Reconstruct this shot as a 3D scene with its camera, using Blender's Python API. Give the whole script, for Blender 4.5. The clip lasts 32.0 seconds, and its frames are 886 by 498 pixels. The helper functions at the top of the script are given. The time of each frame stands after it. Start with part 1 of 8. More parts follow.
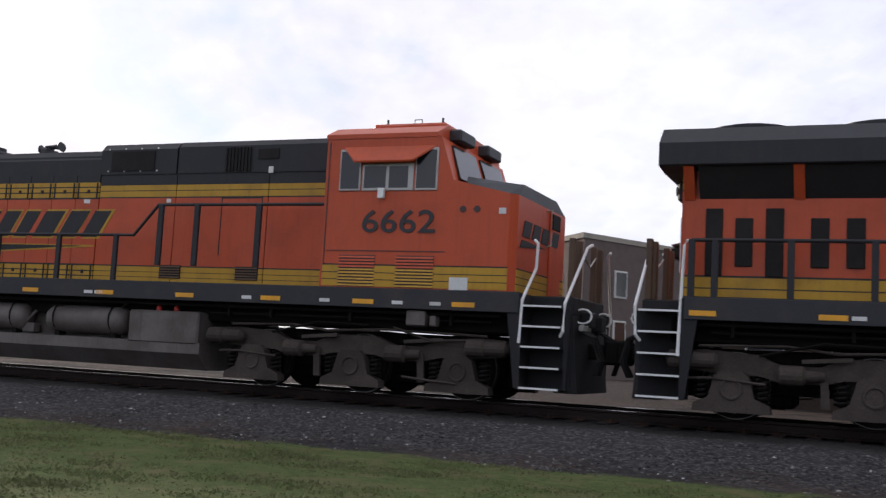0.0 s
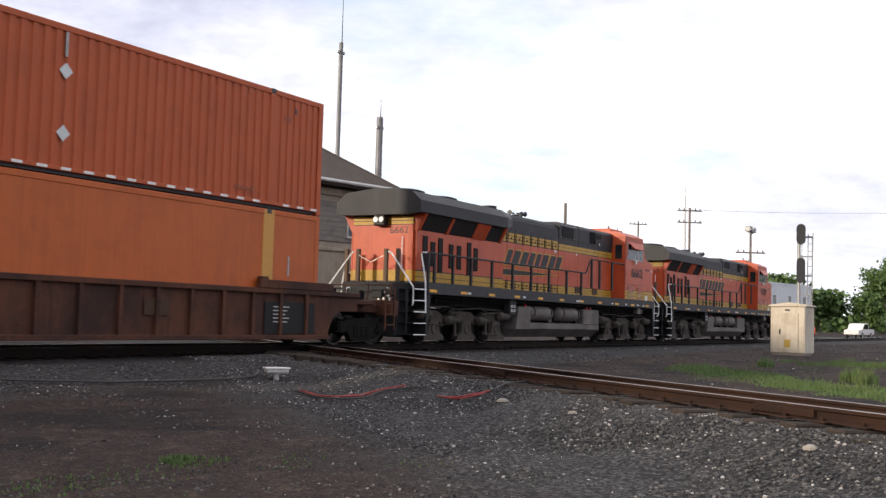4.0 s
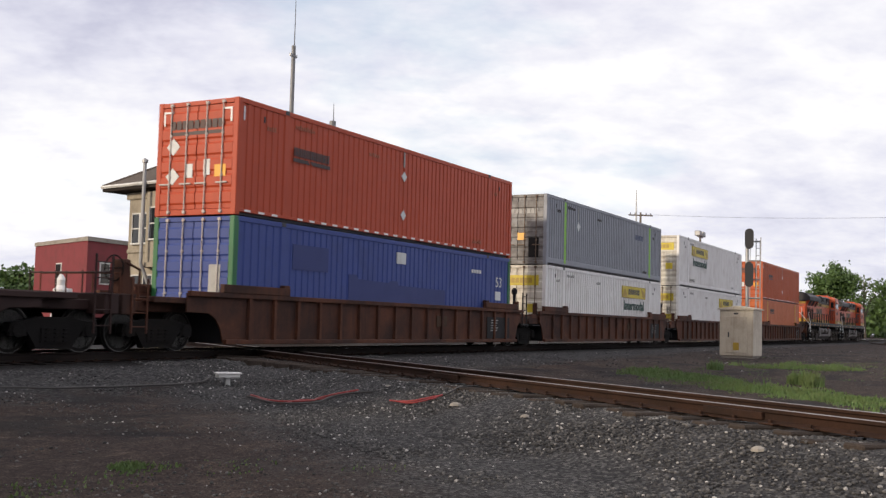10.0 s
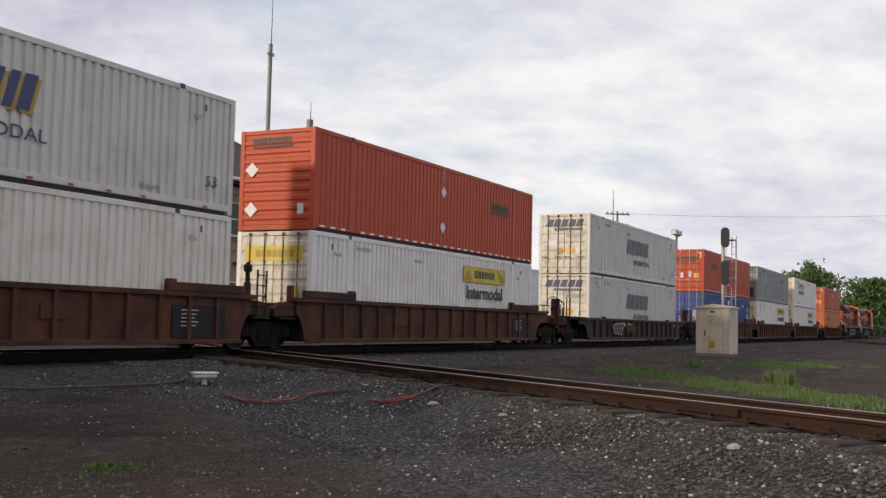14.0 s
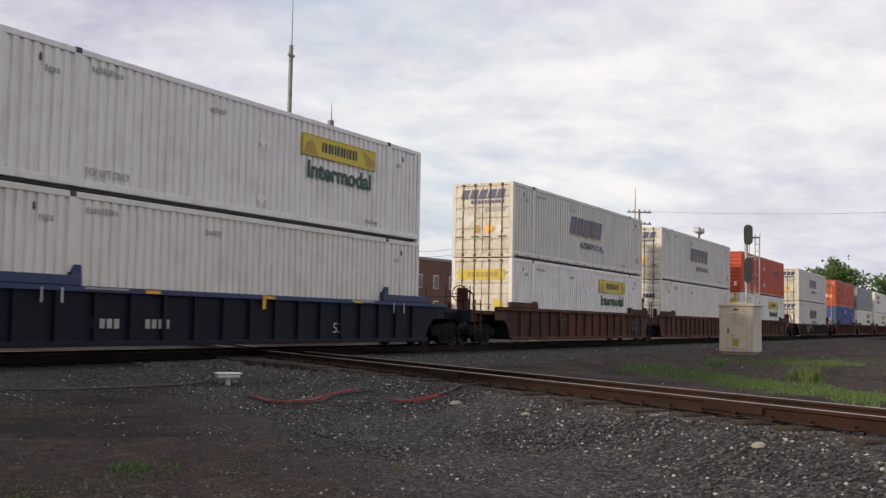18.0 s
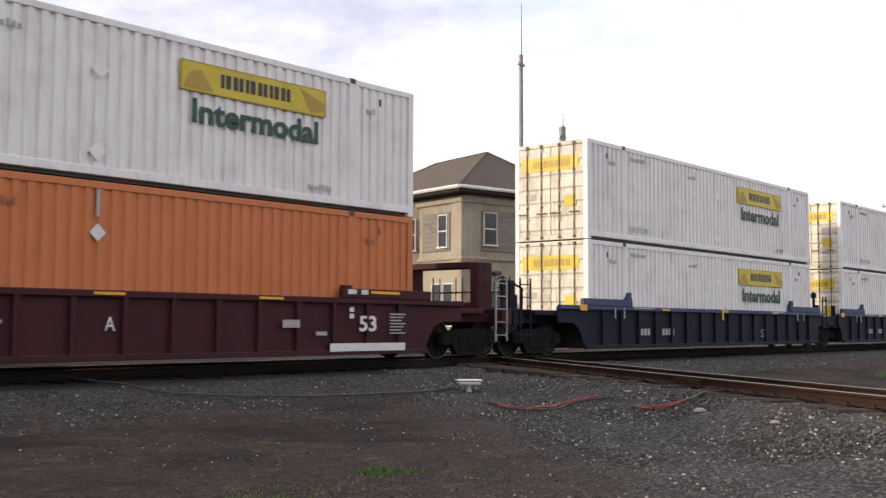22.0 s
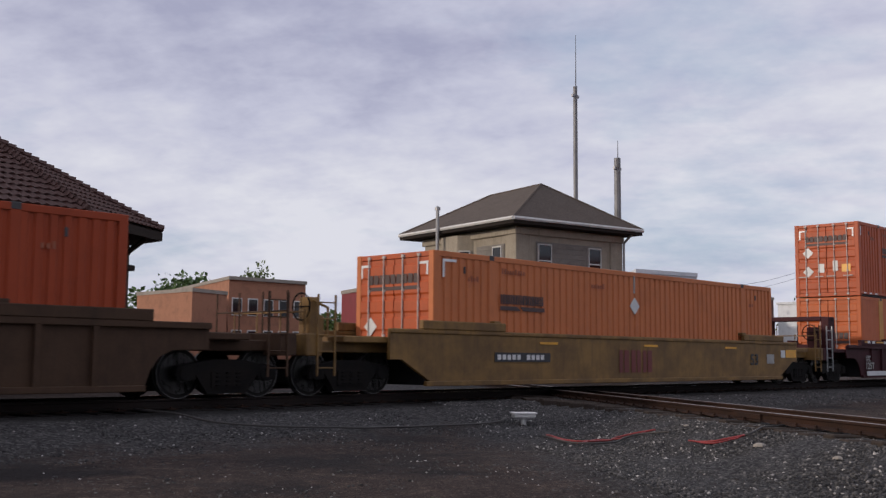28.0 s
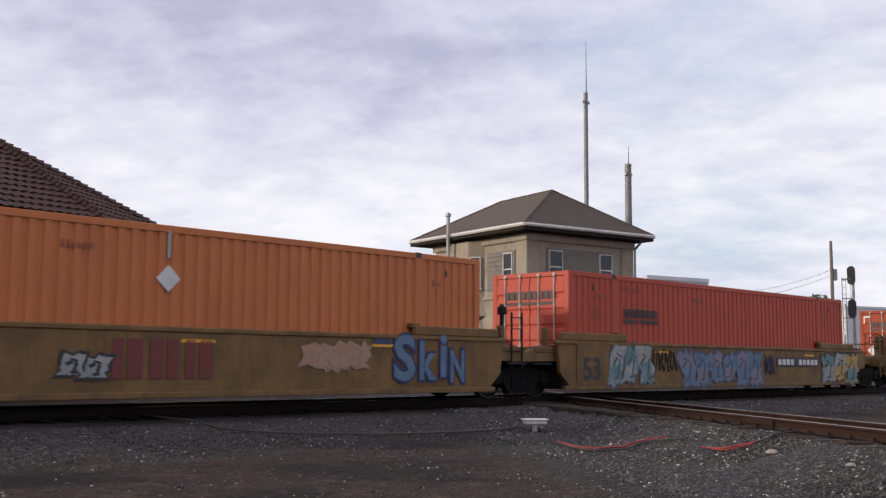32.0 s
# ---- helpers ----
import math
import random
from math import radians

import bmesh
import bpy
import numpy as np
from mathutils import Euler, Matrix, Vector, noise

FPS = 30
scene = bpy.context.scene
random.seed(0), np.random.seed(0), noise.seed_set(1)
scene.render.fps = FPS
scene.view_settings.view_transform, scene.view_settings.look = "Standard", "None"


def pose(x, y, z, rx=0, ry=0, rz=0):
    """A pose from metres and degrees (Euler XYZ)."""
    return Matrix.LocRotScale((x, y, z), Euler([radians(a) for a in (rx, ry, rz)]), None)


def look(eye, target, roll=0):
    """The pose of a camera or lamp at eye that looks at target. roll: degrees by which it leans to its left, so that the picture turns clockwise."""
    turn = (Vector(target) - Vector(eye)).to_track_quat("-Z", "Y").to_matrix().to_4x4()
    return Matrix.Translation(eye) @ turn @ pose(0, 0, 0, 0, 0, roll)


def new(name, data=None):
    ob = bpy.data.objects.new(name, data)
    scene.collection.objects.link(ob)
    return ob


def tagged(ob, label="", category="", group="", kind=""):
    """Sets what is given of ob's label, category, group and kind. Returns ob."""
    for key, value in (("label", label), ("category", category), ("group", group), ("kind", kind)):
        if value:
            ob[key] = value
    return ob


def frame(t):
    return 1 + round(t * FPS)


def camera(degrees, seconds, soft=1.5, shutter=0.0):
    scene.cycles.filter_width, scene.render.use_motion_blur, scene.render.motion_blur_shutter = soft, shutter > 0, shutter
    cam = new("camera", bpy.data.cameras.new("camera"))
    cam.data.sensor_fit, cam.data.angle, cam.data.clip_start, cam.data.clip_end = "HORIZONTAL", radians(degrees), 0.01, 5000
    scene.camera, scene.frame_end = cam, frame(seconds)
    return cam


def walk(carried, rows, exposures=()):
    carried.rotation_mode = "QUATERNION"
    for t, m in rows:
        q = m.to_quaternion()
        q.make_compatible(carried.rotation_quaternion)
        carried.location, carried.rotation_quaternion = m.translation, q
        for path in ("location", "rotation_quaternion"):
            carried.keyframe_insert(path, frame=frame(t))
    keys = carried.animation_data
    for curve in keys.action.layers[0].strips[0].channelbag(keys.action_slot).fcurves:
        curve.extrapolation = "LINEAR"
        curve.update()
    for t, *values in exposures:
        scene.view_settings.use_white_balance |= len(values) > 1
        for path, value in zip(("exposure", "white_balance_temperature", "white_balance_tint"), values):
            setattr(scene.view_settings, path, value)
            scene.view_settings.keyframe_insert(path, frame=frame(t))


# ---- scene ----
EYE = (0.0, -17.74, 0.70)
cam = camera(45.59, 32.0, soft=1.35, shutter=0.1)


def aim(yaw, pitch, roll):
    """A pose at the eye: yaw to the left of +y, pitch up, roll leaning left."""
    return pose(*EYE, 0, 0, yaw) @ pose(0, 0, 0, 90 + pitch) @ pose(0, 0, 0, 0, 0, roll)


# seconds, yaw, pitch, roll of the hand-held pan
PAN = [
    (0.0, 22.85, 5.60, 3.13),
    (0.5, 9.93, 6.03, 2.11),
    (1.0, -7.80, 6.13, 0.89),
    (1.5, -25.42, 5.71, 0.34),
    (2.0, -37.55, 4.85, 0.38),
    (2.5, -46.22, 4.12, 0.98),
    (3.0, -52.65, 3.94, 0.62),
    (3.5, -57.46, 4.00, 1.21),
    (5.5, -60.71, 3.59, 1.84),
    (6.0, -60.87, 3.62, 1.56),
    (6.5, -61.05, 3.70, 1.47),
    (7.0, -61.22, 3.70, 1.28),
    (7.5, -61.36, 3.72, 1.52),
    (8.0, -61.48, 3.80, 1.42),
    (8.5, -61.55, 3.90, 1.34),
    (9.0, -61.56, 3.97, 1.27),
    (9.5, -61.66, 4.03, 1.21),
    (10.0, -61.86, 4.05, 1.46),
    (10.5, -62.20, 3.98, 1.57),
    (11.0, -62.50, 3.90, 1.34),
    (11.5, -62.60, 3.87, 1.15),
    (12.0, -62.76, 3.88, 1.26),
    (12.5, -62.89, 3.91, 1.31),
    (13.0, -63.01, 3.91, 1.28),
    (13.5, -63.06, 3.96, 1.27),
    (14.0, -63.08, 4.02, 1.33),
    (14.5, -63.16, 3.99, 1.24),
    (16.5, -63.00, 3.83, 0.87),
    (17.0, -62.77, 3.86, 0.87),
    (17.5, -62.40, 3.93, 1.10),
    (18.0, -61.91, 3.97, 1.00),
    (18.5, -61.27, 4.09, 0.99),
    (19.0, -60.44, 4.07, 1.17),
    (19.5, -58.84, 4.03, 1.16),
    (20.0, -56.05, 3.89, 1.13),
    (20.5, -53.67, 3.83, 0.75),
    (21.0, -52.21, 4.01, 0.32),
    (21.5, -50.64, 4.17, 0.07),
    (22.0, -49.14, 4.19, 0.22),
    (22.5, -47.76, 4.30, 0.42),
    (23.0, -47.05, 4.40, 0.79),
    (23.5, -46.83, 4.64, 1.04),
    (24.0, -46.73, 4.98, 1.08),
    (24.5, -46.56, 5.35, 1.08),
    (25.0, -46.46, 5.67, 0.83),
    (25.5, -46.37, 5.90, 0.65),
    (26.0, -46.13, 5.97, 0.86),
    (28.5, -46.16, 5.91, 0.39),
    (29.0, -46.12, 5.95, 0.40),
    (29.5, -46.07, 5.98, 0.46),
    (30.0, -46.00, 5.98, 0.61),
    (30.5, -45.86, 6.09, 0.45),
    (31.0, -45.73, 6.16, 0.28),
    (31.5, -45.63, 6.19, 0.41),
    (32.0, -45.58, 6.24, 0.41),
]
EXPOSURES = [(0.0, -0.15, 6050, 11), (0.5, 0.4, 6000, 11), (1.0, 1.05, 6150, 11), (2.0, 1.05, 6250, 11), (3.0, 0.42, 6350, 10.5), (4.5, 0.1, 6400, 10.5), (6.0, -0.18, 6400, 10), (10.0, -0.12, 6500, 10.5), (12.0, -0.3, 6600, 10.5), (14.0, -0.3, 6600, 10.5), (17.0, -0.35, 6600, 10.5), (20.0, -0.05, 6600, 10.5), (21.0, 0.1, 6600, 10.5), (23.0, 0.4, 6600, 10.5), (24.3, 0.38, 6600, 10.5), (25.0, -0.05, 6450, 11), (26.0, -0.35, 6400, 12), (28.0, -0.68, 6050, 15), (29.0, -0.75, 5950, 16), (30.0, -0.48, 6050, 16), (31.0, -0.24, 6200, 14), (32.0, -0.3, 6250, 14)]
walk(cam, [(t, aim(a, b, c)) for t, a, b, c in PAN], EXPOSURES)

# metres that the train has gone, every two seconds
GONE = [0.0, 25.8, 51.64, 77.52, 103.4, 129.22, 154.93, 180.57, 206.29, 232.02, 257.84, 283.62, 309.41, 335.22, 361.13, 387.12, 413.16]

# ---- light: low sun behind thin cloud, beyond the train and to its rear ----
SUN_TO = Vector((-0.86, 0.42, 0.25)).normalized()
sun_data = bpy.data.lights.new("sun", "SUN")
sun_data.energy, sun_data.angle, sun_data.color = 3.0, radians(4), (1.0, 0.85, 0.66)
sun_lamp = new("sun", sun_data)
sun_lamp.matrix_world = look(tuple(SUN_TO * 60), (0, 0, 0))


def link(nt, a, b):
    nt.links.new(a, b)


def node(nt, kind, **values):
    n = nt.nodes.new(kind)
    for key, value in values.items():
        if key.startswith("in_"):
            n.inputs[int(key[3:])].default_value = value
    return n


def calc(nt, op, a, b=None):
    n = nt.nodes.new("ShaderNodeMath")
    n.operation = op
    for i, v in enumerate((a, b)):
        if v is None:
            continue
        if isinstance(v, (int, float)):
            n.inputs[i].default_value = v
        else:
            link(nt, v, n.inputs[i])
    return n.outputs[0]


def ramp(nt, fac, stops):
    n = nt.nodes.new("ShaderNodeValToRGB")
    while len(n.color_ramp.elements) < len(stops):
        n.color_ramp.elements.new(0.5)
    for e, (p, c) in zip(n.color_ramp.elements, stops):
        e.position, e.color = p, (*c, 1) if len(c) == 3 else c
    link(nt, fac, n.inputs[0])
    return n.outputs[0]


def mixed(nt, fac, a, b, mode="MIX"):
    n = nt.nodes.new("ShaderNodeMix")
    n.data_type, n.blend_type = "RGBA", mode
    for slot, v in ((0, fac), (6, a), (7, b)):
        if isinstance(v, (int, float)):
            n.inputs[slot].default_value = v
        elif isinstance(v, tuple):
            n.inputs[slot].default_value = (*v, 1)
        else:
            link(nt, v, n.inputs[slot])
    return n.outputs[2]


def noise_tex(nt, vec, scale, detail=4.0, rough=0.55, distort=0.0):
    n = nt.nodes.new("ShaderNodeTexNoise")
    n.inputs["Scale"].default_value, n.inputs["Detail"].default_value = scale, detail
    n.inputs["Roughness"].default_value, n.inputs["Distortion"].default_value = rough, distort
    if vec is not None:
        link(nt, vec, n.inputs["Vector"])
    return n.outputs["Fac"]


def mapped(nt, vec, scale=(1, 1, 1), rot=(0, 0, 0), loc=(0, 0, 0)):
    n = nt.nodes.new("ShaderNodeMapping")
    n.inputs["Scale"].default_value, n.inputs["Rotation"].default_value, n.inputs["Location"].default_value = scale, rot, loc
    link(nt, vec, n.inputs["Vector"])
    return n.outputs[0]


def make_sky():
    world = bpy.data.worlds.new("sky")
    scene.world = world
    world.use_nodes = True
    nt = world.node_tree
    bg = nt.nodes["Background"]
    sky = nt.nodes.new("ShaderNodeTexSky")
    sky.sky_type, sky.sun_disc = "NISHITA", False
    sky.sun_elevation = math.asin(SUN_TO.z)
    sky.sun_rotation = math.atan2(SUN_TO.x, SUN_TO.y)
    sky.air_density, sky.dust_density = 1.0, 1.2
    co = nt.nodes.new("ShaderNodeTexCoord").outputs["Generated"]
    sep = nt.nodes.new("ShaderNodeSeparateXYZ")
    link(nt, co, sep.inputs[0])
    z = calc(nt, "ADD", calc(nt, "MAXIMUM", sep.outputs[2], 0.0), 0.28)
    comb = nt.nodes.new("ShaderNodeCombineXYZ")
    link(nt, calc(nt, "DIVIDE", sep.outputs[0], z), comb.inputs[0])
    link(nt, calc(nt, "DIVIDE", sep.outputs[1], z), comb.inputs[1])
    # banks of cloud that lie across the line of sight, with small lumps in them
    flat = mapped(nt, comb.outputs[0], (1.0, 1.0, 1.0), (0, 0, radians(-33)))
    big = noise_tex(nt, mapped(nt, flat, (1.1, 0.75, 1.0), (0, 0, 0), (3.1, 1.7, 0)), 0.8, 6.0, 0.55, 0.08)
    fine = noise_tex(nt, mapped(nt, flat, (1.3, 0.9, 1)), 4.2, 5.0, 0.6, 0.08)
    cover = calc(nt, "ADD", calc(nt, "MULTIPLY", big, 0.75), calc(nt, "MULTIPLY", fine, 0.25))
    mask = ramp(nt, cover, [(0.33, (0.2, 0.2, 0.2)), (0.47, (1, 1, 1))])
    bank = noise_tex(nt, mapped(nt, flat, (1.2, 0.75, 1), (0, 0, 0), (9.2, 4.0, 0)), 0.95, 6.0, 0.55, 0.08)
    lumps = noise_tex(nt, mapped(nt, flat, (1.25, 1.0, 1)), 7.5, 4.0, 0.6, 0.1)
    shade = calc(nt, "ADD", calc(nt, "MULTIPLY", bank, 0.74), calc(nt, "MULTIPLY", lumps, 0.26))
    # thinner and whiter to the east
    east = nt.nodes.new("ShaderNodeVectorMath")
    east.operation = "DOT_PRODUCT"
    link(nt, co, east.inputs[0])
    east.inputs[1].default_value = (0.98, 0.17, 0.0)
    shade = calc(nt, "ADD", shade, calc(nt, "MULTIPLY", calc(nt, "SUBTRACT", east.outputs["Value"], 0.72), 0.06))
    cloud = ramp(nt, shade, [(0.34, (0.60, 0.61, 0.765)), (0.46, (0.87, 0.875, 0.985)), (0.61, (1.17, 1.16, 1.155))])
    clear = mixed(nt, 1.0, sky.outputs[0], (0.14, 0.14, 0.14), "MULTIPLY")
    clear = mixed(nt, 0.55, clear, (0.62, 0.83, 1.05))
    # the cloud thins and brightens towards the sun
    towards = nt.nodes.new("ShaderNodeVectorMath")
    towards.operation = "DOT_PRODUCT"
    link(nt, co, towards.inputs[0])
    towards.inputs[1].default_value = tuple(SUN_TO)
    glow = calc(nt, "POWER", calc(nt, "MAXIMUM", calc(nt, "ADD", calc(nt, "MULTIPLY", towards.outputs["Value"], 0.5), 0.5), 0.0), 5.0)
    cloud = mixed(nt, calc(nt, "MULTIPLY", glow, 0.75), cloud, (1.45, 1.32, 1.20))
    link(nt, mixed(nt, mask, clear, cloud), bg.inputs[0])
    bg.inputs[1].default_value = 1.0


make_sky()


# ---- materials ----
# the slanting track crosses the main line at x = DIAG[0]
DIAG = (23.2, 0.0)
DIAG_DIR = Vector((0.5807, 0.8141, 0)).normalized()
DIAG_N = (DIAG_DIR.y, -DIAG_DIR.x)


def plain(name, color, rough=0.6, metal=0.0, grain=0.12, scale=30.0, dirt=(0.06, 0.05, 0.04), amount=0.25, streak=0.0, bump=0.15, spec=0.5, patch=1.3):
    """A worn surface: base colour, grain, large stains, streaks that run down, slight relief."""
    m = bpy.data.materials.new(name)
    m.use_nodes = True
    nt = m.node_tree
    b = nt.nodes["Principled BSDF"]
    tc = nt.nodes.new("ShaderNodeTexCoord").outputs["Object"]
    info = nt.nodes.new("ShaderNodeObjectInfo").outputs["Random"]
    off = nt.nodes.new("ShaderNodeVectorMath")
    off.operation = "ADD"
    link(nt, tc, off.inputs[0])
    comb = nt.nodes.new("ShaderNodeCombineXYZ")
    link(nt, calc(nt, "MULTIPLY", info, 37.0), comb.inputs[0])
    link(nt, calc(nt, "MULTIPLY", info, 11.0), comb.inputs[1])
    link(nt, comb.outputs[0], off.inputs[1])
    v = off.outputs[0]
    g = noise_tex(nt, v, scale, 5.0)
    col = mixed(nt, grain, color, ramp(nt, g, [(0.35, tuple(c * 0.45 for c in color)), (0.65, tuple(min(1, c * 1.35) for c in color))]))
    big = noise_tex(nt, v, patch, 5.0, 0.65)
    stain = ramp(nt, big, [(0.48, (0, 0, 0)), (0.70, (1, 1, 1))] if amount < 0.6 else [(0.40, (0, 0, 0)), (0.62, (1, 1, 1))])
    col = mixed(nt, calc(nt, "MULTIPLY", stain, amount), col, dirt)
    if streak:
        s = noise_tex(nt, mapped(nt, v, (4.0, 4.0, 0.25)), 2.2, 5.0, 0.7)
        col = mixed(nt, calc(nt, "MULTIPLY", ramp(nt, s, [(0.50, (0, 0, 0)), (0.72, (1, 1, 1))]), streak), col, dirt)
    link(nt, col, b.inputs["Base Color"])
    b.inputs["Metallic"].default_value = metal
    b.inputs["Specular IOR Level"].default_value = spec
    link(nt, calc(nt, "ADD", calc(nt, "MULTIPLY", big, 0.25), rough - 0.12), b.inputs["Roughness"])
    if bump:
        bp = nt.nodes.new("ShaderNodeBump")
        bp.inputs["Strength"].default_value, bp.inputs["Distance"].default_value = bump, 0.01
        link(nt, g, bp.inputs["Height"])
        link(nt, bp.outputs[0], b.inputs["Normal"])
    return m


RUST = (0.16, 0.065, 0.03)
SOOT = (0.03, 0.026, 0.024)
M = {}
M["white"] = plain("white_paint", (0.77, 0.75, 0.73), 0.5, dirt=(0.32, 0.25, 0.20), amount=0.24, streak=0.34, grain=0.06)
M["cream"] = plain("cream_paint", (0.71, 0.69, 0.63), 0.5, dirt=(0.30, 0.22, 0.15), amount=0.22, streak=0.3, grain=0.06)
M["swift"] = plain("pale_grey_paint", (0.60, 0.585, 0.55), 0.5, dirt=(0.27, 0.22, 0.18), amount=0.22, streak=0.3, grain=0.06)
M["door_white"] = plain("dirty_white_door", (0.62, 0.585, 0.50), 0.55, dirt=(0.20, 0.14, 0.09), amount=0.5, streak=0.6, grain=0.08)
M["grey_door"] = plain("sooty_grey_door", (0.24, 0.235, 0.23), 0.55, dirt=(0.06, 0.045, 0.035), amount=0.7, streak=0.5, grain=0.1)
M["blue_patch"] = plain("darker_blue_repaint", (0.022, 0.036, 0.15), 0.5, spec=0.35, dirt=(0.03, 0.035, 0.1), amount=0.2, grain=0.06)
M["dark_wall"] = plain("grey_brown_wall", (0.115, 0.088, 0.08), 0.9, amount=0.4, grain=0.3)
M["grey"] = plain("grey_paint", (0.25, 0.262, 0.295), 0.5, dirt=(0.09, 0.085, 0.08), amount=0.22, streak=0.2, grain=0.06)
M["orange"] = plain("orange_paint", (0.44, 0.084, 0.020), 0.5, spec=0.35, dirt=(0.22, 0.065, 0.03), amount=0.35, streak=0.35, grain=0.06)
M["red_orange"] = plain("red_orange_paint", (0.43, 0.060, 0.020), 0.5, spec=0.35, dirt=(0.22, 0.05, 0.03), amount=0.2, streak=0.2, grain=0.06)
M["deep_orange"] = plain("deep_orange_paint", (0.33, 0.050, 0.012), 0.55, spec=0.3, dirt=(0.16, 0.03, 0.012), amount=0.3, streak=0.3, grain=0.06)
M["amber_orange"] = plain("amber_orange_paint", (0.47, 0.105, 0.020), 0.5, spec=0.35, dirt=(0.24, 0.06, 0.02), amount=0.35, streak=0.4, grain=0.06)
M["red"] = plain("faded_red_paint", (0.45, 0.074, 0.042), 0.55, spec=0.35, dirt=(0.28, 0.06, 0.05), amount=0.25, streak=0.2, grain=0.06)
M["tan"] = plain("faded_orange_paint", (0.54, 0.17, 0.056), 0.55, spec=0.35, dirt=(0.26, 0.1, 0.05), amount=0.25, streak=0.3, grain=0.06)
M["blue"] = plain("blue_paint", (0.036, 0.062, 0.235), 0.5, spec=0.35, dirt=(0.04, 0.045, 0.09), amount=0.25, streak=0.2, grain=0.06)
M["green"] = plain("green_paint", (0.02, 0.135, 0.045), 0.5)
M["lime"] = plain("lime_paint", (0.22, 0.50, 0.04), 0.5)
M["post_yellow"] = plain("ochre_post_paint", (0.55, 0.27, 0.05), 0.55)
M["steel"] = plain("galvanised_steel", (0.42, 0.41, 0.38), 0.45, 0.6, amount=0.4, dirt=RUST)
M["rod_brown"] = plain("rusty_lock_rod", (0.17, 0.115, 0.075), 0.65, dirt=(0.06, 0.035, 0.025), amount=0.6, grain=0.3)
M["rod_pale"] = plain("dusty_lock_rod", (0.48, 0.43, 0.40), 0.55, dirt=(0.30, 0.12, 0.07), amount=0.35, grain=0.2)
M["casting"] = plain("dark_casting", (0.06, 0.058, 0.06), 0.6, 0.3)
M["sign_yellow"] = plain("sign_yellow", (0.58, 0.45, 0.03), 0.5, amount=0.3, grain=0.04)
M["sign_dark"] = plain("sign_brown", (0.38, 0.25, 0.03), 0.5, amount=0.1)
M["ink"] = plain("black_lettering", (0.022, 0.022, 0.026), 0.5, amount=0.1, dirt=(0.1, 0.08, 0.06))
M["ink_green"] = plain("green_lettering", (0.011, 0.055, 0.038), 0.5, amount=0.1)
M["ink_navy"] = plain("navy_lettering", (0.03, 0.045, 0.12), 0.5, amount=0.1, dirt=(0.2, 0.2, 0.2))
M["ink_brown"] = plain("faded_brown_lettering", (0.055, 0.030, 0.028), 0.55, amount=0.3, dirt=(0.16, 0.06, 0.035))
M["ink_faint"] = plain("faint_brown_stencil", (0.30, 0.085, 0.035), 0.55, amount=0.3)
M["ink_pale"] = plain("pale_lettering", (0.38, 0.37, 0.35), 0.6, amount=0.35)
M["ink_white"] = plain("white_lettering", (0.68, 0.67, 0.65), 0.5, amount=0.3)
M["placard"] = plain("placard_white", (0.62, 0.63, 0.62), 0.4, amount=0.3, dirt=(0.25, 0.22, 0.2))
M["tape"] = plain("reflective_tape", (0.75, 0.75, 0.74), 0.3, amount=0.15)
M["tape_amber"] = plain("amber_reflector", (0.75, 0.36, 0.015), 0.4, amount=0.3)
M["tape_red"] = plain("red_reflector", (0.30, 0.04, 0.03), 0.4)
M["car_rust"] = plain("rust_brown_steel", (0.105, 0.038, 0.020), 0.74, dirt=(0.026, 0.016, 0.014), amount=0.8, streak=0.65, grain=0.25, bump=0.3, patch=0.55, spec=0.25)
M["car_maroon"] = plain("maroon_car_paint", (0.052, 0.0145, 0.0175), 0.65, dirt=(0.024, 0.011, 0.012), amount=0.5, streak=0.4, spec=0.18)
M["car_dark"] = plain("dark_brown_car_paint", (0.034, 0.0165, 0.0145), 0.65, dirt=(0.02, 0.013, 0.012), amount=0.5, streak=0.3, spec=0.25)
M["car_tan"] = plain("dull_tan_car_paint", (0.066, 0.036, 0.020), 0.7, dirt=(0.028, 0.017, 0.012), amount=0.55, streak=0.45, grain=0.2, spec=0.25)
M["car_ochre"] = plain("ochre_car_paint", (0.23, 0.125, 0.028), 0.65, dirt=(0.075, 0.042, 0.018), amount=0.6, streak=0.5, grain=0.15)
M["car_yellow"] = plain("dull_yellow_car_paint", (0.20, 0.108, 0.030), 0.65, dirt=(0.075, 0.042, 0.019), amount=0.6, streak=0.5, grain=0.15)
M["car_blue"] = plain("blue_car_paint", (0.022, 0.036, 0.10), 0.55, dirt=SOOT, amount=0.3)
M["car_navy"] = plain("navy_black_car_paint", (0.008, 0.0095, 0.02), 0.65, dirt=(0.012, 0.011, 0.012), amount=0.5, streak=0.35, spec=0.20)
M["car_black"] = plain("sooty_car_steel", (0.018, 0.017, 0.018), 0.65, dirt=(0.02, 0.018, 0.017), amount=0.4, streak=0.3, spec=0.20)
# cast steel with rusty stains, base colour darkened to deepen the shade under the cars
M["truck"] = plain("shaded_cast_steel", (0.009, 0.008, 0.0075), 0.85, dirt=(0.024, 0.017, 0.013), amount=0.4, grain=0.3, bump=0.4, spec=0.15)
M["wheel"] = plain("wheel_steel", (0.012, 0.011, 0.010), 0.7, 0.3, dirt=(0.03, 0.022, 0.018), amount=0.4, spec=0.20)
M["tread"] = plain("bright_tread", (0.16, 0.155, 0.15), 0.4, 0.9, amount=0.3)
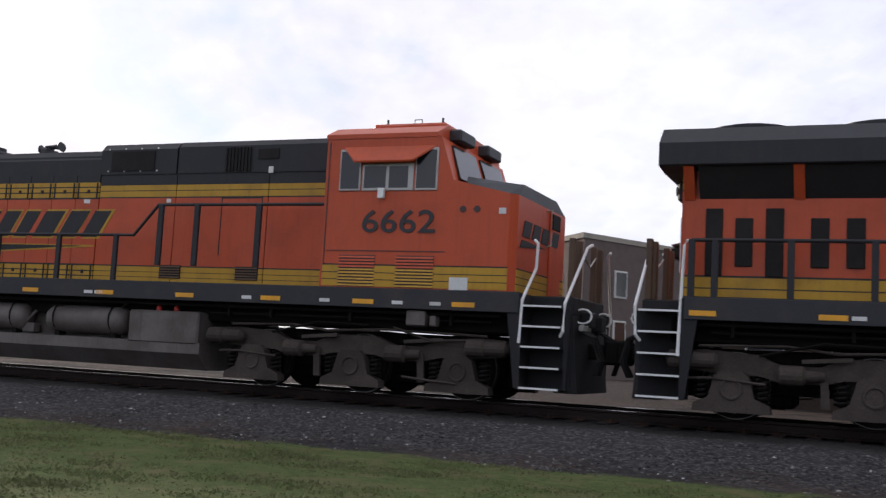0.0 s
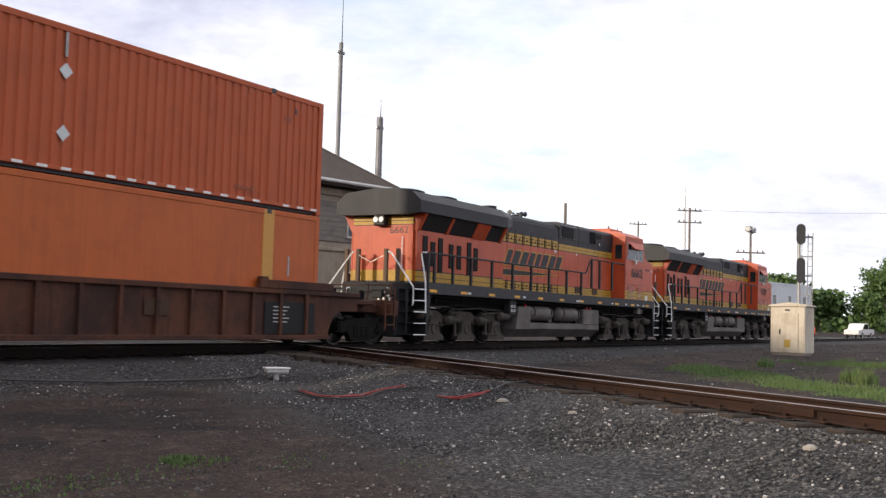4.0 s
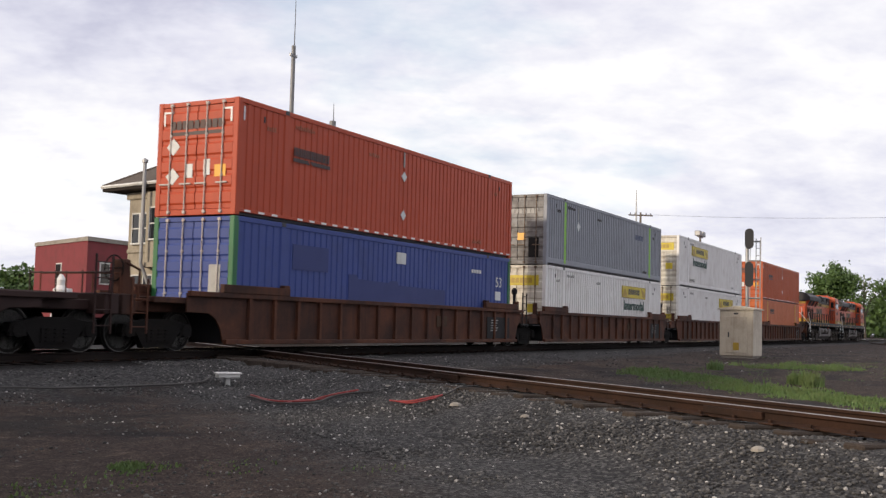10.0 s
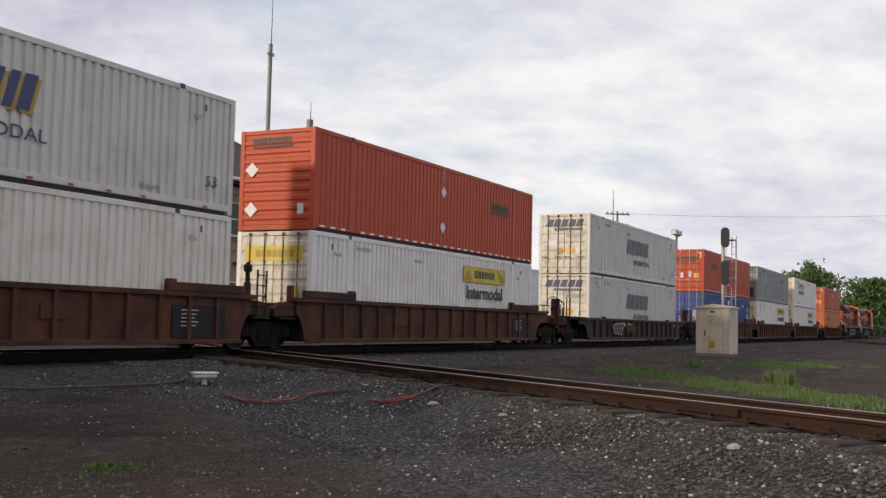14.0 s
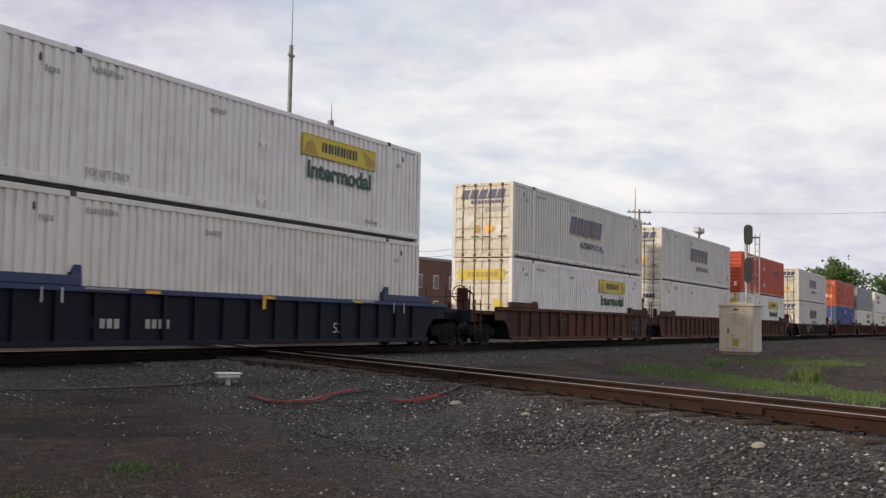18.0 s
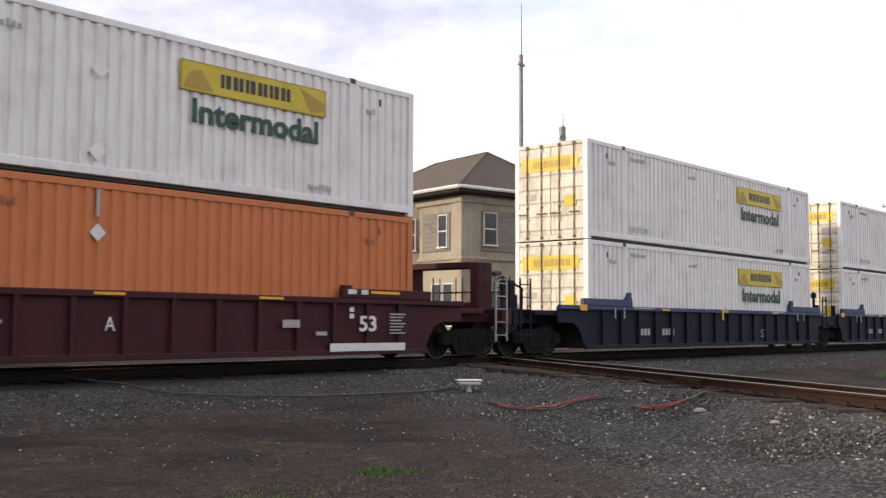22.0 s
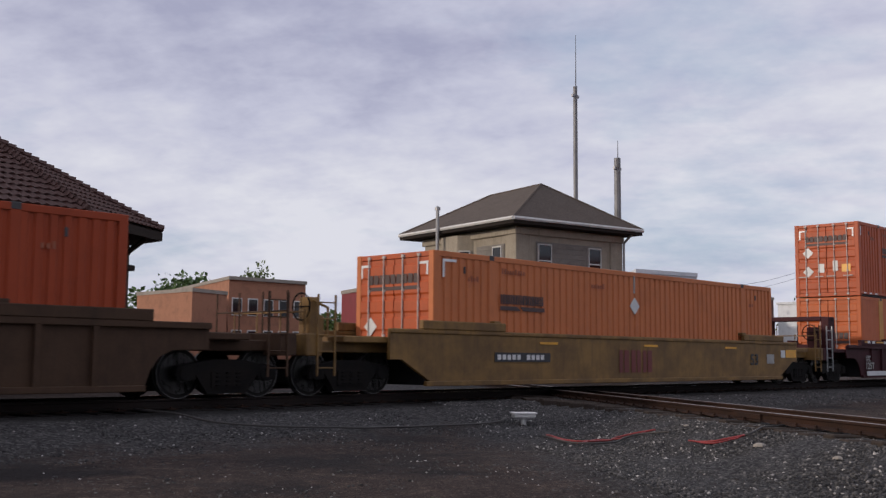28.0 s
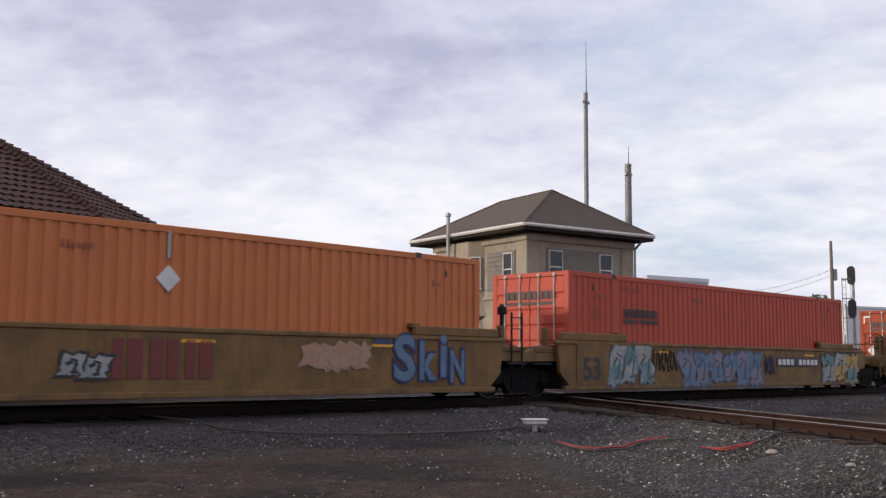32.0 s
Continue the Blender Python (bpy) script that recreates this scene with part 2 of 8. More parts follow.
M["loco_orange"] = plain("locomotive_orange", (0.48, 0.074, 0.022), 0.42, spec=0.4, dirt=(0.20, 0.045, 0.022), amount=0.35, streak=0.3, grain=0.05)
M["loco_yellow"] = plain("locomotive_yellow", (0.46, 0.26, 0.016), 0.45, spec=0.4, dirt=(0.15, 0.08, 0.022), amount=0.45, streak=0.3, grain=0.05)
M["loco_black"] = plain("locomotive_black", (0.021, 0.021, 0.024), 0.55, dirt=(0.05, 0.046, 0.043), amount=0.3, streak=0.25, spec=0.35)
M["loco_deck"] = plain("dark_grey_deck_paint", (0.034, 0.034, 0.038), 0.6, dirt=(0.09, 0.075, 0.06), amount=0.35, spec=0.30)
M["loco_truck"] = plain("dusty_truck_steel", (0.066, 0.053, 0.045), 0.8, dirt=(0.03, 0.024, 0.02), amount=0.65, grain=0.3, bump=0.4, spec=0.25)
M["tank"] = plain("dusty_grey_tank", (0.135, 0.117, 0.108), 0.6, dirt=(0.06, 0.047, 0.038), amount=0.65, streak=0.45)
M["screen"] = plain("intake_screen", (0.02, 0.018, 0.018), 0.8, spec=0.20)
M["rail_white"] = plain("white_handrail", (0.78, 0.78, 0.76), 0.4, amount=0.15)
M["red_part"] = plain("red_cap", (0.5, 0.03, 0.025), 0.4)
M["wood_post"] = plain("brown_end_post", (0.10, 0.06, 0.035), 0.75, amount=0.4)
M["rail_rust"] = plain("rusty_rail_side", (0.040, 0.019, 0.0115), 0.85, dirt=(0.02, 0.013, 0.010), amount=0.7, grain=0.3, bump=0.4, spec=0.20)
M["rail_top"] = plain("worn_rail_head", (0.72, 0.71, 0.70), 0.16, 0.95, amount=0.05, bump=0.0)
# main-line rail sides, darker than rail_rust
M["rail_dark"] = plain("dark_rail_side", (0.018, 0.013, 0.011), 0.8, dirt=(0.03, 0.018, 0.013), amount=0.4, grain=0.3, bump=0.3, spec=0.20)
M["rail_top_dull"] = plain("dull_rail_head", (0.22, 0.19, 0.18), 0.45, 0.6, dirt=RUST, amount=0.4)
# weathered main-line ties, their colour lowered to carry the shade under the train
M["tie"] = plain("shaded_weathered_tie", (0.015, 0.012, 0.011), 0.9, grain=0.5, scale=60, bump=0.6, spec=0.15)
M["old_tie"] = plain("grey_brown_tie", (0.055, 0.042, 0.034), 0.9, grain=0.5, scale=40, bump=0.6, dirt=(0.025, 0.02, 0.017), amount=0.6, spec=0.20)
M["glass"] = plain("dark_window_glass", (0.014, 0.016, 0.019), 0.1, 0.0, grain=0.0, amount=0.0, bump=0.0, spec=0.55)
M["concrete_wall"] = plain("weathered_stucco", (0.35, 0.305, 0.235), 0.9, dirt=(0.15, 0.125, 0.095), amount=0.58, streak=0.45, grain=0.28, bump=0.6, patch=0.8)
M["board"] = plain("weathered_boards", (0.22, 0.20, 0.175), 0.9, dirt=(0.09, 0.08, 0.07), amount=0.5, grain=0.4, bump=0.5)
M["trim"] = plain("pale_trim_paint", (0.62, 0.61, 0.58), 0.6, amount=0.25)
M["shingle"] = plain("brown_asphalt_shingle", (0.105, 0.084, 0.070), 0.9, dirt=(0.075, 0.062, 0.053), amount=0.4, grain=0.4, scale=14, bump=0.5, spec=0.25)
M["tile"] = plain("clay_roof_tile", (0.075, 0.034, 0.028), 0.75, dirt=(0.06, 0.032, 0.028), amount=0.45, grain=0.3)
M["depot_brick"] = plain("dark_depot_brick", (0.052, 0.040, 0.032), 0.9, dirt=(0.04, 0.032, 0.027), amount=0.4, grain=0.4, scale=18, bump=0.4, spec=0.20)
M["stone"] = plain("pale_stone_band", (0.30, 0.27, 0.23), 0.85, amount=0.35)
M["dark_wood"] = plain("dark_brown_eave_wood", (0.022, 0.016, 0.013), 0.8, spec=0.20)
M["cabinet"] = plain("beige_cabinet_paint", (0.53, 0.47, 0.37), 0.5, dirt=(0.24, 0.16, 0.10), amount=0.4, streak=0.45)
M["grey_metal"] = plain("grey_galvanised", (0.36, 0.36, 0.36), 0.5, 0.4, amount=0.2)
M["aerial"] = plain("dark_grey_aerial", (0.20, 0.20, 0.205), 0.55, 0.3, amount=0.3)
M["signal_black"] = plain("signal_black", (0.02, 0.02, 0.022), 0.5)
M["pole"] = plain("weathered_pole", (0.17, 0.14, 0.115), 0.85, grain=0.4, bump=0.4)
M["red_brick"] = plain("dark_red_wall", (0.20, 0.035, 0.04), 0.85, amount=0.3)
M["orange_brick"] = plain("orange_brick", (0.36, 0.17, 0.10), 0.9, amount=0.3, grain=0.3)
M["brown_brick"] = plain("brown_brick", (0.15, 0.075, 0.055), 0.9, amount=0.3, grain=0.3)
M["white_wall"] = plain("white_metal_wall", (0.66, 0.68, 0.70), 0.6, amount=0.15)
M["bark"] = plain("bark", (0.10, 0.08, 0.06), 0.9, grain=0.5, bump=0.6)
M["leaf"] = plain("leaf_green", (0.085, 0.15, 0.034), 0.6, grain=0.4, dirt=(0.03, 0.06, 0.015), amount=0.6, bump=0.0)
M["leaf_pale"] = plain("spring_leaf", (0.11, 0.15, 0.05), 0.6, grain=0.4, dirt=(0.06, 0.08, 0.03), amount=0.5, bump=0.0)
M["grass"] = plain("grass_blade", (0.088, 0.158, 0.040), 0.7, grain=0.3, dirt=(0.10, 0.115, 0.038), amount=0.6, bump=0.0)
M["lawn_blade"] = plain("dull_lawn_blade", (0.095, 0.115, 0.035), 0.7, grain=0.3, dirt=(0.13, 0.115, 0.055), amount=0.6, bump=0.0)
M["cable_red"] = plain("red_cable", (0.26, 0.03, 0.028), 0.5)
M["cable_dark"] = plain("dark_cable", (0.045, 0.04, 0.038), 0.6)
M["rubber"] = plain("black_rubber", (0.02, 0.02, 0.02), 0.7, spec=0.25)
M["gra_blue"] = plain("spray_blue", (0.115, 0.19, 0.29), 0.6, dirt=(0.06, 0.10, 0.17), amount=0.6, patch=3)
M["gra_navy"] = plain("spray_navy", (0.02, 0.03, 0.12), 0.6)
M["gra_white"] = plain("spray_white", (0.34, 0.345, 0.335), 0.6, dirt=(0.17, 0.19, 0.20), amount=0.6, patch=3)
M["gra_lilac"] = plain("spray_lilac", (0.22, 0.18, 0.24), 0.6, dirt=(0.13, 0.17, 0.24), amount=0.8, patch=2.2)
M["gra_teal"] = plain("spray_teal", (0.085, 0.185, 0.20), 0.6, dirt=(0.22, 0.26, 0.26), amount=0.8, patch=2.2)
M["gra_pink"] = plain("spray_pale_pink", (0.38, 0.24, 0.18), 0.6, dirt=(0.30, 0.18, 0.08), amount=0.6, patch=3)
M["gra_ochre"] = plain("spray_ochre", (0.42, 0.27, 0.07), 0.6, dirt=(0.3, 0.2, 0.1), amount=0.5, patch=3)
M["gra_slate"] = plain("spray_slate_outline", (0.07, 0.085, 0.13), 0.6, amount=0.3)
M["ink_maroon"] = plain("maroon_lettering", (0.16, 0.03, 0.028), 0.6, amount=0.3)


def ground_material():
    """One sheet of gravelly earth that passes into ballast by the tracks, a bed darkened as the train's shade, and
    lawn.
    """
    m = bpy.data.materials.new("gravelly_ground")
    m.use_nodes = True
    nt = m.node_tree
    b = nt.nodes["Principled BSDF"]
    v = nt.nodes.new("ShaderNodeTexCoord").outputs["Object"]
    sep = nt.nodes.new("ShaderNodeSeparateXYZ")
    link(nt, v, sep.inputs[0])
    px, py = sep.outputs[0], sep.outputs[1]

    def pebbles(scale):
        vor = nt.nodes.new("ShaderNodeTexVoronoi")
        vor.inputs["Scale"].default_value = scale
        link(nt, v, vor.inputs["Vector"])
        one = nt.nodes.new("ShaderNodeSeparateColor")
        link(nt, vor.outputs["Color"], one.inputs[0])
        return one.outputs[0], vor.outputs["Distance"]

    def blend(x, lo, hi):
        n = nt.nodes.new("ShaderNodeMapRange")
        n.interpolation_type = "SMOOTHSTEP"
        link(nt, x, n.inputs[0])
        n.inputs[1].default_value, n.inputs[2].default_value = lo, hi
        return n.outputs[0]

    def soil(g, n, share, stops):
        return ramp(nt, calc(nt, "ADD", calc(nt, "MULTIPLY", n, share), calc(nt, "MULTIPLY", g, 1 - share)), stops)

    coarse, gap = pebbles(30.0)
    fine, gap2 = pebbles(75.0)
    n1 = noise_tex(nt, v, 9.0, 6.0, 0.68)
    n2 = noise_tex(nt, v, 0.42, 6.0, 0.62)
    n3 = noise_tex(nt, mapped(nt, v, (1, 1, 1), (0, 0, 0), (40, 7, 0)), 1.7, 6.0, 0.65)
    wob = calc(nt, "SUBTRACT", noise_tex(nt, v, 0.8, 5.0, 0.65), 0.5)
    wob2 = calc(nt, "SUBTRACT", noise_tex(nt, v, 3.5, 4.0, 0.6), 0.5)
    edge = calc(nt, "ADD", calc(nt, "MULTIPLY", wob, 3.2), calc(nt, "MULTIPLY", wob2, 1.2))
    earth = soil(fine, n1, 0.6, [(0.30, (0.012, 0.0085, 0.0075)), (0.50, (0.034, 0.0225, 0.0185)), (0.66, (0.062, 0.044, 0.037)), (0.82, (0.15, 0.12, 0.105))])
    tan = soil(fine, n1, 0.6, [(0.30, (0.024, 0.0165, 0.013)), (0.55, (0.064, 0.043, 0.033)), (0.82, (0.17, 0.13, 0.11))])
    wet = soil(fine, n1, 0.7, [(0.30, (0.008, 0.0065, 0.0065)), (0.6, (0.020, 0.0165, 0.0165)), (0.85, (0.05, 0.042, 0.041))])
    col = mixed(nt, blend(n3, 0.50, 0.66), earth, tan)
    col = mixed(nt, blend(n2, 0.50, 0.62), col, wet)
    stone = soil(coarse, n1, 0.35, [(0.22, (0.016, 0.0155, 0.016)), (0.45, (0.034, 0.0325, 0.034)), (0.64, (0.056, 0.054, 0.055)), (0.82, (0.115, 0.11, 0.105))])
    away = calc(nt, "ADD", calc(nt, "ABSOLUTE", py), edge)
    across = calc(nt, "ADD", calc(nt, "MULTIPLY", calc(nt, "SUBTRACT", px, DIAG[0]), DIAG_N[0]), calc(nt, "MULTIPLY", py, DIAG_N[1]))
    beside = calc(nt, "ADD", calc(nt, "ABSOLUTE", calc(nt, "ADD", across, 0.9)), edge)
    ballast = calc(nt, "MAXIMUM", calc(nt, "SUBTRACT", 1.0, blend(away, 4.2, 5.8)), calc(nt, "SUBTRACT", 1.0, blend(beside, 2.9, 5.0)))
    col = mixed(nt, ballast, col, stone)
    # near-black ballast along the main line: the shade under the train, put into the colour
    shaded_bed = soil(coarse, n1, 0.5, [(0.25, (0.008, 0.0075, 0.0075)), (0.6, (0.017, 0.0155, 0.015)), (0.85, (0.05, 0.047, 0.045))])
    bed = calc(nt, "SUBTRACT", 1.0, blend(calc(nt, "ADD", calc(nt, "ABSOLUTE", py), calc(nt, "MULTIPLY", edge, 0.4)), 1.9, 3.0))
    col = mixed(nt, bed, col, shaded_bed)
    turf = soil(fine, n1, 0.75, [(0.28, (0.030, 0.046, 0.012)), (0.52, (0.072, 0.098, 0.026)), (0.75, (0.13, 0.14, 0.05))])
    turf = mixed(nt, blend(n3, 0.48, 0.66), turf, (0.115, 0.105, 0.045))
    side = calc(nt, "ADD", calc(nt, "MINIMUM", calc(nt, "SUBTRACT", -5.45, py), calc(nt, "SUBTRACT", calc(nt, "ADD", calc(nt, "MULTIPLY", py, 0.35), 1.4), px)), calc(nt, "MULTIPLY", edge, 0.35))
    col = mixed(nt, blend(side, -0.15, 0.25), col, turf)
    link(nt, col, b.inputs["Base Color"])
    b.inputs["Roughness"].default_value = 0.95
    b.inputs["Specular IOR Level"].default_value = 0.2
    bp = nt.nodes.new("ShaderNodeBump")
    bp.inputs["Strength"].default_value, bp.inputs["Distance"].default_value = 0.9, 0.014
    link(nt, calc(nt, "ADD", calc(nt, "ADD", gap, calc(nt, "MULTIPLY", gap2, 0.5)), n1), bp.inputs["Height"])
    link(nt, bp.outputs[0], b.inputs["Normal"])
    return m


def stone_material():
    m = bpy.data.materials.new("ballast_stone")
    m.use_nodes = True
    nt = m.node_tree
    b = nt.nodes["Principled BSDF"]
    r = nt.nodes.new("ShaderNodeNewGeometry").outputs["Random Per Island"]
    col = ramp(nt, r, [(0.0, (0.023, 0.022, 0.0225)), (0.45, (0.048, 0.046, 0.0465)), (0.80, (0.088, 0.084, 0.081)), (0.96, (0.15, 0.142, 0.135)), (0.992, (0.42, 0.40, 0.38))])
    g = noise_tex(nt, nt.nodes.new("ShaderNodeTexCoord").outputs["Object"], 40.0, 3.0)
    link(nt, mixed(nt, 0.4, col, mixed(nt, 1.0, col, ramp(nt, g, [(0.3, (0.5, 0.5, 0.5)), (0.7, (1.4, 1.4, 1.4))]), "MULTIPLY")), b.inputs["Base Color"])
    b.inputs["Roughness"].default_value = 0.9
    return m


M["stones"] = stone_material()


# ---- mesh helpers ----
class Build:
    """Collects faces, with a material slot for each."""

    def __init__(self):
        self.v, self.f, self.k, self.slot = [], [], [], 0

    def mesh(self, points, faces):
        o = len(self.v)
        self.v.extend(tuple(p) for p in points)
        self.f.extend(tuple(i + o for i in f) for f in faces)
        self.k.extend([self.slot] * len(faces))
        return self

    def box(self, x0, x1, y0, y1, z0, z1):
        return self.mesh([(x, y, z) for x in (x0, x1) for y in (y0, y1) for z in (z0, z1)],
                         [(0, 1, 3, 2), (4, 6, 7, 5), (0, 4, 5, 1), (2, 3, 7, 6), (0, 2, 6, 4), (1, 5, 7, 3)])

    def cbox(self, x0, x1, y0, y1, z0, z1, c=0.012):
        """A box with chamfered edges."""
        c = min(c, (x1 - x0) * 0.3, (y1 - y0) * 0.3, (z1 - z0) * 0.3)
        lo, hi = (x0, y0, z0), (x1, y1, z1)
        pts, at = [], {}
        for sx in (0, 1):
            for sy in (0, 1):
                for sz in (0, 1):
                    s = (sx, sy, sz)
                    for a in range(3):
                        p = [(hi if s[i] else lo)[i] + (0 if i == a else (-c if s[i] else c)) for i in range(3)]
                        at[s, a] = len(pts)
                        pts.append(p)
        faces = []
        for a in range(3):
            b, d = (a + 1) % 3, (a + 2) % 3
            for e in (0, 1):
                ring = []
                for q, r in ((0, 0), (1, 0), (1, 1), (0, 1)):
                    s = [0, 0, 0]
                    s[a], s[b], s[d] = e, q, r
                    ring.append(at[tuple(s), a])
                faces.append(tuple(ring if e else ring[::-1]))
            for q in (0, 1):
                for r in (0, 1):
                    s0, s1 = [0, 0, 0], [0, 0, 0]
                    s0[b] = s1[b] = q
                    s0[d] = s1[d] = r
                    s1[a] = 1
                    f = [at[tuple(s0), b], at[tuple(s1), b], at[tuple(s1), d], at[tuple(s0), d]]
                    faces.append(tuple(f if q == r else f[::-1]))
        for s in ((i, j, k) for i in (0, 1) for j in (0, 1) for k in (0, 1)):
            f = (at[s, 0], at[s, 1], at[s, 2])
            faces.append(f if sum(s) % 2 else f[::-1])
        return self.mesh(pts, faces)

    def prism(self, ring, axis, a, b):
        """A flat ring of (p, q) drawn out along an axis from a to b."""
        def put(p, q, t):
            return (t, p, q) if axis == "x" else (p, t, q) if axis == "y" else (p, q, t)
        n = len(ring)
        pts = [put(p, q, t) for t in (a, b) for p, q in ring]
        faces = [tuple(range(n)), tuple(range(2 * n - 1, n - 1, -1))]
        faces += [(i, n + i, n + (i + 1) % n, (i + 1) % n) for i in range(n)]
        return self.mesh(pts, faces)

    def tube(self, points, r, n=8, caps=True):
        """A round bar along points."""
        pts = [Vector(p) for p in points]
        rings = []
        for i, p in enumerate(pts):
            d = ((pts[min(i + 1, len(pts) - 1)] - p).normalized() + (p - pts[max(i - 1, 0)]).normalized())
            d = d.normalized() if d.length > 1e-6 else Vector((0, 0, 1))
            side = d.cross(Vector((0, 0, 1)) if abs(d.z) < 0.95 else Vector((1, 0, 0))).normalized()
            up = side.cross(d)
            rr = r[i] if isinstance(r, (list, tuple)) else r
            rings.append([p + rr * (math.cos(6.28319 * k / n) * side + math.sin(6.28319 * k / n) * up) for k in range(n)])
        faces = [(i * n + k, i * n + (k + 1) % n, (i + 1) * n + (k + 1) % n, (i + 1) * n + k) for i in range(len(pts) - 1) for k in range(n)]
        if caps:
            faces += [tuple(range(n - 1, -1, -1)), tuple(range((len(pts) - 1) * n, len(pts) * n))]
        return self.mesh([p for ring in rings for p in ring], faces)

    def lathe(self, profile, at, axis="y", n=20):
        """A turned form: (radius, along) pairs round an axis through at."""
        pts = []
        for r, t in profile:
            for k in range(n):
                c, s = r * math.cos(6.28319 * k / n), r * math.sin(6.28319 * k / n)
                q = (c, t, s) if axis == "y" else (t, c, s) if axis == "x" else (c, s, t)
                pts.append((at[0] + q[0], at[1] + q[1], at[2] + q[2]))
        m = len(profile)
        faces = [(i * n + k, i * n + (k + 1) % n, (i + 1) * n + (k + 1) % n, (i + 1) * n + k) for i in range(m - 1) for k in range(n)]
        faces += [tuple(range(n - 1, -1, -1)), tuple(range((m - 1) * n, m * n))]
        return self.mesh(pts, faces)

    def data(self, name, materials):
        me = bpy.data.meshes.new(name)
        me.from_pydata(self.v, [], self.f)
        for m in materials:
            me.materials.append(m)
        if len(materials) > 1:
            me.polygons.foreach_set("material_index", self.k)
        bm = bmesh.new()
        bm.from_mesh(me)
        bmesh.ops.recalc_face_normals(bm, faces=bm.faces)
        bm.to_mesh(me)
        bm.free()
        return me


def part(name, shape, material, parent=None, label="", at=None, smooth=False):
    """One mesh object, under a thing or a part. shape: a Build, or mesh data to be shared."""
    if isinstance(shape, Build):
        shape = shape.data(name, material if isinstance(material, (list, tuple)) else [material])
        if smooth:
            shape.polygons.foreach_set("use_smooth", [True] * len(shape.polygons))
    ob = new(name, shape)
    ob.parent = parent
    if at is not None:
        ob.matrix_basis = at
    return tagged(ob, label)


def thing(name, at, label, category, group="", kind=""):
    ob = new(name)
    ob.empty_display_size = 0.2
    ob.matrix_basis = at
    return tagged(ob, label, category, group, kind)


LETTERS = {}


def text_mesh(words, size, material, bold=0.0, depth=0.004):
    key = (words, size, material.name, bold)
    if key not in LETTERS:
        cu = bpy.data.curves.new("lettering", "FONT")
        cu.body, cu.size, cu.extrude, cu.offset, cu.resolution_u = words, size, depth, bold, 3
        ob = bpy.data.objects.new("lettering", cu)
        scene.collection.objects.link(ob)
        bpy.context.view_layer.update()
        me = bpy.data.meshes.new_from_object(ob.evaluated_get(bpy.context.evaluated_depsgraph_get()))
        me.name = "lettering"
        me.materials.clear()
        me.materials.append(material)
        bpy.data.objects.remove(ob)
        bpy.data.curves.remove(cu)
        LETTERS[key] = me
    return LETTERS[key]


def letters(words, x, y, z, width, height, material, parent, facing="y", bold=0.0, label=""):
    """Words on a face that looks to -y (or to -x), fitted into width and height, with their lower left corner at x, y, z."""
    me = text_mesh(words, 1.0, material, bold)
    xs = [v.co.x for v in me.vertices]
    ys = [v.co.y for v in me.vertices]
    sx, sy = width / (max(xs) - min(xs)), height / (max(ys) - min(ys))
    turn = pose(x, y, z, 90) if facing == "y" else pose(x, y, z, 90, 0, -90)
    ob = part("lettering", me, None, parent, label)
    ob.matrix_basis = turn @ Matrix.Diagonal((sx, sy, 1, 1)) @ Matrix.Translation((-min(xs), -min(ys), 0))
    return ob


def slanted_blocks(b, x, y, z, width, height, n, lean=0.3, gap=0.12, d=0.004, only=None):
    """A row of plain leaning strokes, two to a bar, on a face that looks to -y."""
    w = width / n
    for i in range(n) if only is None else (only,):
        x0, ww = x + i * w, w * (1 - gap)
        for f0, f1 in ((0.0, 0.46), (0.60, 1.0)) if i % 2 else ((0.0, 0.36), (0.50, 1.0)):
            b.prism([(x0 + p * ww + lean * q * height, z + q * height) for p, q in ((f0, 0), (f1, 0), (f1, 1), (f0, 1))], "y", y - d, y)
    return b


def wordmark(parent, x, y, z, width, height, n, lean, gap, material, label=""):
    """A wordmark as leaning bars, each a part."""
    for i in range(n):
        part("wordmark_bar", slanted_blocks(Build(), x, y, z, width, height, n, lean, gap, only=i), material, parent, label)


def diamond(b, x, y, z, r, d=0.006):
    return b.prism([(x - r, z), (x, z - r), (x + r, z), (x, z + r)], "y", y - d, y)

# ---- containers: rear at x = 0, front at 16.154, near side at y = -1.295 ----
CL, CW, CH = 16.154, 1.295, 2.896
POST = (1.98, 14.17)
CACHE = {}


def cached(key, make, name, materials):
    if key not in CACHE:
        CACHE[key] = make().data(name, materials)
    return CACHE[key]


def corrugated(x0, x1, side, z0, z1, pitch, depth):
    """A side sheet with upright corrugations, outer crests at the face."""
    n = max(1, round((x1 - x0) / pitch))
    p = (x1 - x0) / n
    line = []
    for i in range(n):
        a = x0 + i * p
        line += [(a, 0.0), (a + 0.48 * p, 0.0), (a + 0.58 * p, depth), (a + 0.90 * p, depth)]
    line.append((x1, 0.0))
    y = side * (CW - 0.012)
    b = Build()
    pts = [(x, y - side * d, z) for z in (z0, z1) for x, d in line]
    m = len(line)
    b.mesh(pts, [(i, i + 1, m + i + 1, m + i) for i in range(m - 1)])
    back = [(x0, y - side * (depth + 0.02), z0), (x1, y - side * (depth + 0.02), z0), (x1, y - side * (depth + 0.02), z1), (x0, y - side * (depth + 0.02), z1)]
    return b.mesh(back, [(0, 1, 2, 3)])


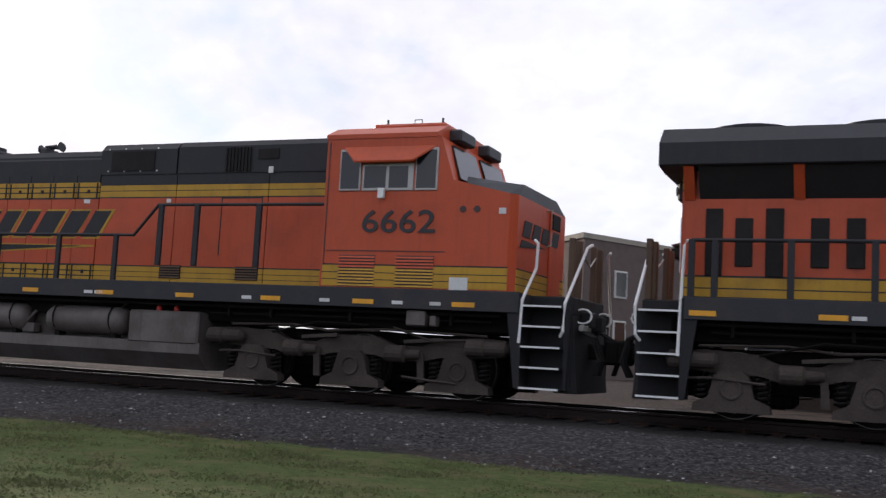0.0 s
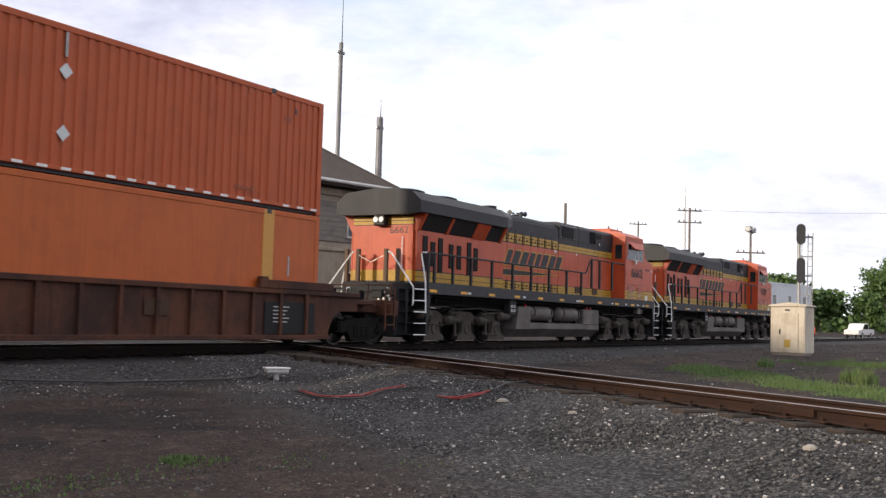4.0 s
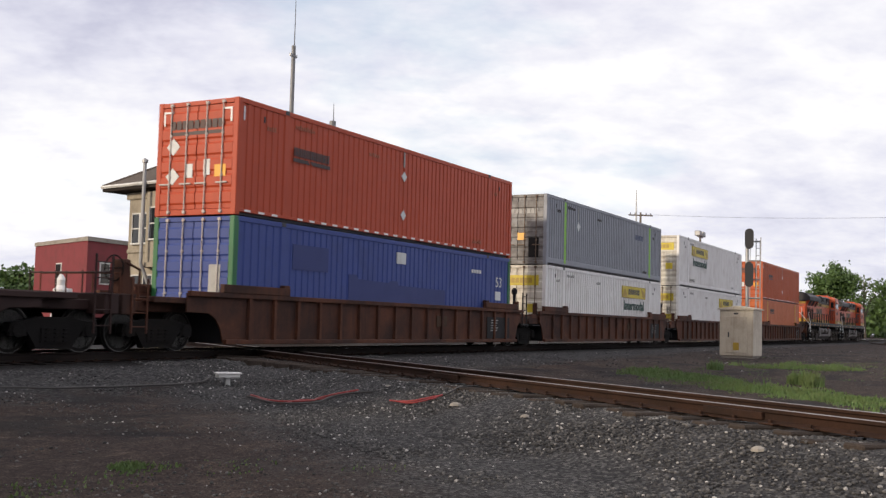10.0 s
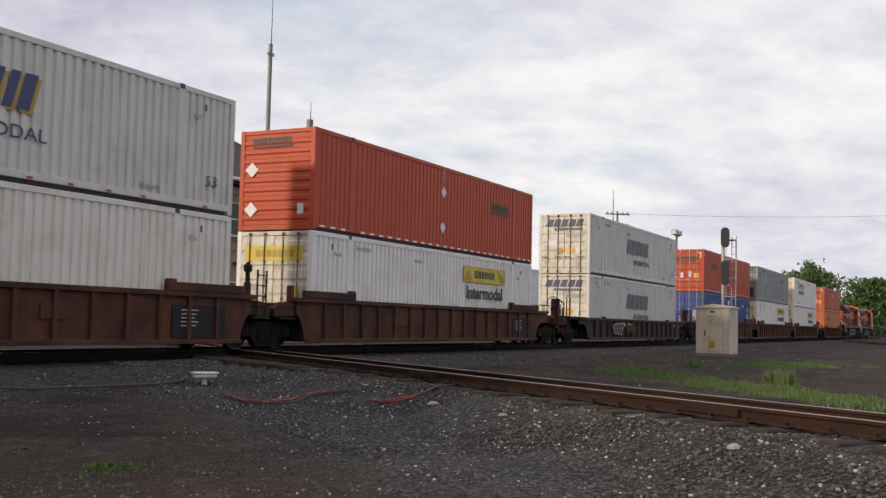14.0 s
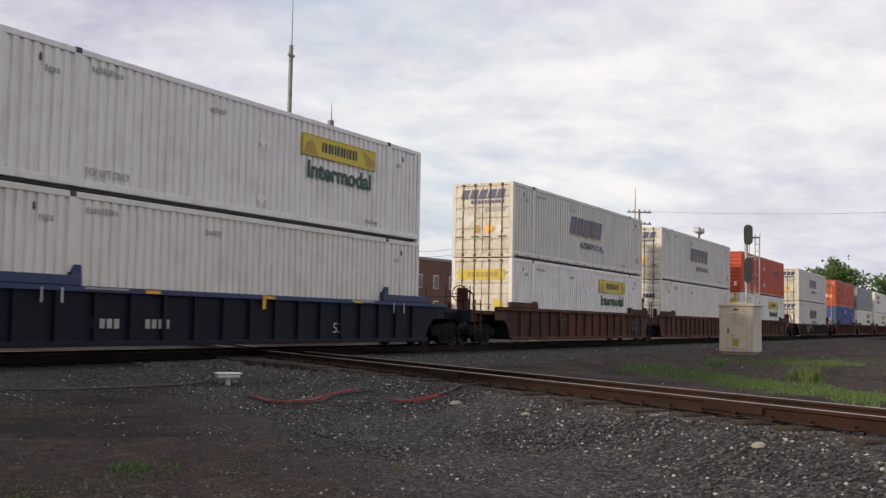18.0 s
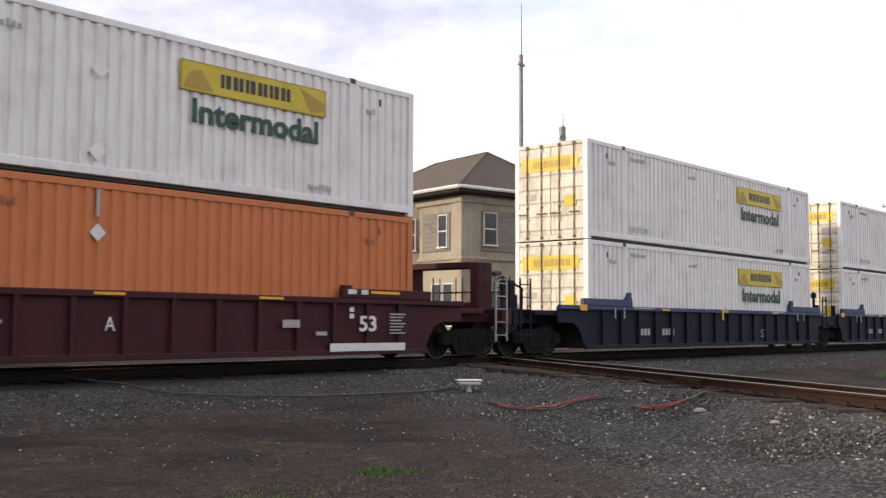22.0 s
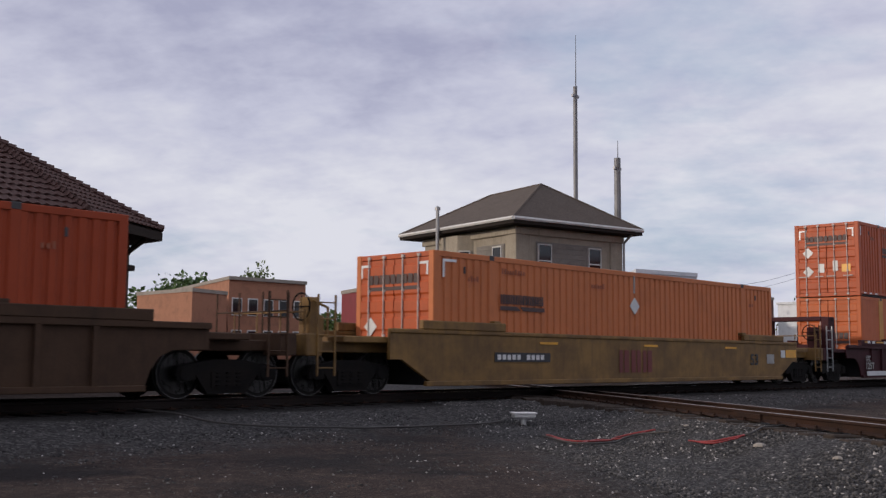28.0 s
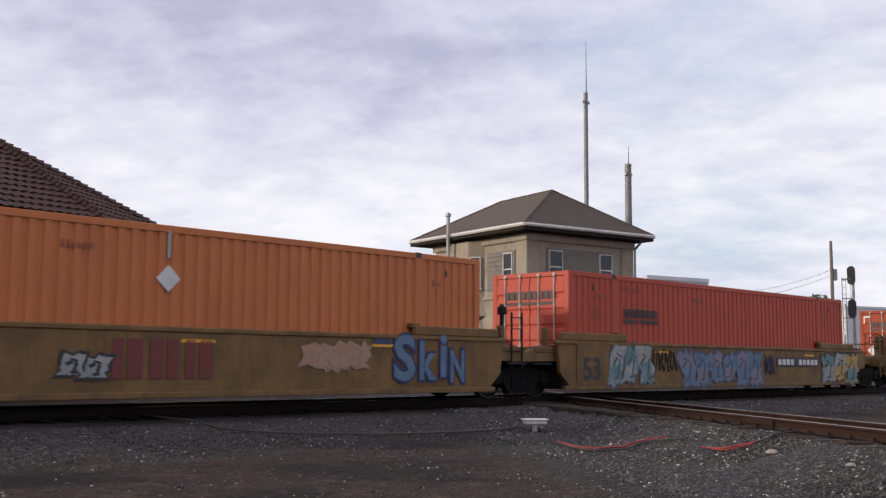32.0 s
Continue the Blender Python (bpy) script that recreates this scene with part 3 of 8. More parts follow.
def door_leaf(y0, y1, ribs):
    """One pressed sheet with raised horizontal panels."""
    z0, z1 = 0.24, CH - 0.22
    step = (z1 - z0) / ribs
    ring = [(0.075, 0.17), (0.03, 0.17)]
    for i in range(ribs):
        ring += [(0.03, z0 + i * step + 0.04), (0.004, z0 + i * step + 0.09), (0.004, z0 + (i + 1) * step - 0.09), (0.03, z0 + (i + 1) * step - 0.04)]
    ring += [(0.03, CH - 0.14), (0.075, CH - 0.14)]
    return Build().prism(ring, "y", y0, y1)


def shipping_container(u, base, style, label):
    """style: paint, pitch, bottom band height, door paint, posts' paint."""
    paint = M[style["paint"]]
    doors = M[style.get("doors", style["paint"])]
    pitch, depth, band = style.get("pitch", 0.27), style.get("depth", 0.048), style.get("band", 0.17)
    c = thing("shipping_container", pose(u, 0, base), label, "container", "containers on the train")
    tag = (style["paint"], pitch, band, depth)
    for side in (-1, 1):
        for x0, x1 in ((0.14, POST[0] - 0.09), (POST[0] + 0.09, POST[1] - 0.09), (POST[1] + 0.09, CL - 0.14)):
            part("side_panel", cached(("panel", tag, side, x0), lambda: corrugated(x0, x1, side, band, CH - 0.13, pitch, depth), "side_panel", [paint]), None, c)
        part("top_rail", cached(("top", tag, side), lambda: Build().cbox(0.1, CL - 0.1, side * (CW - 0.055) - 0.055, side * (CW - 0.055) + 0.055, CH - 0.13, CH, 0.01), "top_rail", [paint]), None, c)
        part("bottom_rail", cached(("bot", tag, side), lambda: Build().cbox(0.1, CL - 0.1, side * (CW - 0.06) - 0.06, side * (CW - 0.06) + 0.06, 0.085, band, 0.01), "bottom_rail", [paint]), None, c)
        for i, x in enumerate(POST):
            key = style.get("posts", style["paint"])
            wide = 0.2 if "posts" in style else 0.09
            part("lift_post", cached(("post", key, side, i), lambda: Build().cbox(x - wide, x + wide, side * (CW - 0.05) - 0.052, side * (CW - 0.05) + 0.052, 0.085, CH - 0.004, 0.012), "lift_post", [M[key]]), None, c)
            part("lift_casting", cached(("cast", side, i), lambda: Build().cbox(x - 0.09, x + 0.09, side * (CW - 0.08) - 0.087, side * (CW - 0.08) + 0.087, CH - 0.115, CH + 0.012, 0.012), "lift_casting", [M["casting"]]), None, c)
        for x in (0.09, CL - 0.09):
            key = style.get("corners", style["paint"])
            part("corner_post", cached(("corner", key, side, x), lambda: Build().cbox(x - 0.09, x + 0.09, side * (CW - 0.08) - 0.08, side * (CW - 0.08) + 0.08, 0.0, CH, 0.014), "corner_post", [M[key]]), None, c)
    part("roof", cached(("roof", tag), lambda: Build().box(0.1, CL - 0.1, -CW + 0.1, CW - 0.1, CH - 0.07, CH - 0.03), "roof", [paint]), None, c)
    part("floor", cached(("floor",), lambda: Build().box(0.1, CL - 0.1, -CW + 0.1, CW - 0.1, 0.02, 0.12), "floor", [M["casting"]]), None, c)
    part("front_panel", cached(("front", tag), lambda: Build().box(CL - 0.08, CL - 0.02, -CW + 0.1, CW - 0.1, 0.06, CH - 0.06), "front_panel", [paint]), None, c)
    part("door_header", cached(("header", tag), lambda: Build().cbox(0.01, 0.12, -CW + 0.15, CW - 0.15, CH - 0.13, CH - 0.01), "door_header", [doors]), None, c)
    part("door_sill", cached(("sill", tag), lambda: Build().cbox(0.01, 0.12, -CW + 0.15, CW - 0.15, 0.01, 0.16), "door_sill", [doors]), None, c)
    ribs = style.get("ribs", 6)
    rod_key = "rod_brown" if style["paint"] in ("white", "cream", "swift", "grey") else "rod_pale"
    if style.get("blank_end"):
        part("rear_panel", door_leaf(-CW + 0.16, CW - 0.16, 9), doors, c)
    else:
        for y0, y1 in ((-CW + 0.16, -0.015), (0.015, CW - 0.16)):
            d = part("door", cached(("door", tag, style.get("doors"), y0), lambda: door_leaf(y0, y1, ribs), "door", [doors]), None, c)
            for fy in (0.27, 0.73):
                y = y0 + (y1 - y0) * fy
                rod = part("lock_rod", cached(("rod", y, rod_key), lambda: Build().tube([(-0.022, y, 0.04), (-0.022, y, CH - 0.04)], 0.019, 6).cbox(-0.04, 0.03, y - 0.05, y + 0.05, 0.06, 0.13).cbox(-0.04, 0.03, y - 0.05, y + 0.05, CH - 0.12, CH - 0.05).cbox(-0.03, 0.03, y - 0.04, y + 0.04, 0.95, 1.02).cbox(-0.03, 0.03, y - 0.04, y + 0.04, 2.0, 2.06), "lock_rod", [M[rod_key]]), None, d)
            for yh in ((y0 + 0.10,), (y1 - 0.35,)):
                part("handle", cached(("handle", yh, rod_key), lambda: Build().cbox(-0.05, -0.028, yh[0], yh[0] + 0.36, 0.78, 0.82, 0.006), "handle", [M[rod_key]]), None, d)
    dash = style.get("dash")
    if dash:
        b = Build()
        x = 0.35
        while x < CL - 0.4:
            if all(abs(x + 0.1 - p) > 0.25 for p in POST):
                b.box(x, x + style.get("dash_long", 0.24), -CW - 0.003, -CW + 0.01, 0.10, 0.155)
            x += style.get("dash_step", 0.55)
        tagged(part("reflective_strip", b, M[dash], c, "row of reflective dashes"), kind="stuff")
    return c


def yellow_sign(c, top_z=2.48, x0=9.68):
    y = -CW - 0.004
    x1, z0, z1 = x0 + 3.68, top_z - 0.58, top_z
    s = part("sign_panel", Build().box(x0, x1, y - 0.012, y + 0.03, z0, z1), M["sign_yellow"], c, "yellow sign panel with dark bars")
    edge = Build()
    for a in ((x0, x1, z0, z0 + 0.025), (x0, x1, z1 - 0.025, z1), (x0, x0 + 0.025, z0, z1), (x1 - 0.025, x1, z0, z1)):
        edge.box(a[0], a[1], y - 0.016, y - 0.010, a[2], a[3])
    part("sign_border", edge, M["sign_dark"], s)
    part("scroll_shape", Build().prism([(x0 + 0.05, z0 + 0.05), (x0 + 0.75, z0 + 0.05), (x0 + 0.45, z1 - 0.14), (x0 + 0.2, z1 - 0.22)], "y", y - 0.018, y - 0.010), M["sign_dark"], s)
    part("scroll_shape", Build().prism([(x1 - 0.75, z1 - 0.05), (x1 - 0.05, z1 - 0.3), (x1 - 0.05, z0 + 0.12), (x1 - 0.42, z0 + 0.05)], "y", y - 0.018, y - 0.010), M["sign_dark"], s)
    wordmark(s, x0 + 0.92, y - 0.012, z0 + 0.17, 1.82, 0.27, 6, 0.0, 0.2, M["ink"])
    letters("Intermodal", x0 + 0.27, y - 0.006, z0 - 0.60, 3.2, 0.48, M["ink_green"], c, bold=0.03, label="green word")


def small_marks(c, ink="ink_pale", seed=0):
    """Unreadable stencils: short bars."""
    r = random.Random(seed)
    b = Build()
    for x, z, n in ((1.15, 2.25, 4), (2.35, 2.5, 9), (6.0, 2.35, 6), (14.6, 2.2, 3), (12.9, 0.33, 7)):
        for i in range(n):
            b.box(x + i * 0.1, x + i * 0.1 + 0.055, -CW - 0.004, -CW + 0.01, z, z + r.choice((0.09, 0.11, 0.13)))
    tagged(part("stencil_bar", b, M[ink], c), kind="stuff")
    for x in (1.0, 15.0):
        part("vent_plate", cached(("vent", x), lambda: Build().cbox(x, x + 0.06, -CW - 0.008, -CW + 0.02, 2.42, 2.58), "vent_plate", [M["casting"]]), None, c)


def door_marks(c, bands):
    """bands: y0, y1, z0, z1, material on the door end."""
    for y0, y1, z0, z1, key in bands:
        part("door_placard", Build().box(-0.002, 0.01, y0, y1, z0, z1), M[key], c)


def block_row_end(c, y0, y1, z0, z1, n, key, lean=0.0):
    """Bars on the door end, which looks to -x."""
    w = (y1 - y0) / n
    s = lean * (z1 - z0)
    mesh = cached(("end_bar", round(w, 3), z0, z1, key, lean), lambda: Build().prism([(0, z0), (-w * 0.82, z0), (-w * 0.82 - s, z1), (-s, z1)], "x", -0.006, 0.006), "bar", [M[key]])
    for i in range(n):
        part("bar", mesh, None, c, at=pose(0, y1 - i * w, 0))


def diamonds(c, spots, key="placard"):
    for x, z, r in spots:
        part("diamond_plate", diamond(Build(), x, -CW - 0.002, z, r, 0.010), M[key], c)
    for x, z, r in spots[:1]:
        part("rib_strip", Build().box(x - 0.03, x + 0.03, -CW - 0.006, -CW + 0.01, z + r + 0.12, z + r + 0.6), M["ink_pale"] if key == "placard" else M[key], c)


def orange_brand(c, x, z, ink="ink_brown", end=True):
    """A short dark wordmark as bars, with a thick line under it."""
    wordmark(c, x, -CW - 0.003, z, 1.66, 0.23, 9, 0.0, 0.14, M[ink])
    b = Build()
    b.prism([(x - 0.02, z - 0.15), (x + 0.75, z - 0.15), (x + 0.62, z - 0.05), (x - 0.02, z - 0.05)], "y", -CW - 0.007, -CW)
    b.prism([(x + 0.85, z - 0.15), (x + 1.68, z - 0.15), (x + 1.68, z - 0.05), (x + 0.72, z - 0.05)], "y", -CW - 0.007, -CW)
    part("wordmark_line", b, M[ink], c)
    if end:
        block_row_end(c, -0.86, 0.86, 2.18, 2.40, 9, ink)
        door_marks(c, [(-0.86, 0.86, 2.03, 2.12, ink)])


def swift_brand(c, top=True):
    y = -CW - 0.004
    wordmark(c, 6.02, y, 1.36, 4.0, 0.72, 5, 0.28, 0.2, M["sign_dark"])
    wordmark(c, 5.92, y - 0.004, 1.41, 4.0, 0.74, 5, 0.28, 0.18, M["ink_navy"], "navy leaning bar of the wordmark")
    letters("INTERMODAL", 7.25, y - 0.004, 0.84, 3.0, 0.27, M["ink_navy"], c)
    block_row_end(c, -0.95, 0.95, 2.28, 2.62, 5, "ink_navy", 0.35)
    block_row_end(c, -0.95, 0.5, 2.08, 2.2, 10, "ink_navy")


STYLES = {
    "jb": dict(paint="white", pitch=0.255, band=0.24, doors="door_white"),
    "jb_turned": dict(paint="white", pitch=0.255, band=0.24, doors="door_white", blank_end=True),
    "jb_low": dict(paint="white", pitch=0.255, band=0.17, doors="door_white"),
    "pale": dict(paint="cream", pitch=0.25, band=0.2),
    "swift": dict(paint="swift", pitch=0.262, band=0.24, doors="door_white", dash="tape_red", dash_step=1.05, dash_long=0.16),
    "grey": dict(paint="grey", pitch=0.25, depth=0.036, band=0.3, doors="grey_door"),
    "orange": dict(paint="orange", pitch=0.262, depth=0.032, band=0.17, dash="tape"),
    "red_orange": dict(paint="red_orange", pitch=0.262, depth=0.022, band=0.17, dash="tape"),
    "smooth": dict(paint="amber_orange", pitch=2.4, depth=0.004, band=0.14, posts="post_yellow"),
    "tan": dict(paint="tan", pitch=0.262, depth=0.035, band=0.16, doors="orange"),
    "red": dict(paint="red", pitch=0.262, depth=0.03, band=0.16),
    "bare_orange": dict(paint="deep_orange", pitch=0.262, depth=0.033, band=0.16),
    "blank": dict(paint="red_orange", pitch=0.262, depth=0.022, band=0.17, dash="tape", blank_end=True),
    "blue": dict(paint="blue", pitch=0.27, depth=0.024, band=0.16, corners="green"),
}


def jb(u, z, seed, low=False, turned=False):
    c = shipping_container(u, z, STYLES["jb_turned" if turned else "jb_low" if low else "jb"], "white corrugated container with a yellow sign and a green word")
    yellow_sign(c, x0=2.79 if turned else 9.68)
    small_marks(c, "ink_pale", seed)
    door_marks(c, [(-0.98, 1.02, 2.05, 2.47, "sign_yellow"), (-0.9, -0.5, 0.95, 1.3, "sign_yellow"), (0.5, 0.9, 1.2, 1.4, "ink_pale")])
    block_row_end(c, -0.72, 0.62, 2.16, 2.36, 7, "sign_dark")
    diamonds(c, [(8.02, 1.95, 0.17), (8.0, 0.5, 0.17)], "white")
    if not low:
        letters("TOP LIFT ONLY", 2.25, -CW - 0.004, 0.34, 1.25, 0.17, M["ink_pale"], c)
    return c


def pale_box(u, z, seed):
    c = shipping_container(u, z, STYLES["pale"], "plain cream corrugated container with rust stained doors")
    small_marks(c, "ink_pale", seed)
    block_row_end(c, -0.95, -0.25, 1.95, 2.15, 4, "ink")
    block_row_end(c, 0.1, 0.8, 1.95, 2.15, 4, "ink")
    door_marks(c, [(0.75, 0.95, 1.9, 2.25, "green")])
    return c


def swift_box(u, z, seed):
    c = shipping_container(u, z, STYLES["swift"], "pale grey corrugated container with navy leaning bars")
    swift_brand(c)
    small_marks(c, "ink_pale", seed)
    letters("53", 15.1, -CW - 0.004, 0.62, 0.42, 0.26, M["ink_navy"], c)
    door_marks(c, [(0.35, 0.8, 1.35, 1.6, "placard"), (0.1, 0.35, 0.95, 1.25, "sign_dark"), (-0.45, -0.1, 0.95, 1.25, "tape_amber"), (-0.8, -0.6, 0.95, 1.25, "placard"), (-0.95, -0.1, 1.75, 1.93, "ink_pale")])
    return c


def orange_box(u, z, key, seed, x=2.3, brand=True, plates=2):
    words = {"orange": "orange", "red_orange": "bright red-orange", "tan": "faded tan-orange", "red": "faded red", "bare_orange": "orange"}[key]
    c = shipping_container(u, z, STYLES[key], words + " corrugated container with a dark wordmark of bars")
    if brand:
        orange_brand(c, x, 1.78)
    small_marks(c, "ink_faint", seed)
    if plates == 2:
        diamonds(c, [(8.05, 2.0, 0.16), (8.05, 0.8, 0.16)])
        door_marks(c, [(0.1, 0.35, 0.95, 1.3, "placard"), (-0.45, -0.25, 1.0, 1.4, "placard"), (-0.95, -0.6, 0.95, 1.25, "tape_amber")])
        for zz in (1.75, 1.0):
            part("diamond_plate", Build().prism([(0.53, zz), (0.75, zz - 0.22), (0.97, zz), (0.75, zz + 0.22)], "x", -0.006, 0.006), M["placard"], c)
        for y in (-1.1, 1.1):
            part("corner_tape", Build().prism([(y, 2.3), (y, 2.66), (y * 0.72, 2.66), (y * 0.72, 2.61), (y * 0.95, 2.61), (y * 0.95, 2.3)], "x", -0.004, 0.006), M["tape"], c)
        part("corner_tape", Build().box(0.2, 0.25, -CW - 0.004, -CW + 0.01, 2.35, 2.7), M["tape"], c)
    elif plates == 1:
        diamonds(c, [(8.0, 1.95, 0.24)])
        b = Build()
        b.prism([(0.55, 1.2), (0.77, 0.98), (0.99, 1.2), (0.77, 1.42)], "x", -0.006, 0.006)
        part("diamond_plate", b, M["placard"], c)
        door_marks(c, [(-1.1, -0.8, 2.6, 2.66, "tape"), (0.8, 1.1, 2.6, 2.66, "tape"), (-1.12, -1.07, 2.35, 2.66, "tape"), (1.07, 1.12, 2.35, 2.66, "tape")])
        part("corner_strip", Build().box(0.3, 0.75, -CW - 0.004, -CW + 0.01, 2.66, 2.72).box(0.3, 0.36, -CW - 0.004, -CW + 0.01, 2.3, 2.66), M["tape"], c)
    return c


def smooth_box(u, z, seed):
    c = shipping_container(u, z, STYLES["smooth"], "smooth-sided orange container with ochre lift posts")
    wordmark(c, 2.95, -CW - 0.003, 2.0, 1.66, 0.23, 9, 0.0, 0.14, M["ink_brown"])
    part("wordmark_line", Build().box(2.93, 4.62, -CW - 0.007, -CW, 1.86, 1.95), M["ink_brown"], c)
    block_row_end(c, -0.8, 0.9, 1.25, 1.5, 9, "ink_brown")
    door_marks(c, [(-0.8, 0.9, 1.08, 1.19, "ink_brown")])
    diamonds(c, [(14.95, 1.0, 0.2)], "ink_pale")
    return c


LOW, HIGH, SINGLE = 0.30, 3.216, 0.22




# rear of each load along the train, its lower and its upper load
LOADS = [
    (-46.30, "smooth", "orange"), (-69.80, "jb_low", "jb_turned"), (-89.57, "jb_low", "grey"), (-109.20, "blue", "red_orange"),
    (-132.74, "swift", "swift"), (-156.20, "jb_low", "blank"), (-175.92, "pale", "swift"), (-195.60, "jb_low", "swift"),
    (-218.96, "pale", "jb"), (-238.70, "jb_low", "jb"), (-258.30, "jb_low", "jb"), (-281.82, "tan", "jb"),
    (-301.25, "tan", "orange"), (-320.82, "smooth", "orange"), (-344.30, "tan1", None), (-368.00, "bare1", None),
    (-391.80, "red0", None), (-411.30, "tan1b", None),
]


def load(kind, u, z, seed):
    if kind in ("jb", "jb_low", "jb_turned"):
        return jb(u, z, seed, kind == "jb_low", kind == "jb_turned")
    if kind == "pale":
        return pale_box(u, z, seed)
    if kind == "swift":
        return swift_box(u, z, seed)
    if kind == "smooth":
        return smooth_box(u, z, seed)
    if kind in ("orange", "red_orange", "tan"):
        return orange_box(u, z, kind, seed)
    if kind == "tan1":
        c = orange_box(u, z, "tan", seed, plates=1)
        return c
    if kind == "tan1b":
        return orange_box(u, z, "tan", seed, brand=False, plates=1)
    if kind == "bare1":
        return orange_box(u, z, "bare_orange", seed, x=2.25, plates=1)
    if kind == "red0":
        c = orange_box(u, z, "red", seed, x=2.4, plates=0)
        letters("53", 0.95, -CW - 0.004, 1.7, 0.36, 0.28, M["ink_faint"], c)
        return c
    if kind == "blank":
        c = shipping_container(u, z, STYLES["blank"], "red-orange corrugated container with a ribbed blank end")
        orange_brand(c, 12.0, 1.85, end=False)
        block_row_end(c, -0.5, 0.85, 2.5, 2.66, 9, "ink_brown")
        door_marks(c, [(-0.5, 0.85, 2.38, 2.45, "ink_brown"), (-0.95, -0.75, 0.45, 0.75, "placard")])
        diamonds(c, [(7.97, 2.0, 0.2), (7.95, 0.78, 0.2)])
        for zz in (1.75, 0.6):
            part("diamond_plate", Build().prism([(0.62, zz), (0.85, zz - 0.22), (1.08, zz), (0.85, zz + 0.22)], "x", -0.02, 0.006), M["placard"], c)
        return c
    if kind == "grey":
        c = shipping_container(u, z, STYLES["grey"], "grey corrugated container with lime posts and sooty doors")
        part("lime_strip", Build().box(1.93, 2.16, -CW - 0.004, -CW + 0.02, 0.15, 2.75).box(13.95, 14.18, -CW - 0.004, -CW + 0.02, 0.15, 2.75), M["lime"], c)
        small_marks(c, "casting", seed)
        diamonds(c, [(3.6, 1.85, 0.2)])
        wordmark(c, 11.6, -CW - 0.003, 1.95, 1.3, 0.25, 4, 0.1, 0.2, M["ink_navy"])
        block_row_end(c, -0.95, 0.3, 2.1, 2.3, 7, "ink_pale")
        door_marks(c, [(-0.35, 0.0, 1.0, 1.3, "tape_amber"), (0.85, 1.0, 2.0, 2.35, "lime"), (-0.95, -0.5, 0.3, 1.1, "screen"), (0.3, 0.8, 0.3, 1.2, "screen")])
        return c
    c = shipping_container(u, z, STYLES["blue"], "blue corrugated container with green corner posts")
    y = -CW - 0.004
    part("white_plate", Build().box(7.75, 8.3, y - 0.004, y + 0.02, 2.2, 2.55).box(14.85, 15.3, y - 0.004, y + 0.02, 1.3, 1.62), M["placard"], c)
    part("repaint_patch", Build().box(2.4, 4.05, y, y + 0.02, 1.72, 2.38), M["blue_patch"], c)
    part("repaint_patch", Build().prism([(5.1, 0.95), (10.95, 0.95), (10.95, 1.50), (7.9, 1.53), (7.8, 1.66), (7.4, 1.64), (7.3, 1.58), (5.6, 1.62), (5.5, 1.74), (5.1, 1.73)], "y", y, y + 0.02), M["blue_patch"], c)
    letters("53", 14.86, y - 0.004, 1.78, 0.5, 0.36, M["ink_white"], c)
    b = Build()
    for i in range(6):
        b.box(12.9 + i * 0.13, 12.98 + i * 0.13, y - 0.004, y + 0.01, 2.2, 2.32)
    tagged(part("stencil_bar", b, M["ink_white"], c), kind="stuff")
    door_marks(c, [(-0.9, -0.55, 1.0, 1.7, "ink_pale"), (0.7, 1.0, 0.2, 0.4, "placard")])
    return c


TRAIN = []
for seed, (u, low, high) in enumerate(LOADS):
    TRAIN.append((u, 0.0, LOW if high else SINGLE, load(low, u, LOW if high else SINGLE, seed * 2)))
    if high:
        TRAIN.append((u, 0.0, HIGH, load(high, u, HIGH, seed * 2 + 1)))


# ---- well cars: their x = 0 is the rear of the load ----
RAIL_Z = -0.08
WHEEL_R = 0.46


def wheel_mesh(r, key="wheel"):
    b = Build()
    b.lathe([(r * 0.25, -0.09), (r * 0.3, -0.085), (r * 0.34, -0.03), (r * 0.78, -0.03), (r * 0.84, -0.075), (r - 0.01, -0.07)], (0, 0, 0), "y", 28)
    b.slot = 1
    b.lathe([(r, -0.07), (r, 0.03)], (0, 0, 0), "y", 28)
    b.slot = 0
    b.lathe([(r + 0.026, 0.03), (r + 0.026, 0.06), (r * 0.3, 0.065)], (0, 0, 0), "y", 28)
    return b.data("wheel", [M[key], M["tread"]])


WHEEL = wheel_mesh(WHEEL_R)


def side_frame(half):
    """A cast side frame: arched top, dropped middle with a spring pocket."""
    ring = [(-half - 0.22, 0.42), (-half - 0.18, 0.60), (-half + 0.25, 0.66), (-0.35, 0.72), (0.35, 0.72), (half - 0.25, 0.66), (half + 0.18, 0.60), (half + 0.22, 0.42),
            (half - 0.2, 0.44), (0.48, 0.16), (0.42, 0.08), (-0.42, 0.08), (-0.48, 0.16), (-half + 0.2, 0.44)]
    b = Build().prism(ring, "y", -0.09, 0.09)
    b.prism([(-0.36, 0.20), (0.36, 0.20), (0.36, 0.50), (-0.36, 0.50)], "y", -0.12, 0.0)
    for x in (-half, half):
        b.lathe([(0.11, -0.13), (0.15, -0.12), (0.15, 0.0)], (x, 0, 0.46), "y", 14)
        b.prism([(x - 0.2, 0.34), (x + 0.2, 0.34), (x + 0.16, 0.60), (x - 0.16, 0.60)], "y", -0.10, 0.0)
    return b.data("side_frame", [M["truck"]])


SIDE_FRAME = side_frame(0.89)
SPRING = Build()
for sx in (-0.22, 0.0, 0.22):
    SPRING.tube([(sx + 0.07 * math.cos(k * 1.05), 0.07 * math.sin(k * 1.05), 0.20 + k * 0.0125) for k in range(24)], 0.017, 5)
SPRING = SPRING.data("spring_coil", [M["truck"]])


CAR_WHEELS = []


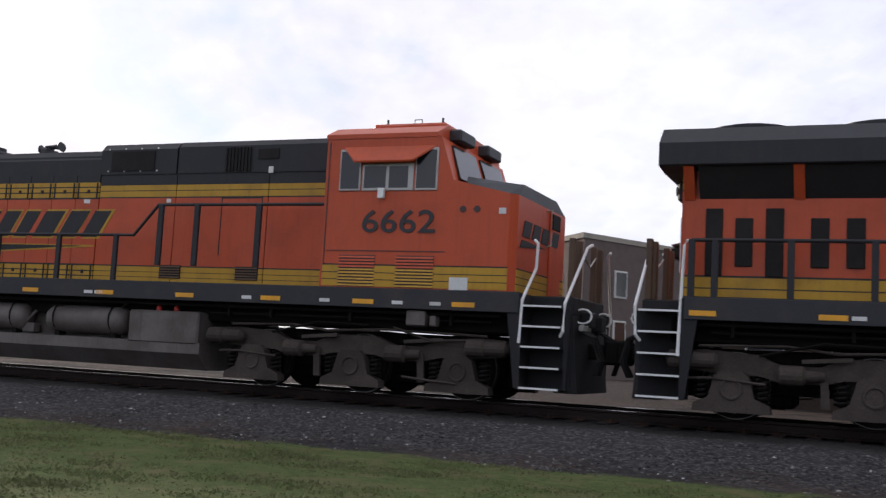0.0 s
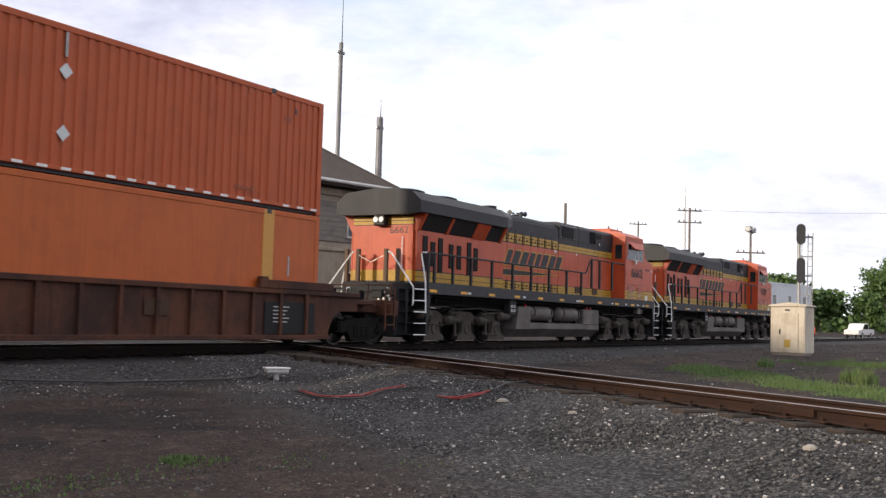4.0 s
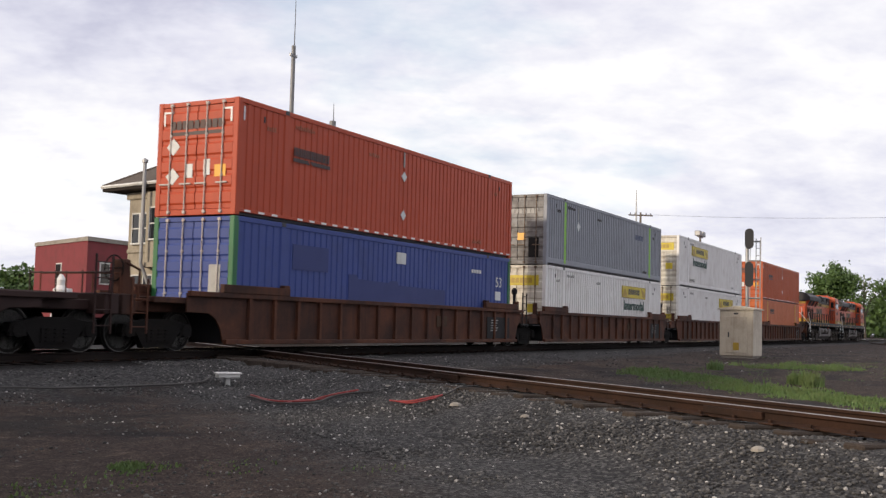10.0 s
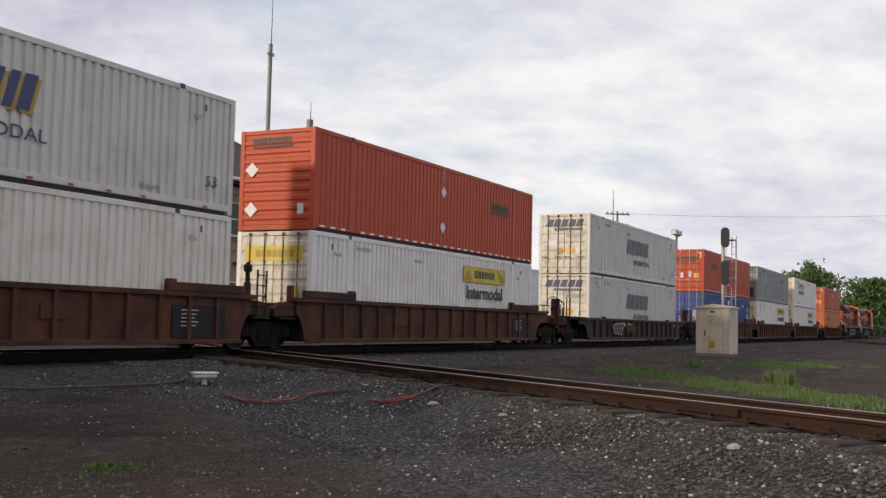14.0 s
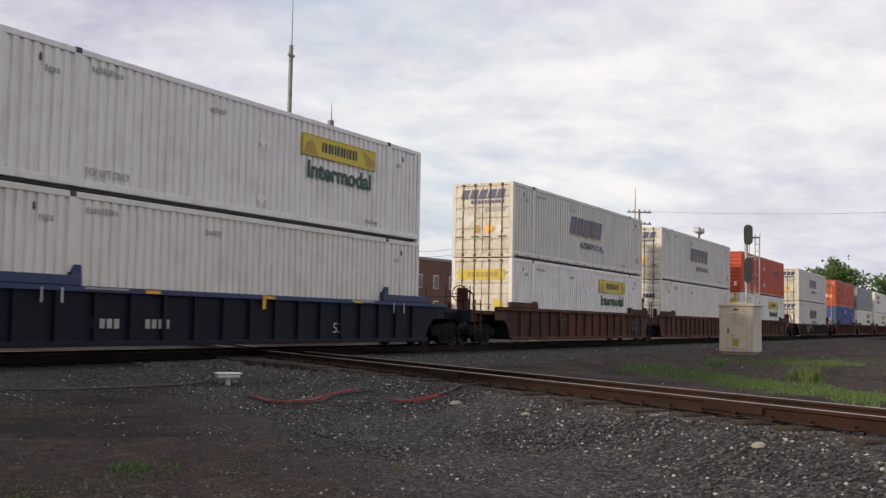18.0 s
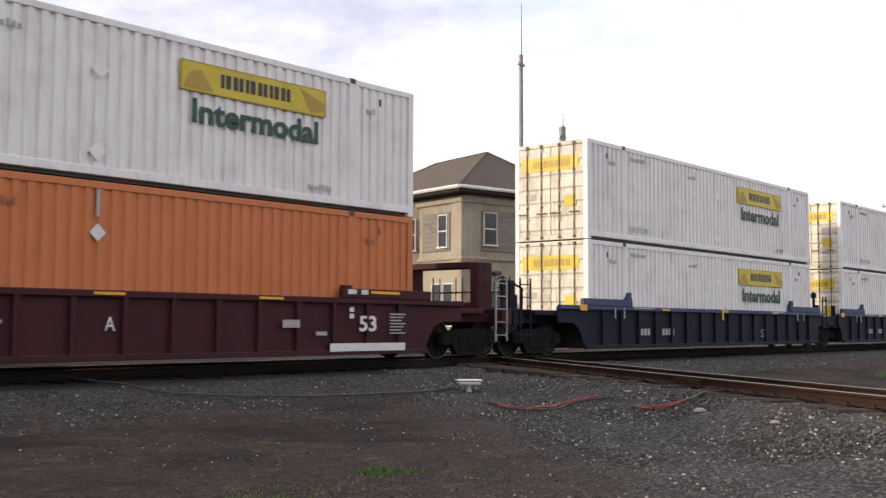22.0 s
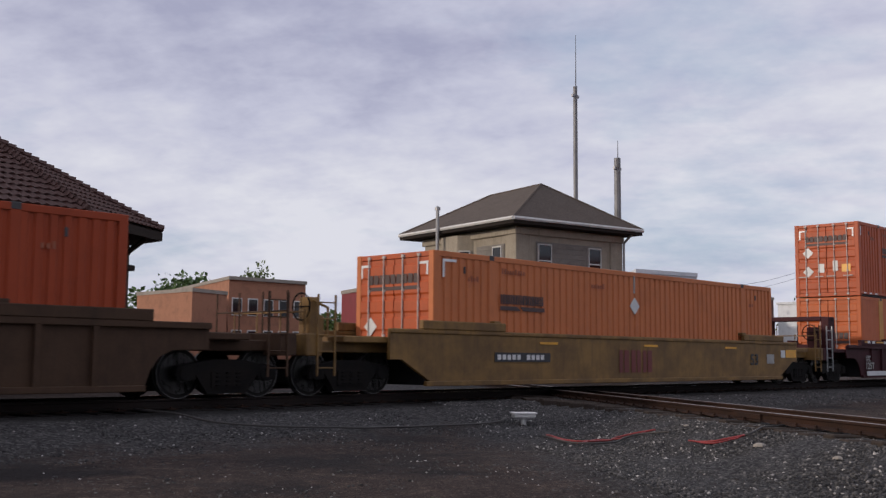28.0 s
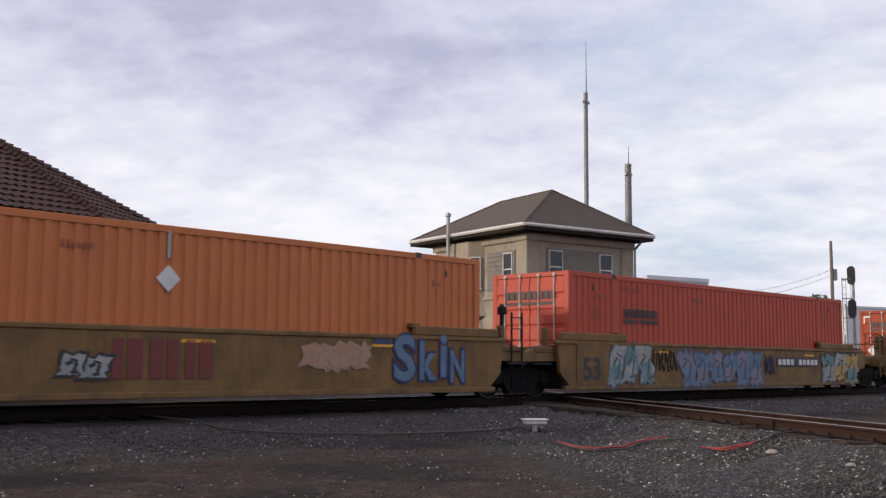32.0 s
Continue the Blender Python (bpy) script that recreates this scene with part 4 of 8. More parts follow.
def car_truck(parent, x):
    t = part("truck", Build().cbox(-0.25, 0.25, -0.95, 0.95, 0.32, 0.62), M["truck"], parent, at=pose(x, 0, RAIL_Z))
    # added dark box that fills the open truck, in place of the shade there
    part("brake_gear", cached(("brake_gear",), lambda: Build().cbox(-1.25, 1.25, -0.62, 0.62, 0.22, 0.68, 0.05), "brake_gear", [M["car_black"]]), None, t)
    for side in (-1, 1):
        part("side_frame", SIDE_FRAME, None, t, at=pose(0, side * 1.02, 0, 0, 0, 0 if side < 0 else 180))
        part("spring_set", SPRING, None, t, at=pose(0, side * 1.1, 0))
        for wx in (-0.89, 0.89):
            w = part("wheel", WHEEL, None, t, at=pose(wx, side * 0.775, WHEEL_R, 0, 0, 0 if side < 0 else 180))
            if side < 0:
                CAR_WHEELS.append((w, wx, side * 0.775, WHEEL_R))
    for wx in (-0.89, 0.89):
        part("axle", Build().tube([(wx, -0.7, WHEEL_R), (wx, 0.7, WHEEL_R)], 0.09, 10), M["wheel"], t)
    return t


def ladder(b, x0, x1, y, z0, z1, n):
    for x in (x0, x1):
        b.cbox(x - 0.02, x + 0.02, y - 0.02, y + 0.02, z0, z1, 0.005)
    for i in range(n):
        z = z0 + (i + 0.5) * (z1 - z0) / n
        b.tube([(x0, y, z), (x1, y, z)], 0.014, 5)
    return b


CAR_LOOK = {
    "rust": ("rust-brown steel well car with ribbed sides", "car_rust", "car_rust", "car_rust"),
    "dark": ("dark brown low-sided well car", "car_dark", "car_dark", "car_dark"),
    # sides and ribs much darker than the blue chord
    "blue": ("well car with blue top chord and blue-black side", "car_blue", "car_navy", "car_navy"),
    "maroon": ("maroon well car with white stencils and amber reflectors", "car_maroon", "car_maroon", "car_maroon"),
    "tan": ("dull tan well car with ribbed sides", "car_tan", "car_tan", "car_tan"),
    "ttx": ("dull yellow smooth-sided well car", "car_yellow", "car_yellow", "car_yellow"),
    "ochre": ("ochre smooth-sided well car with an amber end panel", "car_ochre", "car_ochre", "car_ochre"),
}


def well_car(u, look_key, rear_joint, front_joint, rear_truck, front_truck):
    """rear_joint and front_joint: True where the unit is hinged to the next over one truck."""
    label, chord_key, side_key, rib_key = CAR_LOOK[look_key]
    car = thing("well_car", pose(u, 0, 0), label, "well car", "cars of the train")
    smooth = look_key in ("ttx", "ochre")
    low = look_key == "dark"
    top = 1.30 if not low else 1.12
    bottom = 0.12
    a, e = (-0.35, 16.5)
    for side in (-1, 1):
        y = side * 1.47
        yi = side * 1.36
        # side sheet: cut up over the trucks at both ends
        if smooth:
            ring = [(a + 0.25, bottom), (e - 0.25, bottom)]
            ring += [(e + 0.2, 0.5), (e + 0.3, top - 0.06)] if front_joint else [(e + 0.75, 0.66), (e + 1.1, 0.66), (e + 1.1, top - 0.06)]
            ring += [(a - 0.3, top - 0.06), (a - 0.2, 0.5)] if rear_joint else [(a - 1.1, top - 0.06), (a - 1.1, 0.66), (a - 0.75, 0.66)]
        else:
            fe = [(e + 0.10, 0.45), (e + 0.22, 0.70), (e + 0.42, 0.86), (e + 0.42, top - 0.05)] if front_joint else [(e + 0.12, 0.45), (e + 0.3, 0.68), (e + 0.55, 0.80), (e + 1.3, 0.82), (e + 1.3, top - 0.05)]
            re = [(a - 0.42, top - 0.05), (a - 0.42, 0.86), (a - 0.22, 0.70), (a - 0.10, 0.45)] if rear_joint else [(a - 1.3, top - 0.05), (a - 1.3, 0.82), (a - 0.55, 0.80), (a - 0.3, 0.68), (a - 0.12, 0.45)]
            ring = [(a, bottom), (e, bottom)] + fe + re
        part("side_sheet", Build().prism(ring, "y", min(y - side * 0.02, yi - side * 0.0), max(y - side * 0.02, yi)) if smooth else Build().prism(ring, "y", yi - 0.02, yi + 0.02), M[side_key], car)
        chord = Build()
        if smooth:
            chord.cbox(a - (0.4 if rear_joint else 1.1), e + (0.4 if front_joint else 1.1), min(y, yi) - 0.01, max(y, yi) + 0.01, top - 0.08, top + 0.02, 0.02)
            chord.cbox(1.4 - 1.9, 2.3, min(y, yi) - 0.015, max(y, yi) + 0.015, top + 0.02, top + 0.22, 0.02)
            chord.cbox(13.9, 16.6, min(y, yi) - 0.015, max(y, yi) + 0.015, top + 0.02, top + 0.22, 0.02)
        else:
            chord.cbox(a - (0.62 if rear_joint else 1.3), e + (0.62 if front_joint else 1.3), min(y, yi), max(y, yi), top - 0.12, top, 0.012)
            if not low:
                chord.cbox(-0.5, 2.12, min(y, yi) - 0.012, max(y, yi) + 0.012, top + 0.0, top + 0.2, 0.012)
                chord.cbox(13.75, 16.6, min(y, yi) - 0.012, max(y, yi) + 0.012, top + 0.0, top + 0.2, 0.012)
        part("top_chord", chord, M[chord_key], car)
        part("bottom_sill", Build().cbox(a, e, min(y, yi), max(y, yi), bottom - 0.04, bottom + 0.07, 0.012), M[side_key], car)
        if not smooth:
            mesh = cached(("rib", rib_key, side, top), lambda: Build().prism([(-0.05, 0.0), (0.05, 0.0), (0.05, side * 0.105), (-0.05, side * 0.105)], "z", bottom + 0.05, top - 0.1), "rib", [M[rib_key]])
            for i in range(16):
                part("rib", mesh, None, car, at=pose(0.55 + i * 1.0, yi, 0))
        for x in (2.02, 13.95):
            clip = Build()
            clip.cbox(x - 0.12, x + 0.12, side * 1.37 - 0.08, side * 1.37 + 0.08, top + 0.18 if not low else top, top + 0.27 if not low else top + 0.08, 0.01)
            if look_key == "blue":
                clip.prism([(x - 0.1, top + 0.2), (x + 0.12, top + 0.2), (x + 0.12, top + 0.42), (x + 0.02, top + 0.42)], "y", side * 1.37 - 0.06, side * 1.37 + 0.06)
            part("container_guide", clip, M[chord_key], car)
    part("floor", Build().box(a, e, -1.34, 1.34, 0.10, 0.18).box(a, a + 0.06, -1.34, 1.34, 0.1, 1.1).box(e - 0.06, e, -1.34, 1.34, 0.1, 1.1), M["car_black"], car)
    for x in (0.05, 15.6):
        part("load_pad", Build().box(x, x + 0.5, -1.28, 1.28, 0.17, 0.215), M["car_black"], car)
    if LOAD_HIGH.get(u):
        for x in (0.0, 15.65):
            part("load_cone", Build().cbox(x, x + 0.45, -1.28, 1.28, 0.21, 0.296), M["car_black"], car)
    # ends: a platform over the truck, coupler or hinge
    for face, joint in ((-1, rear_joint), (1, front_joint)):
        base = a if face < 0 else e
        reach = 1.45 if joint else 3.15
        def span(p, q):
            return (min(base + face * p, base + face * q), max(base + face * p, base + face * q))
        x0, x1 = span(0.0, reach)
        deck = Build().cbox(x0, x1, -0.95, 0.95, 0.80, 1.02, 0.02)
        x2, x3 = span(0.0, reach * 0.72)
        deck.cbox(x2, x3, -1.32, 1.32, 1.0, 1.14, 0.02)
        part("end_platform", deck, M[side_key], car)
        if joint:
            for yy in (-1.2, 1.2):
                part("hinge_arm", Build().prism([(base + face * 0.1, 0.80), (base + face * 0.1, 1.2), (base + face * 0.9, 1.16), (base + face * 1.35, 0.98), (base + face * 1.3, 0.78)], "y", yy - 0.1, yy + 0.1), M[side_key], car)
                part("corner_stand", Build().cbox(*span(0.42, 0.56), yy - 0.08, yy + 0.08, 1.1, 1.62 if look_key != "maroon" else 1.3, 0.02), M[side_key], car)
            part("walk_step", Build().cbox(*span(0.5, 1.2), -1.42, -1.2, 0.70, 0.75, 0.01), M["car_black"], car)
            if face > 0:
                part("brake_stand", Build().cbox(*span(0.78, 0.86), -1.0, -0.9, 1.0, 2.15, 0.01).cbox(*span(0.74, 0.90), -1.05, -0.85, 1.9, 2.1, 0.03), M["car_black"], car)
                part("ladder", ladder(Build(), base + 0.70, base + 1.08, -1.36, 0.62, 1.95, 5), M["car_black"], car)
            part("hinge_casting", Build().cbox(*span(1.2, 1.7), -0.35, 0.35, 0.66, 0.98, 0.04), M["truck"], car)
        else:
            x4, x5 = span(2.9, 3.3)
            part("end_sill", Build().cbox(x4, x5, -1.4, 1.4, 0.72, 1.16, 0.02), M[side_key], car)
            part("coupler", Build().cbox(*span(3.2, 3.72), -0.14, 0.14, 0.66, 0.92, 0.03).cbox(*span(3.55, 3.76), -0.22, 0.20, 0.60, 0.98, 0.03), M["truck"], car)
            l0, l1 = span(2.55, 3.1)
            lad = ladder(Build(), l0 + 0.05, l1 - 0.05, -1.42, 0.32, 1.95 if look_key != "rust" else 1.5, 5 if look_key != "rust" else 4)
            part("ladder", lad, M["grey_metal"] if look_key == "maroon" else M[side_key], car)
            rails = Build()
            xx = base + face * 3.2
            for yy in (-1.2, -0.4, 0.4, 1.2):
                rails.tube([(xx, yy, 1.14), (xx, yy, 2.0 if look_key in ("blue", "maroon", "tan") else 1.65)], 0.018, 5)
            rails.tube([(xx, -1.2, 1.6), (xx, 1.2, 1.6)], 0.018, 5)
            part("end_railing", rails, M[side_key], car)
            if face < 0:
                wheel = Build()
                wx, wz = base + face * 2.75, 1.72
                wheel.tube([(wx - 0.2, -0.75 + 0.28 * math.cos(k * 0.3927), wz + 0.28 * math.sin(k * 0.3927)) for k in range(17)], 0.018, 5, False)
                for k in range(4):
                    wheel.tube([(wx - 0.2, -0.75, wz), (wx - 0.2, -0.75 + 0.28 * math.cos(k * 1.5708), wz + 0.28 * math.sin(k * 1.5708))], 0.012, 4)
                part("brake_wheel", wheel, M["truck"], car)
                part("brake_stand", Build().cbox(wx - 0.15, wx + 0.12, -0.95, -0.6, 1.1, 1.92, 0.03).cbox(wx + 0.1, wx + 0.3, -0.9, -0.7, 1.1, 1.55, 0.02).tube([(wx + 0.2, -1.1, 1.1), (wx + 0.22, -1.1, 1.7), (wx - 0.1, -1.0, 1.85)], 0.03, 6), M[side_key], car)
        if look_key == "maroon":
            # tall guide bulkheads beside the hinge
            xb0, xb1 = span(0.28, 0.62) if joint else span(2.05, 2.6)
            bulk = Build()
            if not joint:
                bulk.cbox(xb0, xb1, -1.02, 1.02, 2.16, 2.32, 0.02)
            for yy in (-1.3, 1.02):
                bulk.cbox(xb0, xb1, yy, yy + 0.28, 1.1, 2.3, 0.02)
            bulk.cbox(xb0 + 0.1, xb1 - 0.1, -1.0, 1.0, 1.0, 1.3, 0.02)
            part("bulkhead_post", bulk, M["car_maroon"], car)
            part("hole_ring", Build().lathe([(0.07, -0.01), (0.07, 0.0)], ((xb0 + xb1) / 2, -1.305, 2.2), "y", 10).lathe([(0.07, -0.01), (0.07, 0.0)], ((xb0 + xb1) / 2, -1.305, 1.75), "y", 10), M["screen"], car)
    if rear_truck is not None:
        car_truck(car, rear_truck)
    if front_truck is not None:
        car_truck(car, front_truck)
    return car, top


def bars_on(parent, spots, key, y, name="stencil_bar"):
    b = Build()
    for x0, x1, z0, z1 in spots:
        b.box(x0, x1, y - 0.004, y + 0.004, z0, z1)
    return tagged(part(name, b, M[key], parent), kind="stuff" if len(spots) > 1 else "")


def stencil_rows(parent, x, z, n, width, y, key="ink_pale", step=0.07):
    return bars_on(parent, [(x, x + width * (1 - 0.13 * (i % 3)), z - i * step, z - i * step + 0.028) for i in range(n)], key, y)


LOAD_HIGH = {u: bool(high) for u, low, high in LOADS}
CAR_KEYS = ["rust", "rust", "rust", "rust", "dark", "rust", "rust", "rust", "blue", "blue", "blue", "maroon", "maroon", "maroon", "ochre", "tan", "ttx", "ttx"]
for i, (u, low, high) in enumerate(LOADS):
    ahead = LOADS[i - 1][0] - (u + CL) if i else 9.0
    behind = u - (LOADS[i + 1][0] + CL) if i + 1 < len(LOADS) else 3.4
    front_joint, rear_joint = ahead < 5.0, behind < 5.0
    key = CAR_KEYS[i]
    car, top = well_car(u, key, rear_joint, front_joint, -behind / 2 if rear_joint else -2.25, None if front_joint else CL + 2.25)
    TRAIN.append((u, 0.0, 0.0, car))
    yo, yp = -1.482, -1.385
    if key == "maroon":
        bars_on(car, [(-0.2, 0.25, 1.4, 1.46), (14.6, 15.5, 1.40, 1.46), (0.9, 1.6, 1.40, 1.46), (4.4, 5.0, 1.22, 1.27), (7.9, 8.5, 1.22, 1.27), (11.5, 12.1, 1.22, 1.27)], "tape_amber", yo - 0.012, "amber_reflector")
        bars_on(car, [(0.05, 0.3, 1.38, 1.48), (0.5, 0.75, 1.38, 1.48), (1.65, 1.85, 1.38, 1.48), (13.9, 14.15, 1.38, 1.48), (14.3, 14.5, 1.38, 1.48), (2.0, 2.12, 0.98, 1.1), (2.0, 2.12, 0.84, 0.94), (13.95, 14.07, 1.0, 1.1), (13.95, 14.07, 0.86, 0.96)], "ink_white", yo - 0.013, "length_mark")
        bars_on(car, [(-0.05, 2.2, 0.16, 0.33), (13.4, 15.7, 0.16, 0.33)], "placard", yo, "white_panel")
        letters("125T", -0.1, yp - 0.1, 0.40, 0.75, 0.26, M["ink_pale"], car, bold=0.02)
        letters("53", 14.25, yp - 0.1, 0.58, 0.52, 0.34, M["ink_white"], car, bold=0.02)
        letters({11: "A", 12: "C", 13: "B"}[i], 8.15, yp - 0.06, 0.6, 0.2, 0.24, M["ink_white"], car)
        stencil_rows(car, 2.85, 0.78, 4, 0.5, yp - 0.1, step=0.06)
        bars_on(car, [(3.55 + k * 0.16, 3.66 + k * 0.16, 0.62, 0.80) for k in range(4)] + [(3.55 + k * 0.13, 3.64 + k * 0.13, 0.40, 0.56) for k in range(5)], "ink_pale", yp - 0.1)
        stencil_rows(car, -0.1, 0.88, 4, 0.45, yp - 0.1, step=0.06)
        stencil_rows(car, 15.2, 0.95, 7, 0.5, yp - 0.1, step=0.07)
        bars_on(car, [(12.1, 12.55, 0.66, 0.82), (13.0, 13.3, 0.5, 0.58), (5.6, 6.3, 0.72, 0.78)], "ink_pale", yp - 0.1)
    elif key == "blue":
        bars_on(car, [(8.0 - k * 4.1, 8.45 - k * 4.1, 1.2, 1.27) for k in (-1, 0, 1)] + [(7.95, 8.08, 0.95, 1.3), (-0.7, -0.35, 1.15, 1.32)], "tape_amber", yo - 0.004, "amber_reflector")
        bars_on(car, [(14.3, 14.36, 0.95, 1.25), (14.9, 14.96, 0.95, 1.25), (1.1, 1.16, 0.95, 1.25), (1.6, 1.66, 0.95, 1.25), (2.2, 3.4, 1.24, 1.28), (12.0, 13.2, 1.24, 1.28)], "ink_pale", yo - 0.005)
        bars_on(car, [(2.5 + k * 0.2, 2.64 + k * 0.2, 0.45, 0.65) for k in range(4)] + [(4.0 + k * 0.2, 4.14 + k * 0.2, 0.45, 0.65) for k in range(4)], "ink_pale", yp - 0.02)
        letters("53", 11.2, yp - 0.02, 0.35, 0.45, 0.28, M["ink_pale"], car)
    elif key == "rust":
        bars_on(car, [(2.6, 2.62, 0.9, 0.92)], "ink_pale", yp - 0.02)
        bars_on(car, [(4.6, 5.4, 0.55, 0.95)] if i in (5, 7) else [(10.2, 10.9, 0.6, 0.95)], "car_tan", yp - 0.03, "faded_panel")
        stencil_rows(car, 14.3, 0.85, 5, 0.6, yp - 0.03, "ink_pale", 0.09)
        bars_on(car, [(14.0, 15.9, 0.22, 0.98)], "car_black", yp - 0.025, "dark_panel")
    elif key == "dark":
        bars_on(car, [(15.2, 15.5, 0.8, 0.9)], "ink_pale", yp - 0.03, "data_plate")
        bars_on(car, [(5.05 + k * 0.2, 5.18 + k * 0.2, 0.74, 0.92) for k in range(9) if k != 3], "ink_pale", yp - 0.03)
    elif key == "tan":
        bars_on(car, [(4.9 + k * 3.6, 5.5 + k * 3.6, 1.22, 1.27) for k in range(3)], "tape_amber", yo - 0.004, "amber_reflector")
        stencil_rows(car, 2.8, 0.85, 3, 0.5, yp - 0.03, "ink_pale", 0.1)
    elif key in ("ttx", "ochre"):
        yy = -1.466
        bars_on(car, [(3.6, 4.3, 1.05, 1.11), (8.2, 8.9, 1.05, 1.11), (12.7, 13.4, 1.05, 1.11)], "tape_amber", yy, "amber_reflector")
        if i == 14:
            bars_on(car, [(1.9, 4.0, 0.62, 0.84)], "ink", yy, "black_panel")
            bars_on(car, [(2.0 + k * 0.18, 2.12 + k * 0.18, 0.67, 0.79) for k in range(10) if k != 5], "ink_white", yy - 0.004)
            wordmark(car, 7.0, yy, 0.35, 1.7, 0.6, 3, 0.0, 0.2, M["ink_maroon"])
            letters("53", 14.3, yy - 0.004, 0.55, 0.5, 0.36, M["ink"], car, bold=0.02)
            bars_on(car, [(15.4, 15.9, 0.6, 0.9)], "ink_pale", yy, "data_plate")
            bars_on(car, [(16.75, 17.5, 0.80, 1.06)], "tape_amber", yy, "amber_panel")
            bars_on(car, [(16.4, 16.7, 0.80, 1.04)], "placard", yy, "white_plate")
        elif i == 16:
            bars_on(car, [(0.1, 1.45, 0.2, 1.25)], "car_yellow", yy - 0.004, "number_panel")
            letters("53", 0.35, yy - 0.01, 0.32, 0.75, 0.58, M["ink"], car, bold=0.02)
            bars_on(car, [(10.7, 13.8, 0.70, 1.0)], "ink", yy, "black_panel")
            bars_on(car, [(10.82 + k * 0.29, 11.03 + k * 0.29, 0.76, 0.94) for k in range(10) if k != 4], "ink_white", yy - 0.004)
        else:
            wordmark(car, 6.9, yy, 0.42, 2.1, 0.68, 3, 0.0, 0.2, M["ink_maroon"])


# spray-painted pieces on the yellow cars, as rounded leaning shapes
def blob(b, x, z, w, h, y, n=14, wob=0.16, seed=0):
    r = random.Random(seed)
    ring = []
    for k in range(n):
        a = 6.28319 * k / n
        q = 1 + r.uniform(-wob, wob)
        sx = abs(math.cos(a)) ** 0.6 * math.copysign(1, math.cos(a))
        sz = abs(math.sin(a)) ** 0.6 * math.copysign(1, math.sin(a))
        ring.append((x + sx * w / 2 * q, z + sz * h / 2 * q))
    return b.prism(ring, "y", y - 0.003, y + 0.003)


def sprayed_shape(cx, cz, w, h, y, lean, seed, grow=0.0):
    """A wild letter: a leaning block with hooks, notches and a pointed foot."""
    r = random.Random(seed)
    pts = [(-0.5, 0.30), (-0.40, 0.5), (-0.12, 0.42), (0.05, 0.52), (0.34, 0.44), (0.5, 0.5), (0.40, 0.18), (0.5, -0.04), (0.36, -0.22), (0.52, -0.5), (0.22, -0.40), (0.06, -0.52), (-0.16, -0.38), (-0.5, -0.5), (-0.36, -0.18), (-0.46, 0.02)]
    ring = []
    for p, q in pts:
        p, q = p + r.uniform(-0.13, 0.13), q + r.uniform(-0.09, 0.09)
        p, q = p * (w + grow * 2), q * (h + grow * 2)
        ring.append((cx + p + lean * q, cz + q))
    return Build().prism(ring, "y", y - 0.003, y + 0.003)


def graffiti(car, x0, x1, z, h, n, fills, outline, seed):
    """Sprayed letters: each an outline, a fill, a second tone in its lower half and dark strokes."""
    y = -1.470
    r = random.Random(seed)
    w = (x1 - x0) / n
    for i in range(n):
        cx, cz = x0 + (i + 0.5) * w, z + r.uniform(-0.05, 0.05) * h
        hh, lean, s = h * r.uniform(0.72, 1.08), r.uniform(-0.45, 0.55), r.randrange(999)
        dy = 0.0004 * i
        letter = part("sprayed_letter", sprayed_shape(cx, cz, w * 1.12, hh, y - dy, lean, s, 0.045), M[outline], car, "sprayed letter with a dark outline", at=pose(0, 0, 0))
        part("spray_fill", sprayed_shape(cx, cz, w * 1.05, hh * 0.96, y - 0.006 - dy, lean, s), M[fills[i % len(fills)]], letter)
        part("spray_shade", sprayed_shape(cx - lean * hh * 0.2, cz - hh * 0.2, w * 0.9, hh * 0.5, y - 0.010 - dy, lean, s + 5), M[fills[(i + 1) % len(fills)]], letter)
        cut = Build()
        for dx, dz, ln, tilt in ((-0.18, 0.10, 0.30, 0.5), (0.14, -0.06, 0.42, 1.3), (0.0, 0.24, 0.34, -0.2), (r.uniform(-0.2, 0.2), -0.3, 0.3, 0.2)):
            c_, s_ = math.cos(tilt) * ln * w * 0.5, math.sin(tilt) * ln * hh * 0.5
            px, pz, t_ = cx + dx * w + lean * dz * hh, cz + dz * hh, 0.024
            cut.prism([(px - c_ - t_, pz - s_ + t_), (px - c_ + t_, pz - s_ - t_), (px + c_ + t_, pz + s_ - t_), (px + c_ - t_, pz + s_ + t_)], "y", y - 0.018 - dy, y - 0.010 - dy)
        part("spray_stroke", cut, M[outline], letter)


def scrawl(car, x0, x1, z, h, key, seed, y=-1.472):
    """A quick tag in one looping line."""
    r = random.Random(seed)
    n = 26
    pts = []
    for k in range(n):
        f = k / (n - 1)
        pts.append((x0 + (x1 - x0) * f + 0.10 * math.sin(k * 2.1) * h, y, z + h * 0.5 * math.sin(k * 1.45 + r.uniform(-0.4, 0.4))))
    line = Build().tube(pts, 0.02, 5)
    part("sprayed_tag", line, M[key], car, "looping sprayed tag in one line")


CARS = [t[3] for t in TRAIN if t[3].name.startswith("well_car")]
graffiti(CARS[16], 1.5, 3.5, 0.70, 1.1, 3, ("gra_white", "gra_teal"), "gra_slate", 5)
scrawl(CARS[16], 3.5, 4.7, 0.85, 0.6, "ink", 25)
graffiti(CARS[16], 4.9, 9.7, 0.66, 1.0, 6, ("gra_lilac", "gra_blue"), "gra_slate", 8)
scrawl(CARS[16], 9.9, 10.5, 0.75, 0.6, "gra_slate", 26)
graffiti(CARS[16], 14.0, 16.9, 0.68, 1.08, 3, ("gra_teal", "gra_white", "gra_ochre"), "ink", 3)
